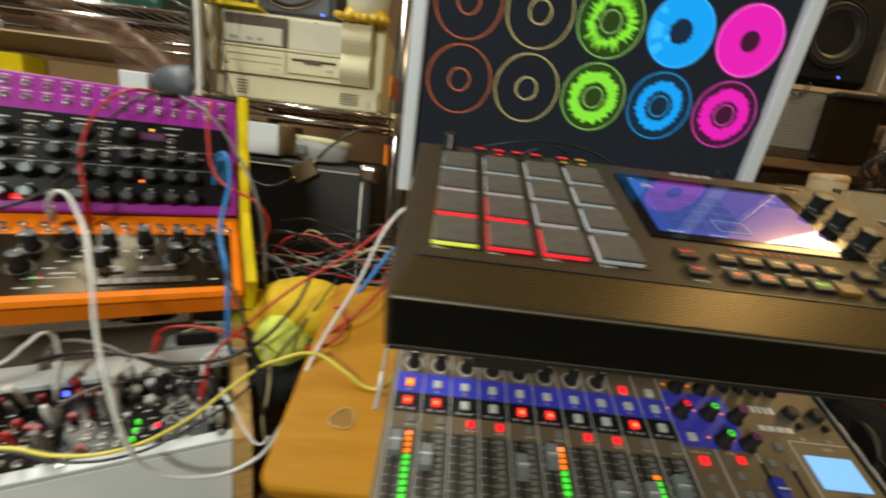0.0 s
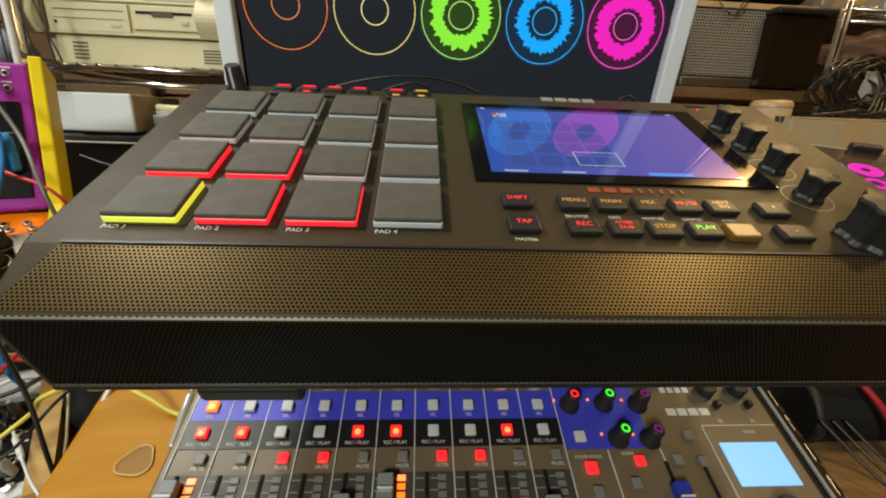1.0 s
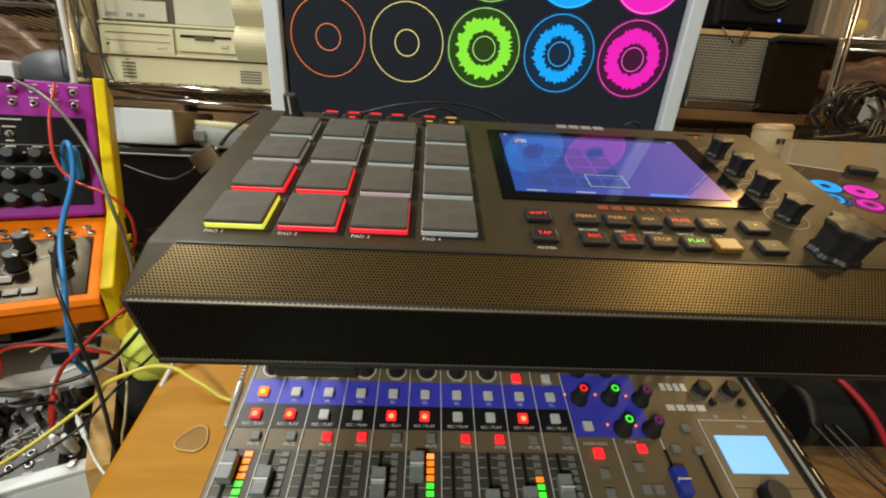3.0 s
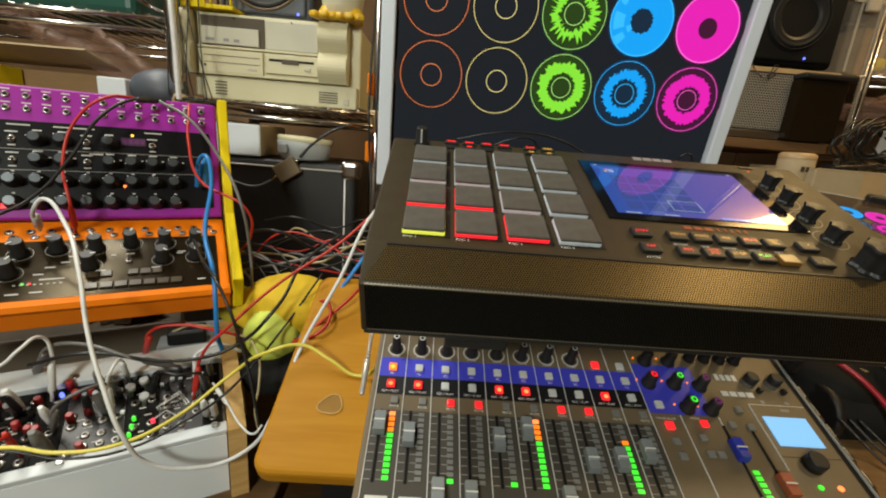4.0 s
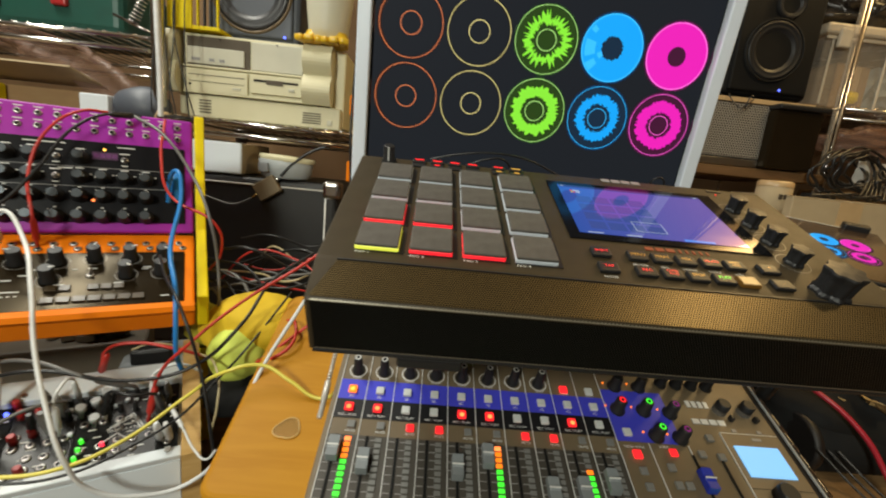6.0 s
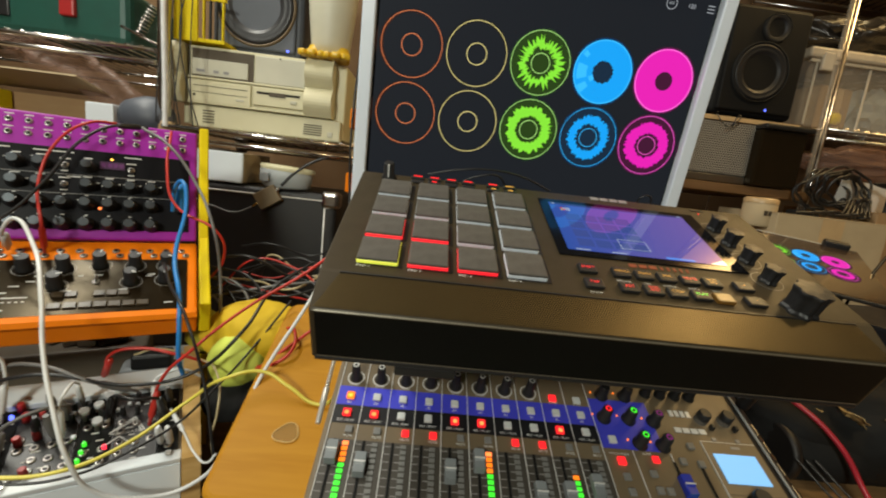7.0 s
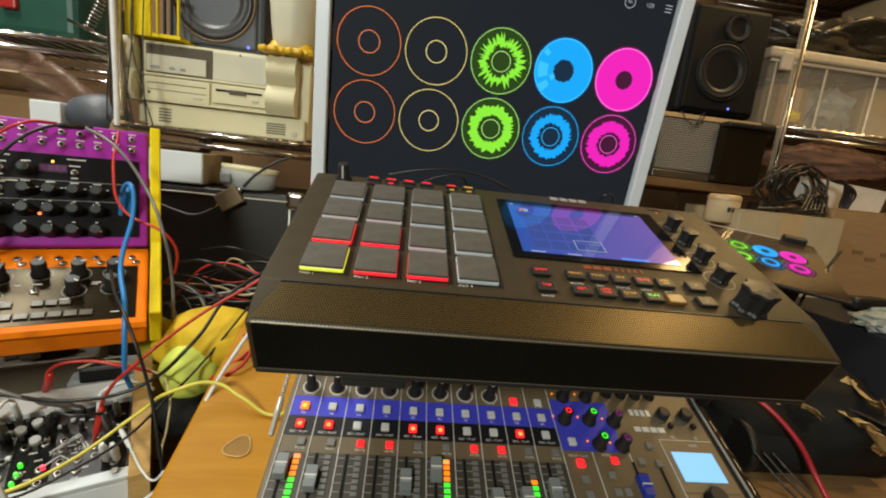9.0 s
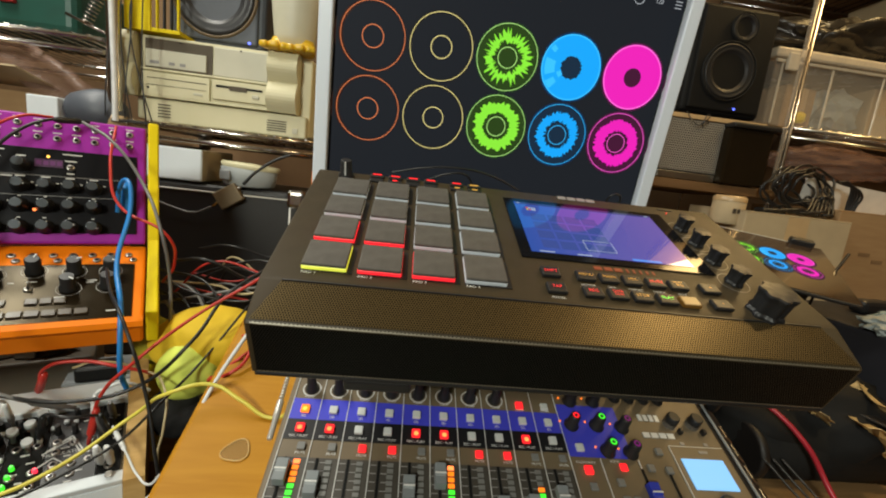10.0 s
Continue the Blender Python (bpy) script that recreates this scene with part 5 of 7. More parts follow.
def build_old_computer():
    c = thing("desktop_computer", "old yellowed beige desktop computer on the wire shelf", "computer", Matrix.Translation((-0.447, 0.85, 1.2555)))
    W, H = 0.325, 0.152
    part("chassis", box(bmesh.new(), (W / 2, 0.165, H / 2 + 0.002), (W - 0.004, 0.31, H - 0.006), 0.003), M["beige"], c)
    part("base", box(bmesh.new(), (W / 2 + 0.010, 0.004, 0.021), (W - 0.030, 0.020, 0.042), 0.003), M["beige"], c)
    for i in range(5):
        part("vent_slot", box(bmesh.new(), (0.060, -0.0064, 0.010 + 0.0055 * i), (0.022, 0.0016, 0.0022)), M["brown_slot_shade"], c)
        part("vent_slot", box(bmesh.new(), (0.265, -0.0064, 0.010 + 0.0045 * i), (0.036, 0.0016, 0.0018)), M["brown_slot_shade"], c)
    part("power_key", box(bmesh.new(), (0.300, -0.0070, 0.013), (0.010, 0.003, 0.010), 0.001), M["beige_light"], c)

    def wave(x0, x1, z0, z1):
        """A column whose front swells in two waves, seen from the side."""
        pts = []
        for k in range(21):
            s = k / 20
            pts.append((-0.012 - 0.014 * abs(math.sin(2 * math.pi * s)), z0 + (z1 - z0) * s))
        pts += [(0.010, z1), (0.010, z0)]
        return prism(bmesh.new(), pts, x0, x1)
    part("left_column", wave(-0.012, 0.014, 0.044, H + 0.002), M["beige"], c)
    part("right_column", wave(0.248, 0.302, 0.044, H + 0.002), M["beige"], c, "rounded two-lobed beige column")
    part("power_light", box(bmesh.new(), (0.284, -0.0195, 0.068), (0.008, 0.003, 0.006), 0.001), M["green_dim"], c)
    part("front_plate", box(bmesh.new(), (0.134, 0.001, 0.098), (0.228, 0.012, 0.108), 0.002), M["beige"], c)
    part("blank_plate", box(bmesh.new(), (0.197, -0.0065, 0.121), (0.098, 0.006, 0.052), 0.002), M["beige_light"], c)
    # flat dark plate that paints the shade of the recessed bay
    part("bay_recess", box(bmesh.new(), (0.086, -0.0052, 0.121), (0.118, 0.003, 0.052)), M["brown_slot_shade"], c)
    d = part("disc_drive", box(bmesh.new(), (0.082, -0.0078, 0.113), (0.106, 0.004, 0.030), 0.001), M["beige_light"], c)
    for x, w in ((0.045, 0.016), (0.075, 0.010), (0.094, 0.010)):
        part("printed_bar", box(bmesh.new(), (x, -0.0101, 0.106), (w, 0.0008, 0.005)), M["grey_print"], d)
    e = part("tray_drive", box(bmesh.new(), (0.082, -0.0075, 0.068), (0.120, 0.006, 0.040), 0.001), M["beige"], c)
    part("tray_line", box(bmesh.new(), (0.084, -0.0107, 0.078), (0.104, 0.0008, 0.0012)), M["brown_slot_shade"], e)
    part("tray_line", box(bmesh.new(), (0.084, -0.0107, 0.066), (0.104, 0.0008, 0.0008)), M["brown_slot_shade"], e)
    part("eject_key", box(bmesh.new(), (0.122, -0.0110, 0.058), (0.016, 0.0014, 0.004), 0.0004, seg=1), M["beige_light"], e)
    part("headphone_hole", lathe(bmesh.new(), [(0.0022, 0), (0.0022, 0.001)], 10, Matrix.Translation((0.034, -0.0106, 0.060)) @ pose(0, 0, 0, 90, 0, 0)), M["black_matte"], e)
    f = part("floppy_drive", box(bmesh.new(), (0.196, -0.0075, 0.071), (0.098, 0.006, 0.034), 0.001), M["beige"], c)
    part("disk_slot", box(bmesh.new(), (0.196, -0.0108, 0.078), (0.084, 0.0010, 0.0040)), M["black_matte"], f)
    part("slot_flap", box(bmesh.new(), (0.194, -0.0112, 0.0765), (0.032, 0.0018, 0.0085), 0.0006, seg=1), M["brown_slot_shade"], f)
    part("eject_key", box(bmesh.new(), (0.226, -0.0112, 0.066), (0.012, 0.0022, 0.006), 0.0006, seg=1), M["beige_light"], f)
    part("ridge", box(bmesh.new(), (0.134, -0.0075, 0.0930), (0.228, 0.005, 0.004), 0.001), M["beige"], c)
    part("ridge", box(bmesh.new(), (0.134, -0.0075, 0.0465), (0.228, 0.005, 0.004), 0.001), M["beige"], c)
    for x in (0.09, 0.197):
        part("screw_hole", lathe(bmesh.new(), [(0.0016, 0), (0.0016, 0.001)], 8, Matrix.Translation((x, -0.0102, 0.1445)) @ pose(0, 0, 0, 90, 0, 0)), M["black_matte"], c)


def build_speaker(name, label, x0, x1, z0, z1, y, depth, body, rx=0.0, rz=0.0, woofer=(0.5, 0.35, 0.36), tweeter=(0.5, 0.78, 0.16), led=(0.55, 0.06)):
    w, h = x1 - x0, z1 - z0
    s = thing(name, label, "loudspeaker", Matrix.Translation(((x0 + x1) / 2, y, z0)) @ pose(0, 0, 0, rx, 0, rz))
    part("cabinet", box(bmesh.new(), (0, depth / 2, h / 2), (w, depth, h), 0.012, seg=3), body, s)
    part("front_baffle", box(bmesh.new(), (0, -0.002, h / 2), (w - 0.022, 0.010, h - 0.018), 0.004), body, s)
    face = pose(0, 0, 0, 90, 0, 0)
    for nm, (fx, fz, fr) in (("woofer", woofer), ("tweeter", tweeter)):
        R = fr * w
        at = Matrix.Translation(((fx - 0.5) * w, -0.0072, fz * h)) @ face
        c = part(nm, lathe(bmesh.new(), [(R * 1.12, 0.0), (R * 1.12, 0.004), (R * 1.02, 0.006), (R * 0.98, 0.003), (R * 0.9, 0.0055), (R * 0.80, 0.003), (R * 0.34, -0.016), (R * 0.30, -0.010), (R * 0.18, -0.004), (0.0005, -0.002)], 40, cap=False), M["cone_dark"] if body is M["speaker_black"] else M["cone"], s, m=at)
        part("surround", lathe(bmesh.new(), [(R * 1.14, 0.002), (R * 1.16, 0.0055), (R * 1.20, 0.0055), (R * 1.22, 0.0)], 40, cap=False), M["dull_ring"] if body is M["dark_grey"] and nm == "woofer" else M["black_matte"], c)
    part("status_light", lathe(bmesh.new(), [(0.0026, 0), (0.002, 0.002)], 10, Matrix.Translation(((led[0] - 0.5) * w, -0.0072, led[1] * h)) @ face), M["e_blue"], s)
    return s


def lump(bm, c, r, seed, amount=0.25, freq=18.0, sub=3, squash=(1, 1, 1)):
    """A soft, creased lump."""
    q = bmesh.ops.create_icosphere(bm, subdivisions=sub, radius=1.0)
    off = Vector((seed * 3.1, seed * 1.7, seed))
    for v in q["verts"]:
        n = v.co.normalized()
        k = 1 + amount * noise.noise(n * freq * 0.12 + off) + 0.4 * amount * noise.noise(n * freq * 0.35 + off)
        v.co = Vector((n.x * squash[0], n.y * squash[1], n.z * squash[2])) * r * k + Vector(c)
    for f in bm.faces:
        f.smooth = True
    return bm


M["cone_dark"] = mat("dark_speaker_cone", (0.016, 0.016, 0.018), 0.42, spec=0.3, bump=0.05)
M["dull_ring"] = mat("dull_bronze_ring", (0.17, 0.12, 0.07), 0.45, 0.3)
M["speaker_black"] = mat("black_vinyl_cabinet", (0.0075, 0.0075, 0.0078), 0.6, spec=0.15, bump=0.2, bscale=500)
# dark brown with the shade of slots and bay put into the colour
M["brown_slot_shade"] = mat("shadowed_slot", (0.09, 0.07, 0.045), 0.7)
M["green_dim"] = mat("green_lens", (0.1, 0.45, 0.25), 0.3)
build_shelves()
build_old_computer()
build_speaker("monitor_speaker", "grey monitor speaker with brass ringed cone on the computer", -0.405, -0.225, 1.412, 1.70, 0.885, 0.2, M["dark_grey"], woofer=(0.5, 0.32, 0.36), led=(0.86, 0.045))
build_speaker("monitor_speaker", "black monitor speaker with a blue standby light", 0.692, 0.893, 1.4305, 1.672, 0.955, 0.22, M["speaker_black"], woofer=(0.47, 0.40, 0.27), tweeter=(0.55, 0.80, 0.13), led=(0.63, 0.07))


def build_shelf_things():
    # yellow crate beside the speaker
    k = thing("yellow_crate", "yellow printed plastic rack frame on the computer", "crate", Matrix.Translation((-0.447, 0.835, 1.4115)))
    part("front_panel", box(bmesh.new(), (0.020, 0.0, 0.06), (0.044, 0.006, 0.12), 0.001), M["yellow"], k)
    part("base_plate", box(bmesh.new(), (0.045, 0.05, 0.004), (0.094, 0.1, 0.007), 0.001), M["yellow"], k)
    for i in range(4):
        part("bar", box(bmesh.new(), (0.052 + 0.012 * i, 0.002, 0.042), (0.0035, 0.006, 0.068), 0.0008, seg=1), M["yellow"] if i in (0, 3) else M["black"], k)
    part("top_bar", box(bmesh.new(), (0.068, 0.002, 0.079), (0.052, 0.006, 0.007), 0.001), M["yellow"], k)
    # bird figure: one plain mesh
    bm = lathe(bmesh.new(), [(0.030, 0.006), (0.033, 0.03), (0.037, 0.07), (0.042, 0.13), (0.036, 0.19), (0.022, 0.23), (0.002, 0.245)], 28)
    n = len(bm.faces)
    for sx in (-0.020, 0.020):
        for a in (-28, 0, 28):
            box(bm, (0, -0.020, 0.006), (0.015, 0.040, 0.012), 0.004, Matrix.Translation((sx, -0.012, 0)) @ pose(0, 0, 0, 0, 0, a))
        lathe(bm, [(0.016, 0.002), (0.017, 0.018), (0.013, 0.028)], 14, Matrix.Translation((sx, -0.010, 0)))
    bm.faces.ensure_lookup_table()
    for f in bm.faces[n:]:
        f.material_index = 1
    solid("bird_figurine", bm, [M["beige_light"], M["yellow_foot"]], "cream bird figurine with yellow feet on the computer", "figurine", Matrix.Translation((-0.163, 0.872, 1.4095)) @ Matrix.Diagonal((1.14, 1.14, 1.0, 1)))
    # under the shelf: black case with white piping
    c = thing("amplifier_case", "black vinyl case with white piping and chrome corners", "case", Matrix.Translation((-0.66, 0.80, 0.800)))
    W, H, D = 0.545, 0.352, 0.24
    part("body", box(bmesh.new(), (W / 2, D / 2, H / 2), (W, D, H), 0.010, seg=3), M["case_black"], c)
    part("piping", rod(bmesh.new(), (0.012, -0.001, H - 0.014), (W - 0.022, -0.001, H - 0.014), 0.0016, 8), M["white_paint"], c)
    part("piping", rod(bmesh.new(), (W - 0.022, -0.001, 0.02), (W - 0.022, -0.001, H - 0.014), 0.0016, 8), M["white_paint"], c)
    for z in (H - 0.012, 0.012):
        part("corner", box(bmesh.new(), (W - 0.012, 0.012, z), (0.036, 0.036, 0.036), 0.009, seg=3), M["chrome"], c)
    z = 1.1535
    d = thing("drawer_box", "small white plastic drawer box on the black case", "box", Matrix.Translation((-0.382, 0.802, z)))
    part("shell", box(bmesh.new(), (0.041, 0.07, 0.030), (0.084, 0.136, 0.058), 0.003), M["card_pale"], d)
    part("front", box(bmesh.new(), (0.041, 0.0, 0.030), (0.086, 0.006, 0.058), 0.003), M["white_plastic"], d)
    d2 = copy_thing(d, Matrix.Translation((-0.470, 0.808, z)))
    for q in (d, d2):
        tagged(q, group="white drawer boxes")
    s = thing("scoop_tray", "grey and cream oval plastic tray on the case", "tray", Matrix.Translation((-0.222, 0.825, z)))
    bm = lathe(bmesh.new(), [(0.040, 0.0), (0.047, 0.004), (0.052, 0.034), (0.050, 0.036)], 30)
    put(bm, bm.verts[:], Matrix.Diagonal((1.0, 0.7, 1, 1)))
    part("bowl", bm, M["grey_pale"], s)
    bm = lathe(bmesh.new(), [(0.052, 0.034), (0.054, 0.039), (0.052, 0.043), (0.0, 0.045)], 30, cap=False)
    put(bm, bm.verts[:], Matrix.Diagonal((1.0, 0.7, 1, 1)) @ pose(0, 0, 0, 0, 3, 0))
    part("lid", bm, M["beige"], s)
    part("handle", box(bmesh.new(), (-0.030, -0.036, 0.020), (0.018, 0.006, 0.018), 0.002), M["grey_plastic"], s)
    a = thing("cable_adapter", "small brown-black video adapter box on its cable", "adapter", Matrix.Translation((-0.2445, 0.790, 1.1345)) @ pose(0, 0, 0, 0, -33, 0))
    part("shell", box(bmesh.new(), (0, 0, 0), (0.044, 0.014, 0.034), 0.002), M["adapter"], a)
    part("left_plug", rod(bmesh.new(), (-0.036, 0, -0.002), (-0.020, 0, 0), 0.0024), M["brass"], a)
    part("right_plug", rod(bmesh.new(), (0.020, 0, 0.004), (0.028, 0, 0.006), 0.0030), M["steel"], a)
    cord = [(0.034, 0.0, 0.008), (0.07, 0.004, 0.018), (0.13, 0.01, 0.018), (0.16, 0.012, 0.006)]
    tube("cord", cord, 0.0026, M["cable_black"], "", parent=a)
    tube("cord", [(-0.036, 0, -0.002), (-0.072, 0.0, 0.004), (-0.10, 0.0, 0.030), (-0.125, 0.0, 0.062)], 0.0016, M["cable_grey"], "", parent=a)
    # white cord down the left post
    tube("hanging_cord", [(-0.437, 0.782, 2.1), (-0.436, 0.780, 1.60), (-0.434, 0.780, 1.40), (-0.432, 0.780, 1.30), (-0.431, 0.778, 1.245)], 0.0045, M["cable_white"], "thick white cord hanging down the shelf post")
    for i, (x, dx) in enumerate(((-0.423, 0.006), (-0.415, -0.004), (-0.402, 0.012), (-0.392, 0.002), (-0.447, -0.004))):
        tube("hanging_cord", [(x, 0.800, 2.1), (x + dx, 0.797, 1.55), (x - dx, 0.792, 1.42), (x + dx, 0.786, 1.30), (x + 2 * dx, 0.79, 1.252)], 0.0011, M["cable_black"], "thin black cord hanging in front of the computer")
    # orange clips on the right post of the shelf
    for z in (1.300, 1.180):
        solid("orange_clip", box(bmesh.new(), (-0.093, 0.795, z), (0.011, 0.014, 0.038), 0.003), M["orange"], "orange plastic clip on the chrome post", "clip", group="orange clips")
    for i, (x, z0) in enumerate(((-0.075, 1.15), (-0.068, 1.10), (-0.088, 1.12))):
        tube("hanging_cord", [(x, 0.785, 2.1), (x + 0.004, 0.785, 1.5), (x - 0.004, 0.78, 1.26), (x + 0.006, 0.77, z0), (x + 0.03, 0.70, z0 - 0.12)], 0.0022, M["cable_black"], "black cord running down the shelf post")
    # left bay of the shelf
    g = thing("tool_case", "dark green plastic tool case with a red tab", "tool case", Matrix.Translation((-0.80, 0.86, 1.390)))
    part("shell", box(bmesh.new(), (0.0, 0.10, 0.055), (0.50, 0.20, 0.11), 0.016, seg=3), M["green_tool"], g)
    part("recess", box(bmesh.new(), (-0.05, -0.001, 0.045), (0.16, 0.006, 0.03), 0.002), M["black"], g)
    part("red_tab", box(bmesh.new(), (0.140, -0.004, 0.075), (0.028, 0.010, 0.066), 0.003), M["red_knob"], g)
    t = thing("clamp_lamp", "chrome clamp with a spring on the shelf", "clamp", Matrix.Translation((-0.515, 0.84, 1.395)))
    for i in range(9):
        part("spring_coil", lathe(bmesh.new(), [(0.008, -0.0012), (0.0095, 0.0), (0.008, 0.0012)], 14, Matrix.Translation((0.003 * i, 0, 0.02 + 0.006 * i)) @ pose(0, 0, 0, 0, 25, 0)), M["chrome"], t)
    part("arm", rod(bmesh.new(), (-0.035, 0, 0.028), (0.04, 0.0, 0.0), 0.003), M["chrome"], t)
    rnd = random.Random(8)
    bm = bmesh.new()
    rows = []
    for i in range(17):
        s = i / 16
        x = -0.20 + 0.29 * s
        top = 0.075 - 0.045 * s - 0.062 * max(0.0, s - 0.62) / 0.38
        low = 0.035 - 0.10 * min(1.0, s / 0.8)
        rows.append([bm.verts.new((x + rnd.uniform(-0.004, 0.004), 0.016 * math.sin(5 * s + 9 * j / 6) + rnd.uniform(-0.004, 0.004), low + (top - low) * j / 6 + rnd.uniform(-0.003, 0.003))) for j in range(7)])
    for a, b in zip(rows, rows[1:]):
        for j in range(6):
            bm.faces.new((a[j], a[j + 1], b[j + 1], b[j])).smooth = True
    bmesh.ops.solidify(bm, geom=bm.faces[:], thickness=0.0004)
    solid("plastic_film", bm, M["film"], "crumpled clear reddish plastic film hanging under the shelf", "plastic film", Matrix.Translation((-0.600, 0.86, 1.322)))
    b = thing("open_carton", "open brown cardboard carton with raised flaps", "box", Matrix.Translation((-0.74, 0.86, 1.221)))
    for c_, s_ in (((0, 0, 0.03), (0.30, 0.004, 0.06)), ((0, 0.2, 0.03), (0.30, 0.004, 0.06)), ((-0.15, 0.1, 0.03), (0.004, 0.196, 0.06)), ((0.15, 0.1, 0.03), (0.004, 0.196, 0.06)), ((0, 0.1, 0.002), (0.292, 0.192, 0.004))):
        part("side", box(bmesh.new(), c_, s_), M["card"], b)
    part("flap", box(bmesh.new(), (0.0, -0.045, 0.075), (0.29, 0.094, 0.003), m=pose(0, 0, 0, -14, 0, 0)), M["card_pale"], b)
    part("flap", box(bmesh.new(), (0.0, 0.245, 0.085), (0.29, 0.094, 0.003), m=pose(0, 0, 0, 10, 0, 0)), M["card"], b)
    solid("white_card_box", box(bmesh.new(), (0, 0, 0.026), (0.050, 0.05, 0.052), 0.002), M["white_plastic"], "small white card box on the shelf", "box", Matrix.Translation((-0.555, 0.812, 1.2215)))
    bm = lump(bmesh.new(), (0, 0, 0.038), 0.046, 4.0, 0.14, 10, 3, (1.15, 0.8, 0.84))
    solid("black_pouch", bm, M["dark_grey"], "dark grey soft pouch on the shelf", "pouch", Matrix.Translation((-0.490, 0.822, 1.2215)))
    solid("yellow_box", box(bmesh.new(), (0, 0, 0.03), (0.06, 0.05, 0.06), 0.003), M["yellow"], "yellow box on the shelf beside the carton", "box", Matrix.Translation((-0.80, 0.83, 1.2215)))


M["yellow_foot"] = mat("yellow_figurine_paint", (0.8, 0.5, 0.02), 0.4)
M["grey_pale"] = mat("pale_grey_plastic", (0.42, 0.45, 0.46), 0.45)
M["adapter"] = mat("brown_black_plastic", (0.17, 0.125, 0.07), 0.4)
build_shelf_things()


# ---- right: boxes, amplifier, bags ----
def scrap(w, h, seed):
    """A torn, creased piece of paper with ragged edges."""
    rnd = random.Random(seed)
    bm = bmesh.new()
    nx, ny = 8, 5
    rows = []
    for j in range(ny):
        row = []
        for i in range(nx):
            edge = j in (0, ny - 1)
            x = w * (i / (nx - 1) - 0.5) + rnd.uniform(-0.04, 0.04) * w
            y = h * (j / (ny - 1) - 0.5) * (1 - 0.55 * i / nx) + rnd.uniform(-0.16, 0.16) * h * (1.5 if edge else 0.6)
            z = 0.20 * h * math.sin(4.0 * i / nx + seed) + rnd.uniform(-0.12, 0.12) * h
            row.append(bm.verts.new((x, y, z)))
        rows.append(row)
    for a, b in zip(rows, rows[1:]):
        for i in range(nx - 1):
            bm.faces.new((a[i], a[i + 1], b[i + 1], b[i]))
    bmesh.ops.triangulate(bm, faces=bm.faces[:])
    bmesh.ops.solidify(bm, geom=bm.faces[:], thickness=0.0006)
    return bm


def crumple(bm):
    for f in bm.faces:
        f.smooth = False
    return bm


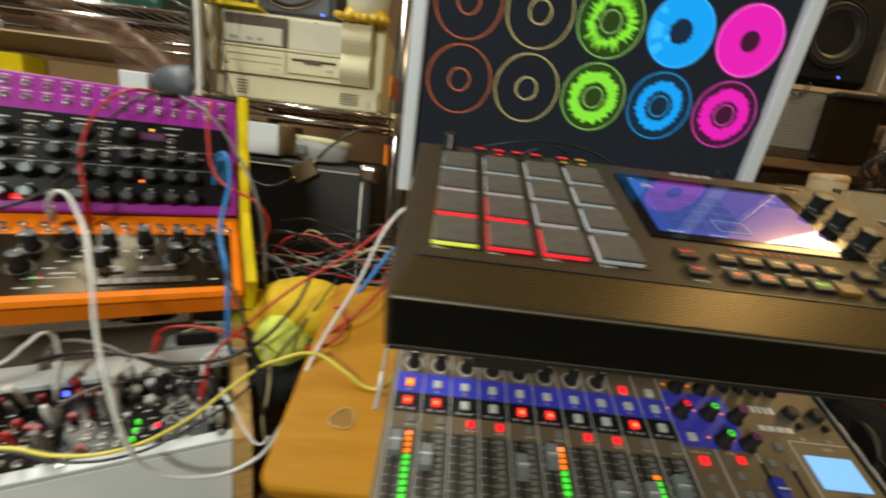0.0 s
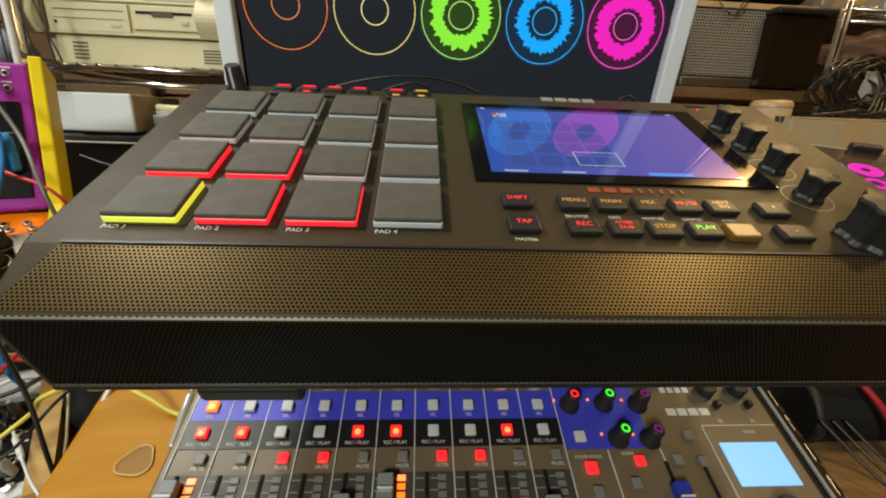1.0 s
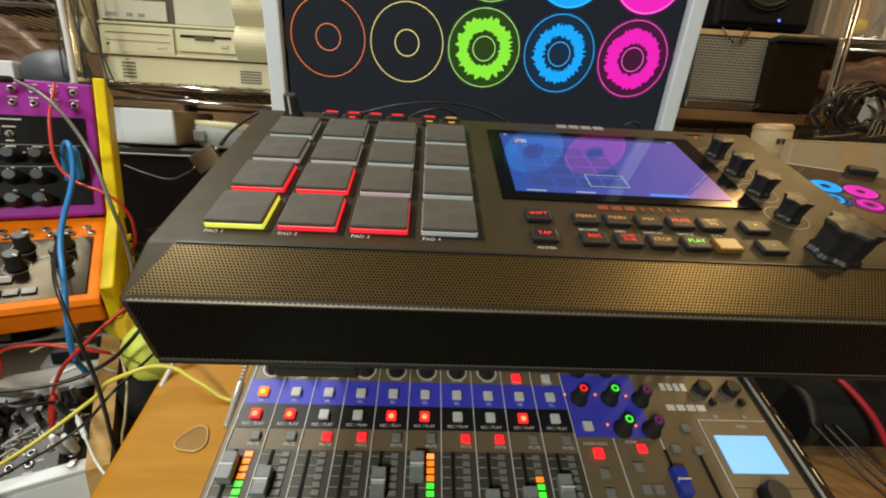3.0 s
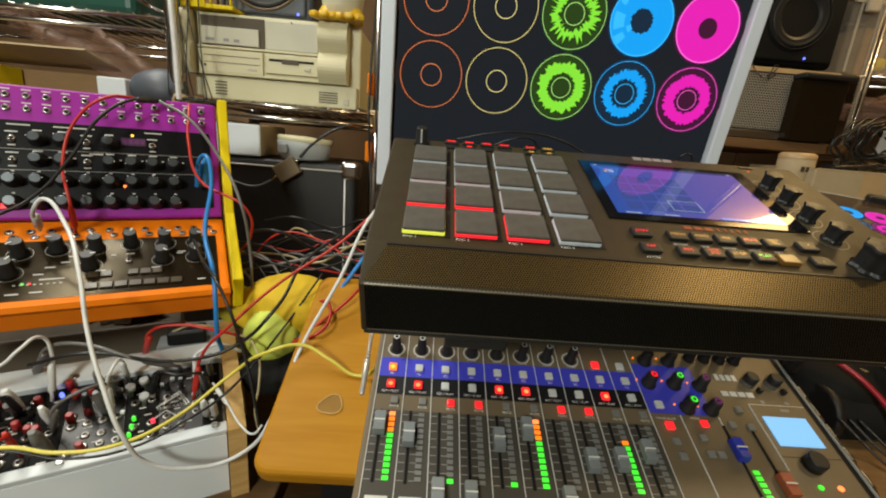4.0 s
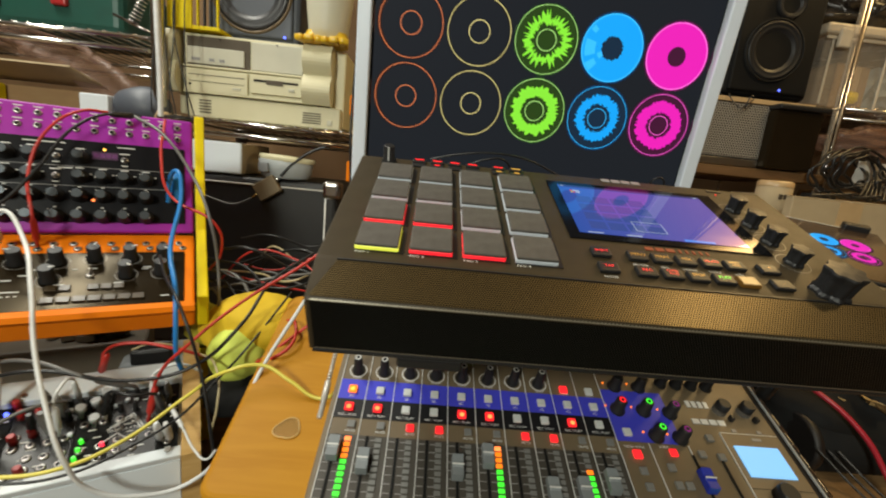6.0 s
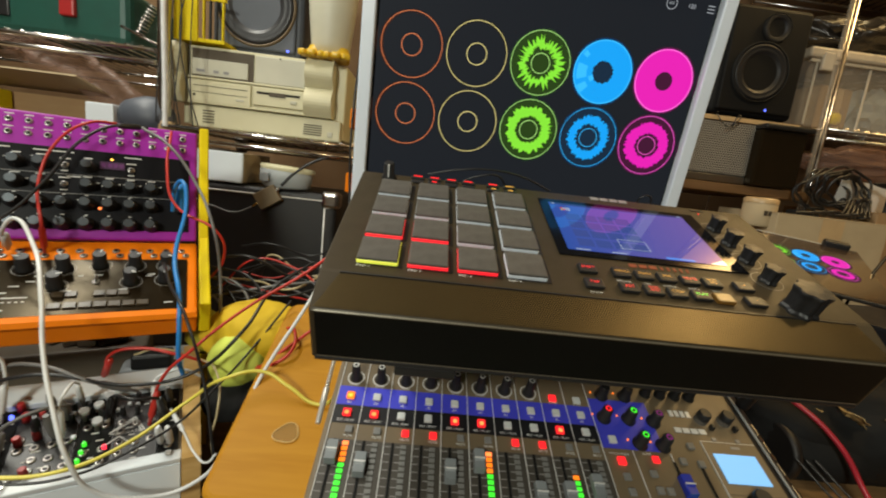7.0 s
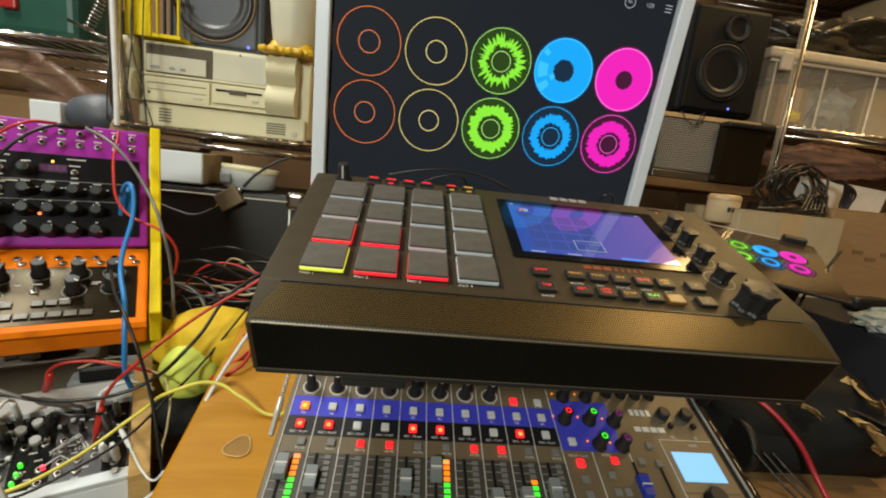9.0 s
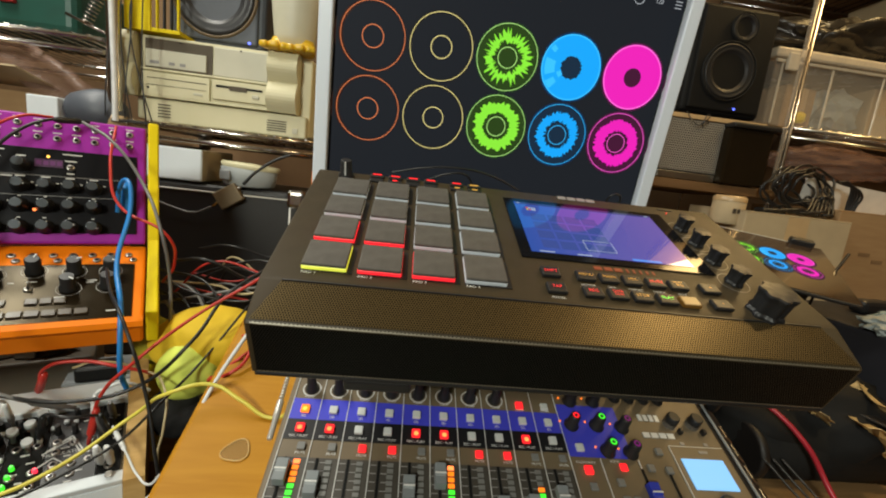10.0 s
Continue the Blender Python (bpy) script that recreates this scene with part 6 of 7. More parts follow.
def build_right_things():
    a = thing("power_amplifier", "brown-grey perforated steel amplifier under the speaker", "amplifier", Matrix.Translation((0.660, 0.950, 1.2735)))
    W, H, D = 0.255, 0.152, 0.24
    part("case", box(bmesh.new(), (W / 2, D / 2, H / 2), (W, D, H), 0.004), M["black"], a)
    bm = bmesh.new()
    quad(bm, [(0.004, -0.0012, 0.022), (0.150, -0.0012, 0.022), (0.150, -0.0012, H - 0.014), (0.004, -0.0012, H - 0.014)], [(0, 0), (0.146, 0), (0.146, 0.116), (0, 0.116)])
    part("perforated_front", bm, M["amp_grille"], a)
    part("lower_strip", box(bmesh.new(), (0.075, -0.001, 0.010), (0.145, 0.004, 0.016), 0.001), M["steel"], a)
    part("top_strip", box(bmesh.new(), (W / 2, -0.001, H - 0.006), (W - 0.006, 0.004, 0.010), 0.001), M["tan"], a)
    part("side_block", box(bmesh.new(), (0.203, -0.010, 0.066), (0.110, 0.030, 0.128), 0.005), M["gloss_black"], a, "glossy black block")
    part("block_lid", box(bmesh.new(), (0.207, -0.014, 0.136), (0.120, 0.040, 0.012), 0.004), M["black"], a)
    tube("thin_wire", [(0.705, 0.945, 1.428), (0.715, 0.93, 1.405), (0.735, 0.935, 1.40), (0.752, 0.93, 1.425), (0.742, 0.935, 1.40), (0.76, 0.94, 1.41)], 0.0012, M["cable_black"], "thin looped wire on the amplifier front", "wire")

    def carton(name, label, x, y, z, w, d, h, m_, rz=0):
        c = thing(name, label, "box", Matrix.Translation((x, y, z)) @ pose(0, 0, 0, 0, 0, rz), group="cardboard boxes")
        part("body", box(bmesh.new(), (0, d / 2, h / 2), (w, d, h), 0.002), m_, c)
        part("flap", box(bmesh.new(), (-w / 4 - 0.001, d / 2, h + 0.0016), (w / 2 - 0.002, d, 0.003), 0.0008, seg=1), m_, c)
        part("flap", box(bmesh.new(), (w / 4 + 0.001, d / 2, h + 0.0016), (w / 2 - 0.002, d, 0.003), 0.0008, seg=1), m_, c)
        part("tape", box(bmesh.new(), (0, -0.0008, h - 0.03), (0.045, 0.001, 0.06)), M["tan"], c)
        return c
    carton("cardboard_box", "pale brown cardboard box below the cable coil", 0.905, 0.80, 0.88, 0.23, 0.2, 0.335, M["card_pale"], -4)
    c = carton("cardboard_box", "darker brown cardboard box with printed marks", 1.22, 0.83, 0.88, 0.36, 0.26, 0.36, M["card"], -3)
    for i in range(3):
        part("printed_bar", box(bmesh.new(), (-0.10 + 0.034 * i, -0.0009, 0.27 - 0.014 * (i % 2)), (0.026, 0.0012, 0.008)), M["carton_print"], c)
    carton("cardboard_box", "brown cardboard box in the shade of the shelf", 0.62, 0.86, 0.88, 0.28, 0.24, 0.30, M["card"], 3)
    t = thing("tan_canister", "squat tan plastic canister on the cardboard box", "canister", Matrix.Translation((0.790, 0.860, 1.184)))
    part("body", lathe(bmesh.new(), [(0.030, 0.0), (0.032, 0.004), (0.032, 0.048), (0.028, 0.056)], 28), M["card_pale"], t)
    part("lid", lathe(bmesh.new(), [(0.0325, 0.050), (0.0325, 0.058), (0.028, 0.062), (0.0, 0.063)], 28, cap=False), M["tan"], t)
    for i in range(3):
        part("printed_bar", box(bmesh.new(), (-0.010 + 0.010 * i, -0.0322, 0.030), (0.007, 0.002, 0.010)), M["brown_dark"], t)
    coil = thing("cable_coil", "black coiled cables lying on the cardboard box", "cable coil", Matrix.Translation((0.985, 0.89, 1.285)))
    rnd = random.Random(3)
    for i in range(9):
        pts = []
        r0, tilt = rnd.uniform(0.034, 0.068), rnd.uniform(-22, 22)
        for k in range(14):
            t = 2 * math.pi * k / 14
            p = Vector((r0 * 1.15 * math.cos(t) + rnd.uniform(-0.009, 0.009) + 0.01 * rnd.random(), 0.010 * math.sin(2 * t) + 0.006 * i - 0.02, r0 * 0.78 * math.sin(t) + rnd.uniform(-0.008, 0.008)))
            pts.append(pose(0, 0, 0, tilt, 0, 0) @ p)
        tube("loop", pts, 0.0027, M["cable_black"], "", parent=coil, cyc=True)
    for i in range(5):
        tube("tail", [(0.06, -0.02, 0.02), (0.085 + 0.01 * i, -0.025, 0.02 - 0.006 * i), (0.10 + 0.006 * i, -0.02, -0.03), (0.098 + 0.004 * i, -0.02, -0.058)], 0.0025, M["cable_black"], "", parent=coil)
    for i in range(7):
        tube("loose_cable", [(0.86 + 0.02 * i, 0.845, 1.224), (0.90 + 0.016 * i, 0.835 - 0.002 * i, 1.228 + 0.003 * (i % 3)), (0.95 + 0.012 * i, 0.84, 1.226), (1.00 + 0.008 * i, 0.87, 1.262)], 0.0026, M["cable_black"], "black cable heaped on the cardboard box")
    carton("cardboard_box", "large golden brown cardboard box on the upper shelf", 1.32, 0.965, 1.8675, 0.62, 0.32, 0.34, M["card"], 0)
    # out of view: sized so that the tablet glass mirrors lit cardboard
    carton("cardboard_box", "unseen brown cardboard box added as the tablet's reflection", 1.57, 0.98, 1.4325, 0.46, 0.26, 0.40, M["card_pale"], 0)
    solid("paper_sheet", box(bmesh.new(), (0, 0, 0), (0.24, 0.002, 0.062), m=pose(0, 0, 0, 6, 4, 0)), M["paper"], "white sheet of card standing on the box", "paper", Matrix.Translation((1.135, 0.92, 1.275)))
    b = thing("clear_bin", "clear plastic storage bin with a pale lid", "storage bin", Matrix.Translation((1.15, 0.985, 1.4325)))
    for c_, s_ in (((0, 0, 0.078), (0.44, 0.003, 0.15)), ((0, 0.26, 0.078), (0.44, 0.003, 0.15)), ((-0.22, 0.13, 0.078), (0.003, 0.256, 0.15)), ((0.22, 0.13, 0.078), (0.003, 0.256, 0.15)), ((0, 0.13, 0.002), (0.436, 0.256, 0.003))):
        part("side", box(bmesh.new(), c_, s_), M["clear"], b)
    part("lid", box(bmesh.new(), (0, 0.13, 0.165), (0.47, 0.29, 0.024), 0.006), M["lid_pale"], b)
    part("latch", box(bmesh.new(), (-0.190, -0.014, 0.145), (0.030, 0.010, 0.040), 0.003), M["lid_pale"], b)
    solid("bin_contents", lump(bmesh.new(), (0, 0, 0.062), 0.085, 8.0, 0.25, 16, 3, (1.9, 0.9, 0.68)), M["brown_dark"], "dark bundled things inside the clear bin", "contents", Matrix.Translation((1.17, 1.12, 1.437)))
    for x in (-0.205, -0.07, 0.07, 0.205):
        part("rib", box(bmesh.new(), (x, -0.003, 0.078), (0.006, 0.003, 0.148), 0.001, seg=1), M["lid_pale"], b)
    part("rim", box(bmesh.new(), (0, -0.005, 0.148), (0.45, 0.007, 0.008), 0.002), M["lid_pale"], b)
    carton("cardboard_box", "small brown cardboard box inside the clear bin", 1.045, 1.02, 1.4375, 0.10, 0.12, 0.10, M["card"], 8)
    carton("cardboard_box", "flat pale cardboard box inside the clear bin", 1.285, 1.01, 1.4375, 0.09, 0.14, 0.12, M["card_pale"], -6)
    solid("wrapped_bundle", crumple(lump(bmesh.new(), (0, 0, 0.055), 0.055, 18.0, 0.5, 34, 3, (1.2, 0.7, 1.0))), M["paper_pale"], "bundle in pale wrapping inside the clear bin", "bundle", Matrix.Translation((1.165, 1.045, 1.437)))
    solid("yellow_scrap", lump(bmesh.new(), (0, 0, 0), 0.020, 3.0, 0.4, 16, 2, (1.2, 0.5, 0.7)), M["yellow"], "small yellow scrap inside the clear bin", "scrap", Matrix.Translation((1.04, 1.01, 1.465)))
    solid("black_bag", lump(bmesh.new(), (0, 0, 0.055), 0.10, 9.0, 0.42, 26, 4, (2.2, 1.0, 0.62)), M["bag"], "crumpled black plastic bag lying on the bin", "bag", Matrix.Translation((1.20, 1.10, 1.612)))
    solid("wrapping_film", lump(bmesh.new(), (0, 0, 0), 0.10, 12.0, 0.4, 26, 4, (1.9, 0.5, 0.42)), M["film"], "clear wrapping film hanging under the shelf", "plastic film", Matrix.Translation((1.20, 1.03, 1.365)))
    # low bench on the right
    t = thing("low_bench", "worn brown wooden bench beside the mixing desk", "bench")
    part("benchtop", box(bmesh.new(), (1.02, 0.60, 0.865), (0.98, 0.92, 0.03), 0.003), M["bench"], t)
    for x in (0.58, 1.46):
        for y in (0.18, 1.02):
            part("leg", box(bmesh.new(), (x, y, 0.425), (0.05, 0.05, 0.85), 0.003), M["black_matte"], t)
    d = thing("audio_unit", "dark blue-grey boxed audio unit with a blue light", "audio unit", Matrix.Translation((0.925, 0.50, 0.8805)) @ pose(0, 0, 0, 0, 0, 6))
    part("case", box(bmesh.new(), (0.0, 0.12, 0.0875), (0.22, 0.24, 0.175), 0.006), M["slate"], d)
    part("front_panel", box(bmesh.new(), (0.0, -0.002, 0.0875), (0.206, 0.006, 0.162), 0.003), M["slate"], d)
    part("status_light", box(bmesh.new(), (-0.045, -0.006, 0.125), (0.008, 0.003, 0.004)), M["e_blue"], d)
    part("top_handle", box(bmesh.new(), (0.05, 0.16, 0.188), (0.08, 0.03, 0.026), 0.008), M["black"], d)
    solid("black_cloth", lump(bmesh.new(), (0, 0, 0.052), 0.095, 11.0, 0.4, 18, 4, (1.2, 1.0, 0.62)), M["cloth_dark"], "dark crumpled cloth beside the tablet", "cloth", Matrix.Translation((0.72, 0.66, 0.945)))
    roll = thing("black_tube", "short black plastic tube with end caps on the bench", "tube", Matrix.Translation((0.535, 0.44, 0.9165)))
    part("barrel", lathe(bmesh.new(), [(0.0345, 0.010), (0.0345, 0.194)], 28, pose(0, 0, 0, 0, 90, 0)), M["black_matte"], roll)
    for a_, b_ in ((0.0, 0.012), (0.192, 0.204)):
        part("end_cap", lathe(bmesh.new(), [(0.033, a_), (0.036, a_ + 0.002), (0.036, b_ - 0.002), (0.033, b_)], 28, pose(0, 0, 0, 0, 90, 0)), M["case_black"], roll)
    holdall = thing("black_holdall", "soft black holdall with a strap on the bench", "bag", Matrix.Translation((0.66, 0.52, 0.880)))
    part("strap", box(bmesh.new(), (0, -0.09, 0.10), (0.018, 0.10, 0.003), 0.001, seg=1, m=pose(0, 0, 0, 0, 0, 12)), M["case_black"], holdall)
    part("body", lump(bmesh.new(), (0, 0, 0.06), 0.12, 14.0, 0.3, 14, 4, (1.25, 0.9, 0.56)), M["black_matte"], holdall)
    for i, (x, y, z, s) in enumerate(((0.675, 0.40, 0.960, 0.030), (0.63, 0.44, 0.972, 0.022), (0.70, 0.43, 1.00, 0.024), (0.585, 0.47, 0.975, 0.020))):
        solid("wrapping_paper", scrap(s * 2.6, s * 1.3, 20 + i), M["foil"], "torn scrap of gold wrapping paper", "paper scrap", Matrix.Translation((x, y, z)) @ pose(0, 0, 0, 20 * i, 30 - 20 * i, 40 * i), group="gold wrapping scraps")
    for i, (x, y, z, r, q) in enumerate(((0.845, 0.55, 1.066, 0.034, (1.2, 0.8, 0.36)), (0.905, 0.58, 1.068, 0.034, (1.3, 0.8, 0.42)), (0.825, 0.53, 1.062, 0.022, (1.0, 0.8, 0.5)))):
        solid("crumpled_paper", crumple(lump(bmesh.new(), (0, 0, 0), r, 30.0 + i, 0.5, 30, 3, q)), M["paper_pale"] if i != 1 else M["paper_teal"], "crumpled pale paper wrapping on the audio unit", "paper", Matrix.Translation((x, y, z)), group="crumpled papers")
    tube("red_tube", [(0.520, 0.50, 0.99), (0.545, 0.44, 0.985), (0.575, 0.40, 0.955), (0.592, 0.375, 0.915), (0.592, 0.345, 0.888), (0.56, 0.31, 0.882)], 0.0030, M["cable_clear_red"], "translucent dark red tube bending over the bench", "tube")
    for i in range(3):
        tube("black_lead", [(0.53 + 0.012 * i, 0.40, 0.93), (0.55 + 0.012 * i, 0.36, 0.905), (0.575 + 0.01 * i, 0.30, 0.886), (0.62 + 0.03 * i, 0.24 + 0.02 * i, 0.883)], 0.0014, M["cable_black"], "thin black lead lying over the bench")
    tube("black_lead", [(0.815, 0.61, 1.165), (0.79, 0.60, 1.14), (0.735, 0.58, 1.08), (0.715, 0.56, 1.02)], 0.0022, M["cable_black"], "black lead hanging beside the audio unit")
    p = thing("headphone_plug", "black jack plug with a red ring in the mixing desk", "plug", DESK @ Matrix.Translation((0.475, 0.050, 0.040)))
    part("grip", lathe(bmesh.new(), [(0.006, 0), (0.0068, 0.003), (0.0068, 0.030), (0.004, 0.040)], 16), M["black"], p)
    part("red_ring", lathe(bmesh.new(), [(0.0070, 0.028), (0.0070, 0.032)], 16), M["red_knob"], p)


M["carton_print"] = mat("faded_carton_print", (0.22, 0.13, 0.06), 0.8)
M["brown_dark"] = mat("dark_brown_grime", (0.06, 0.045, 0.032), 0.55, bump=0.4, bscale=70)
M["lid_pale"] = mat("pale_translucent_lid", (0.66, 0.58, 0.46), 0.25, alpha=0.8)
M["paper_pale"] = mat("pale_wrapping_paper", (0.30, 0.34, 0.34), 0.6, bump=0.6, bscale=60)
M["paper_teal"] = mat("grey_teal_wrapping", (0.22, 0.29, 0.29), 0.6, bump=0.6, bscale=60)
M["slate"] = mat("slate_paint", (0.022, 0.022, 0.028), 0.55, spec=0.25, bump=0.2, bscale=700)
M["cloth_dark"] = mat("dark_cloth", (0.05, 0.05, 0.055), 0.85, col2=(0.16, 0.15, 0.15), scale=14, bump=0.5, bscale=300)
build_right_things()


# ---- small things and cables ----
def build_small_things():
    bm = bmesh.new()
    pts = []
    for k in range(30):
        a = 2 * math.pi * k / 30
        r = 0.0120 + 0.0013 * math.cos(3 * a)
        pts.append((r * 1.12 * math.cos(a), r * 0.95 * math.sin(a)))
    prism(bm, pts, 0.0004, 0.0016, "z")
    pick = thing("guitar_pick", "translucent amber guitar pick on the pine desk", "guitar pick", DESK @ pose(0, 0, 0, 0, 0, 200) @ Matrix.Scale(0.88, 4))
    part("plate", bm, M["pick"], pick)
    tube("rounded_edge", [(x_, y_, 0.0012) for x_, y_ in pts], 0.0007, M["pick_edge"], "", parent=pick, cyc=True)
    d = thing("yellow_pouch", "soft yellow and lime fabric pouch behind the desk", "pouch", Matrix.Translation((-0.150, 0.505, 0.972)))
    part("body", lump(bmesh.new(), (0.004, 0.010, 0.004), 0.060, 1.0, 0.16, 9, 4, (1.15, 0.8, 0.72)), M["yellow_cloth"], d)
    part("lime_panel", lump(bmesh.new(), (-0.006, -0.030, -0.020), 0.036, 5.0, 0.12, 8, 4, (1.0, 0.75, 0.98)), M["lime"], d, "lime green panel")
    part("side_flap", lump(bmesh.new(), (-0.072, 0.020, -0.004), 0.030, 7.0, 0.25, 10, 3, (0.9, 0.5, 1.0)), M["olive"], d)
    solid("black_sleeve", lump(bmesh.new(), (0, 0, 0), 0.05, 15.0, 0.3, 12, 3, (1.3, 0.8, 0.55)), M["black_matte"], "black fabric sleeve under the yellow pouch", "sleeve", Matrix.Translation((-0.135, 0.475, 0.905)))
    s = thing("power_brick", "grey power supply on the side table", "power supply", Matrix.Translation((-0.30, 0.60, 0.8005)) @ pose(0, 0, 0, 0, 0, 25))
    part("shell", box(bmesh.new(), (0, 0, 0.045), (0.14, 0.08, 0.09), 0.006), M["grey_plastic"], s)
    part("plug", box(bmesh.new(), (-0.03, -0.03, 0.10), (0.05, 0.03, 0.022), 0.004), M["black"], s)
    s = thing("grey_unit", "flat grey equipment box under the synthesizers", "equipment box", Matrix.Translation((-0.44, 0.50, 0.8005)) @ pose(0, 0, 0, 0, 0, 29))
    part("shell", box(bmesh.new(), (0, 0.08, 0.055), (0.26, 0.12, 0.11), 0.004), M["tan_grey"], s)
    part("switch", box(bmesh.new(), (0.05, 0.06, 0.116), (0.04, 0.02, 0.012), 0.003), M["steel"], s)
    part("black_block", crumple(lump(bmesh.new(), (0.075, 0.05, 0.122), 0.024, 41.0, 0.5, 30, 3, (1.3, 0.9, 0.7))), M["black"], s)
    for x_, y_, a_ in ((0.040, 0.045, 20), (0.058, 0.035, -15), (0.020, 0.06, 50)):
        part("connector", box(bmesh.new(), (0, 0, 0.006), (0.022, 0.008, 0.010), 0.001, seg=1), M["steel"], s, m=Matrix.Translation((x_, y_, 0.110)) @ pose(0, 0, 0, 0, 0, a_))


M["silver_plug"] = mat("nickel_plated_plug", (0.62, 0.6, 0.56), 0.3, 0.45)
M["pick_edge"] = mat("amber_pick_edge", (0.62, 0.40, 0.14), 0.3)
M["olive"] = mat("olive_fabric", (0.38, 0.34, 0.02), 0.75, bump=0.4)
M["tan_grey"] = mat("tan_grey_paint", (0.13, 0.105, 0.075), 0.55)
build_small_things()


def build_cables():
    def cable(key, pts, r, label, plugs=()):
        ends = []
        for which in plugs:
            a, b = (pts[0], pts[1]) if which == 0 else (pts[-1], pts[-2])
            ends.append((a, b, M["cable_" + key]))
        return tube("patch_cable", pts, 0.76 * r, M["cable_" + key], label, plugs=ends)
    cable("white", [(-0.411, 0.458, 1.078), (-0.39, 0.433, 1.102), (-0.376, 0.431, 1.115), (-0.344, 0.416, 1.094), (-0.3, 0.374, 1.052), (-0.282, 0.353, 1.006), (-0.259, 0.334, 0.962), (-0.236, 0.322, 0.916), (-0.223, 0.329, 0.884),
                    (-0.189, 0.342, 0.867), (-0.148, 0.359, 0.871), (-0.109, 0.36, 0.928), (-0.097, 0.4, 0.975), (-0.066, 0.45, 1.043), (-0.036, 0.5, 1.116), (-0.009, 0.52, 1.141)], 0.0027, "long white patch cable hanging from the orange synthesizer", (0,))
    cable("yellow", [(-0.36, 0.285, 0.915), (-0.32, 0.299, 0.919), (-0.282, 0.305, 0.911), (-0.239, 0.321, 0.91), (-0.204, 0.35, 0.92), (-0.169, 0.394, 0.944), (-0.122, 0.375, 0.984), (-0.091, 0.385, 0.989), (-0.06, 0.38, 0.977),
                     (-0.029, 0.375, 0.963), (-0.015, 0.375, 0.969), (-0.007, 0.385, 0.994), (-0.008, 0.41, 1.008)], 0.0024, "pale yellow audio cable looping to the mixing desk")
    cable("red", [(-0.219, 0.409, 0.912), (-0.213, 0.413, 0.949), (-0.175, 0.411, 0.995), (-0.136, 0.44, 1.033), (-0.069, 0.48, 1.082), (-0.019, 0.53, 1.134)], 0.0023, "red patch cable rising from the modular rack", (0,))
    cable("red", [(-0.387, 0.477, 1.076), (-0.379, 0.466, 1.103), (-0.395, 0.483, 1.152), (-0.386, 0.504, 1.204), (-0.369, 0.529, 1.228), (-0.359, 0.558, 1.231)], 0.0022, "red patch cable between the two synthesizers", (0,))
    cable("red", [(-0.305, 0.587, 1.23), (-0.287, 0.548, 1.179), (-0.263, 0.526, 1.135), (-0.203, 0.52, 1.103), (-0.207, 0.54, 1.065), (-0.238, 0.57, 1.03)], 0.0022, "red patch cable curling round the yellow bracket")
    cable("blue", [(-0.284, 0.555, 1.123), (-0.272, 0.542, 1.158), (-0.256, 0.53, 1.166), (-0.243, 0.515, 1.141), (-0.231, 0.471, 1.079), (-0.204, 0.434, 1.044), (-0.196, 0.42, 1.009), (-0.196, 0.42, 0.975), (-0.196, 0.43, 0.95)], 0.0034, "thick blue audio cable hanging from the purple synthesizer")
    cable("grey", [(-0.335, 0.571, 1.23), (-0.289, 0.554, 1.211), (-0.245, 0.537, 1.168), (-0.2, 0.5, 1.111), (-0.196, 0.51, 1.05), (-0.19, 0.50, 0.99), (-0.18, 0.49, 0.93)], 0.0025, "grey patch cable hanging over the yellow bracket")
    cable("black", [(-0.43, 0.40, 1.09), (-0.409, 0.418, 1.099), (-0.396, 0.443, 1.115), (-0.38, 0.474, 1.154), (-0.364, 0.511, 1.207), (-0.347, 0.541, 1.228), (-0.337, 0.569, 1.23)], 0.0024, "black patch cable across the purple synthesizer", (1,))
    cable("black", [(-0.259, 0.496, 1.064), (-0.22, 0.444, 1.053), (-0.179, 0.4, 1.038), (-0.151, 0.385, 0.976), (-0.132, 0.37, 0.907), (-0.13, 0.38, 0.84)], 0.0022, "black cable hanging in front of the rack cheek")
    cable("black", [(-0.36, 0.37, 0.955), (-0.312, 0.379, 0.967), (-0.235, 0.403, 0.95), (-0.184, 0.425, 0.958), (-0.137, 0.44, 1.005), (-0.124, 0.5, 1.043), (-0.09, 0.56, 1.07)], 0.0026, "black cable rising from the modular rack")
    cable("black", [(-0.36, 0.285, 0.915), (-0.321, 0.3, 0.914), (-0.28, 0.307, 0.903), (-0.234, 0.327, 0.901), (-0.199, 0.358, 0.911), (-0.177, 0.384, 0.921), (-0.147, 0.4, 0.955), (-0.135, 0.45, 0.972), (-0.10, 0.50, 1.03)], 0.0018, "thin black cable along the front of the rack")
    cable("white", [(-0.345, 0.374, 0.925), (-0.346, 0.381, 0.964), (-0.35, 0.376, 0.984), (-0.354, 0.358, 0.979), (-0.364, 0.35, 0.967), (-0.40, 0.33, 0.95)], 0.0022, "short white patch cable over the modular rack", (0,))
    cable("grey", [(-0.318, 0.342, 0.908), (-0.303, 0.332, 0.938), (-0.285, 0.344, 0.949), (-0.279, 0.377, 0.938)], 0.0022, "short grey patch cable between modules", (0,))
    cable("grey", [(-0.374, 0.391, 0.936), (-0.353, 0.386, 0.967), (-0.319, 0.388, 0.972), (-0.269, 0.391, 0.957), (-0.247, 0.411, 0.940)], 0.0026, "grey patch cable looping over the modules", (0, 1))
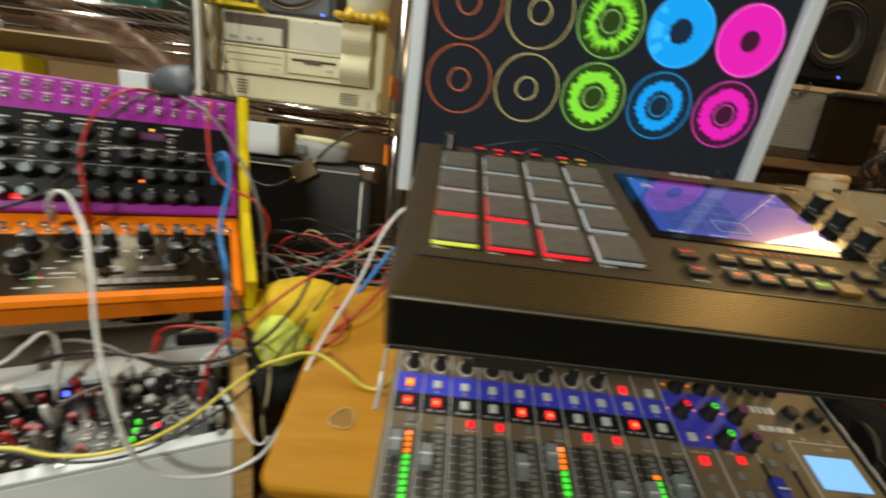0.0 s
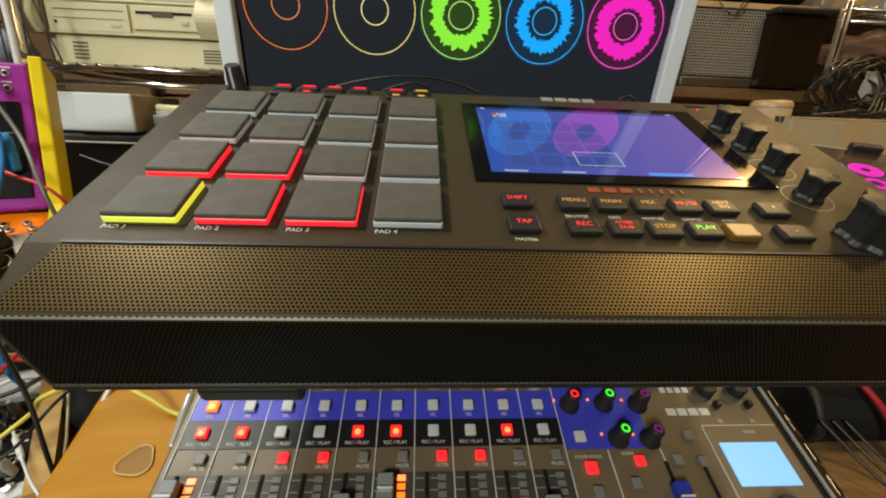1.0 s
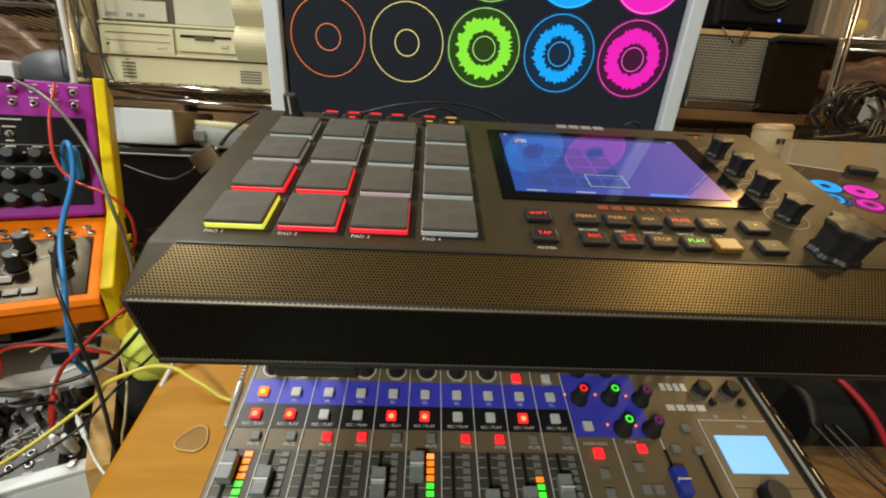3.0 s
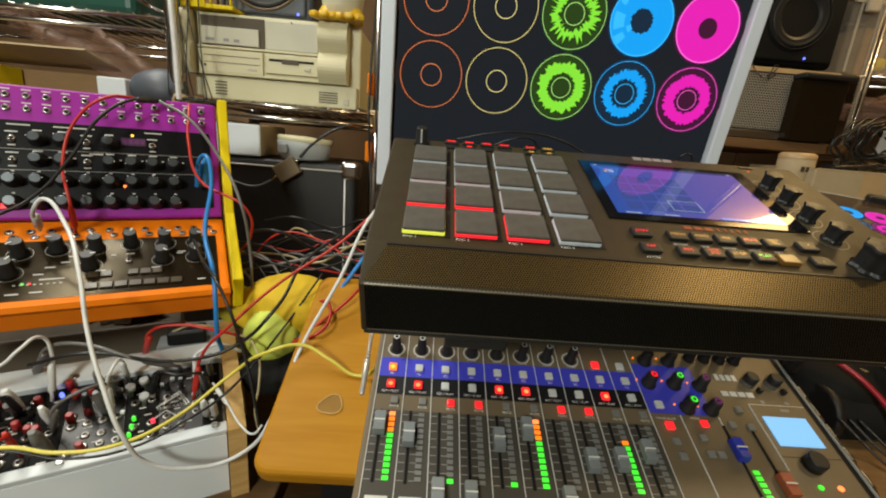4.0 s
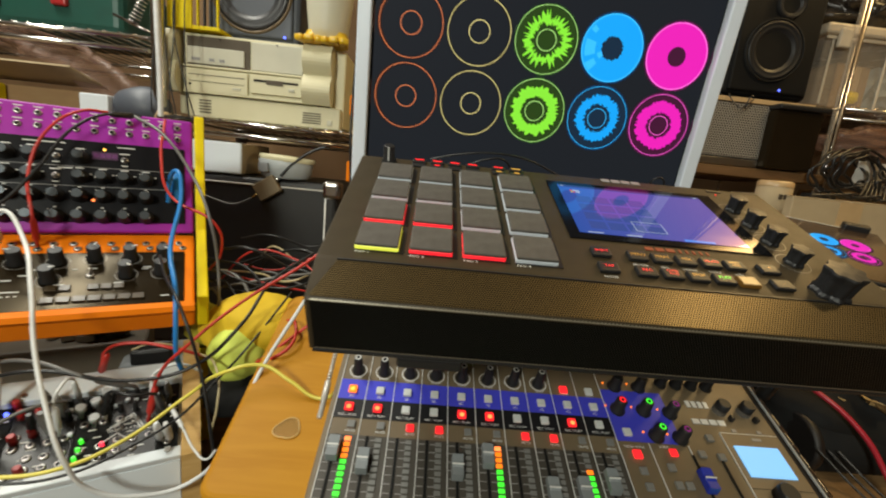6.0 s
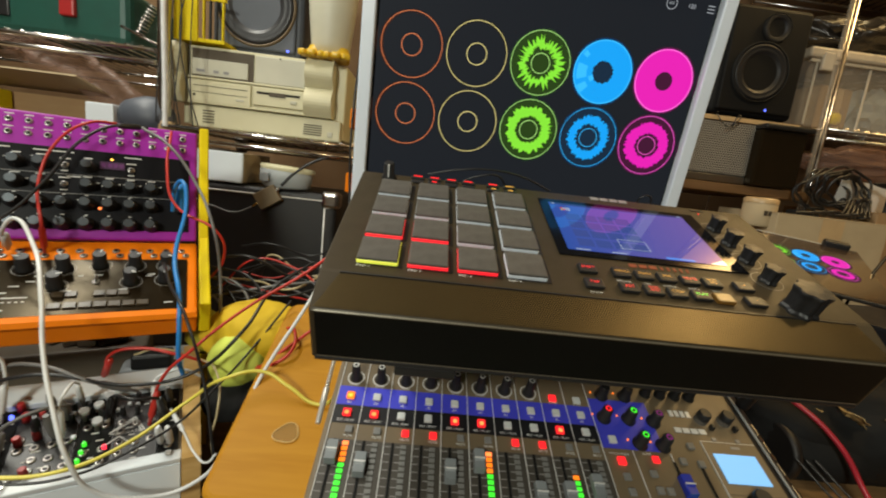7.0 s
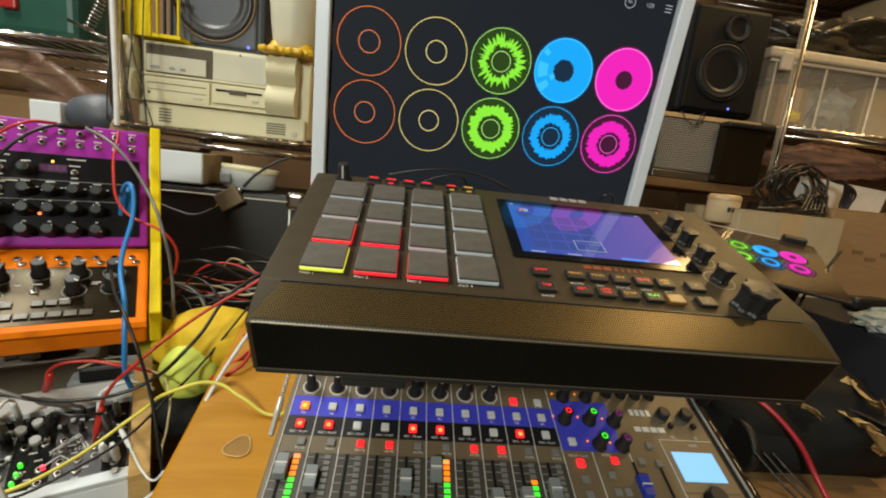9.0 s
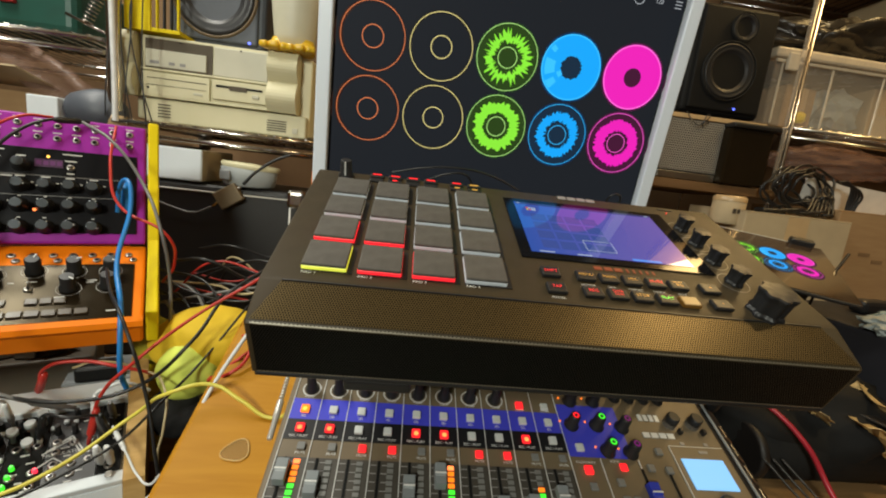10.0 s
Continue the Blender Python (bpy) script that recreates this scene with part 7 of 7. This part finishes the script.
    cable("red", [(-0.294, 0.442, 0.937), (-0.278, 0.433, 0.969), (-0.249, 0.438, 0.976), (-0.213, 0.443, 0.97), (-0.188, 0.46, 0.955), (-0.17, 0.49, 0.93)], 0.0024, "red patch cable behind the modular rack", (0,))
    cable("white", [(-0.226, 0.424, 0.918), (-0.225, 0.425, 0.945), (-0.214, 0.427, 0.954), (-0.203, 0.436, 0.955), (-0.185, 0.45, 0.94)], 0.0022, "short white cable at the end of the rack", (0,))
    cable("white", [(-0.193, 0.407, 0.915), (-0.17, 0.386, 0.909), (-0.15, 0.37, 0.898), (-0.133, 0.36, 0.897), (-0.124, 0.36, 0.908)], 0.0015, "thin white lead leaving the rack over its front", (0,))
    cable("cream", [(-0.265, 0.45, 0.961), (-0.233, 0.444, 0.974), (-0.202, 0.46, 0.96), (-0.152, 0.42, 0.957), (-0.143, 0.4, 0.927), (-0.146, 0.395, 0.901), (-0.14, 0.40, 0.85)], 0.0016, "thin cream wire over the end of the rack")
    cable("blue", [(-0.110, 0.44, 0.968), (-0.096, 0.46, 0.985), (-0.075, 0.5, 1.012), (-0.050, 0.52, 1.050), (-0.036, 0.54, 1.068), (0.0, 0.57, 1.07)], 0.0036, "thick blue cable behind the pad sampler")
    cable("red", [(-0.124, 0.46, 0.955), (-0.110, 0.43, 0.970), (-0.086, 0.44, 0.990), (-0.058, 0.46, 1.012), (-0.037, 0.5, 1.030), (0.0, 0.53, 1.05)], 0.0024, "red cable lying over the back of the desk")
    cable("red", [(-0.118, 0.45, 0.958), (-0.095, 0.42, 0.978), (-0.076, 0.43, 0.992), (-0.080, 0.455, 1.008), (-0.10, 0.48, 1.0)], 0.0024, "looped red cable end on the desk")
    # short patch cords among the modules
    rnd = random.Random(23)
    for i in range(8):
        k = ("black", "grey", "black", "black", "white", "black", "grey", "red", "black")[i % 9]
        x0, x1 = rnd.uniform(-0.30, -0.05), rnd.uniform(-0.06, 0.06)
        y0, y1 = rnd.uniform(0.02, 0.07), rnd.uniform(-0.02, 0.07)
        h = rnd.uniform(0.028, 0.05)
        p = [EUR @ Vector(q) for q in ((x0, y0, 0.012), (x0 + 0.1 * x1, y0 + 0.1 * y1, h), (x0 + 0.5 * x1, y0 + 0.5 * y1 - 0.01, h * 1.2), (x0 + 0.9 * x1, y0 + 0.9 * y1, h * 0.9), (x0 + x1, y0 + y1, 0.012))]
        cable(k, [tuple(v) for v in p], 0.0019, {"black": "short black patch cord among the modules", "grey": "short grey patch cord among the modules", "red": "short red patch cord among the modules", "white": "short white patch cord among the modules"}[k], (0, 1))
    # the tangle behind the desk, from the synthesizers towards the pad sampler
    rnd = random.Random(11)
    kinds = ("black", "black", "grey", "red", "black", "cream", "red", "black", "grey", "black", "red", "black", "cream", "black")
    for i, k in enumerate(kinds):
        y = 0.55 + 0.012 * i
        z = 1.025 + rnd.uniform(-0.03, 0.03)
        pts = [(-0.245 + rnd.uniform(-0.02, 0.03), y + 0.02, z + rnd.uniform(-0.05, 0.02)), (-0.19, y + rnd.uniform(-0.02, 0.02), z + rnd.uniform(-0.012, 0.02)), (-0.13, y + rnd.uniform(-0.03, 0.03), z + rnd.uniform(-0.012, 0.022)),
               (-0.07, y + rnd.uniform(-0.02, 0.02), z + rnd.uniform(-0.02, 0.035)), (0.0, y, z + rnd.uniform(-0.01, 0.03)), (0.06, y, z - 0.02)]
        cable(k, pts, rnd.uniform(0.0018, 0.0032), {"black": "black cable in the tangle behind the desk", "grey": "grey cable in the tangle behind the desk", "red": "red cable in the tangle behind the desk", "cream": "cream cable in the tangle behind the desk"}[k])
    for i in range(5):
        x = -0.200 + 0.012 * i
        y = 0.52 + 0.014 * (i % 3)
        cable("black" if i % 3 else "grey", [(-0.26, y + 0.07, 0.99 + 0.012 * i), (x - 0.02, y + 0.03, 1.005 + 0.006 * i), (x + 0.006, y, 0.98), (x - 0.004 + 0.006 * (i % 2), y - 0.02, 0.94), (x + 0.01, y + 0.01, 0.87), (x + 0.02, y + 0.02, 0.81)], 0.0022, "dark cable dropping beside the yellow bracket")
    tube("thin_wire", [(0.06, 0.512, 1.212), (0.10, 0.506, 1.222), (0.14, 0.505, 1.226), (0.18, 0.507, 1.222), (0.22, 0.512, 1.208)], 0.0013, M["cable_black"], "thin black wire behind the pad sampler", "wire")
    tube("thin_wire", [(0.105, 0.508, 1.208), (0.125, 0.504, 1.217), (0.150, 0.505, 1.219), (0.162, 0.512, 1.206)], 0.0013, M["cable_black"], "short dark wire behind the pad sampler", "wire")
    tube("thin_wire", [(0.335, 0.515, 1.20), (0.342, 0.507, 1.216), (0.352, 0.507, 1.214), (0.35, 0.512, 1.198)], 0.0012, M["cable_black"], "small black wire loop under the monitor", "wire")
    jack = thing("jack_plug", "chrome jack plug with a spring in the desk edge", "plug", DESK @ Matrix.Translation((0.031, 0.022, 0.024)) @ pose(0, 0, 0, -80, 0, 0) @ Matrix.Diagonal((0.7, 0.7, 1, 1)))
    part("sleeve", lathe(bmesh.new(), [(0.0030, -0.022), (0.0038, -0.020), (0.0038, -0.004), (0.0046, -0.002), (0.0046, 0.014), (0.0030, 0.016)], 14), M["silver_plug"], jack)
    for i in range(10):
        part("spring_coil", lathe(bmesh.new(), [(0.0028, -0.001), (0.0036, 0), (0.0028, 0.001)], 12, Matrix.Translation((0, 0, 0.018 + 0.0032 * i))), M["silver_plug"], jack)


build_cables()
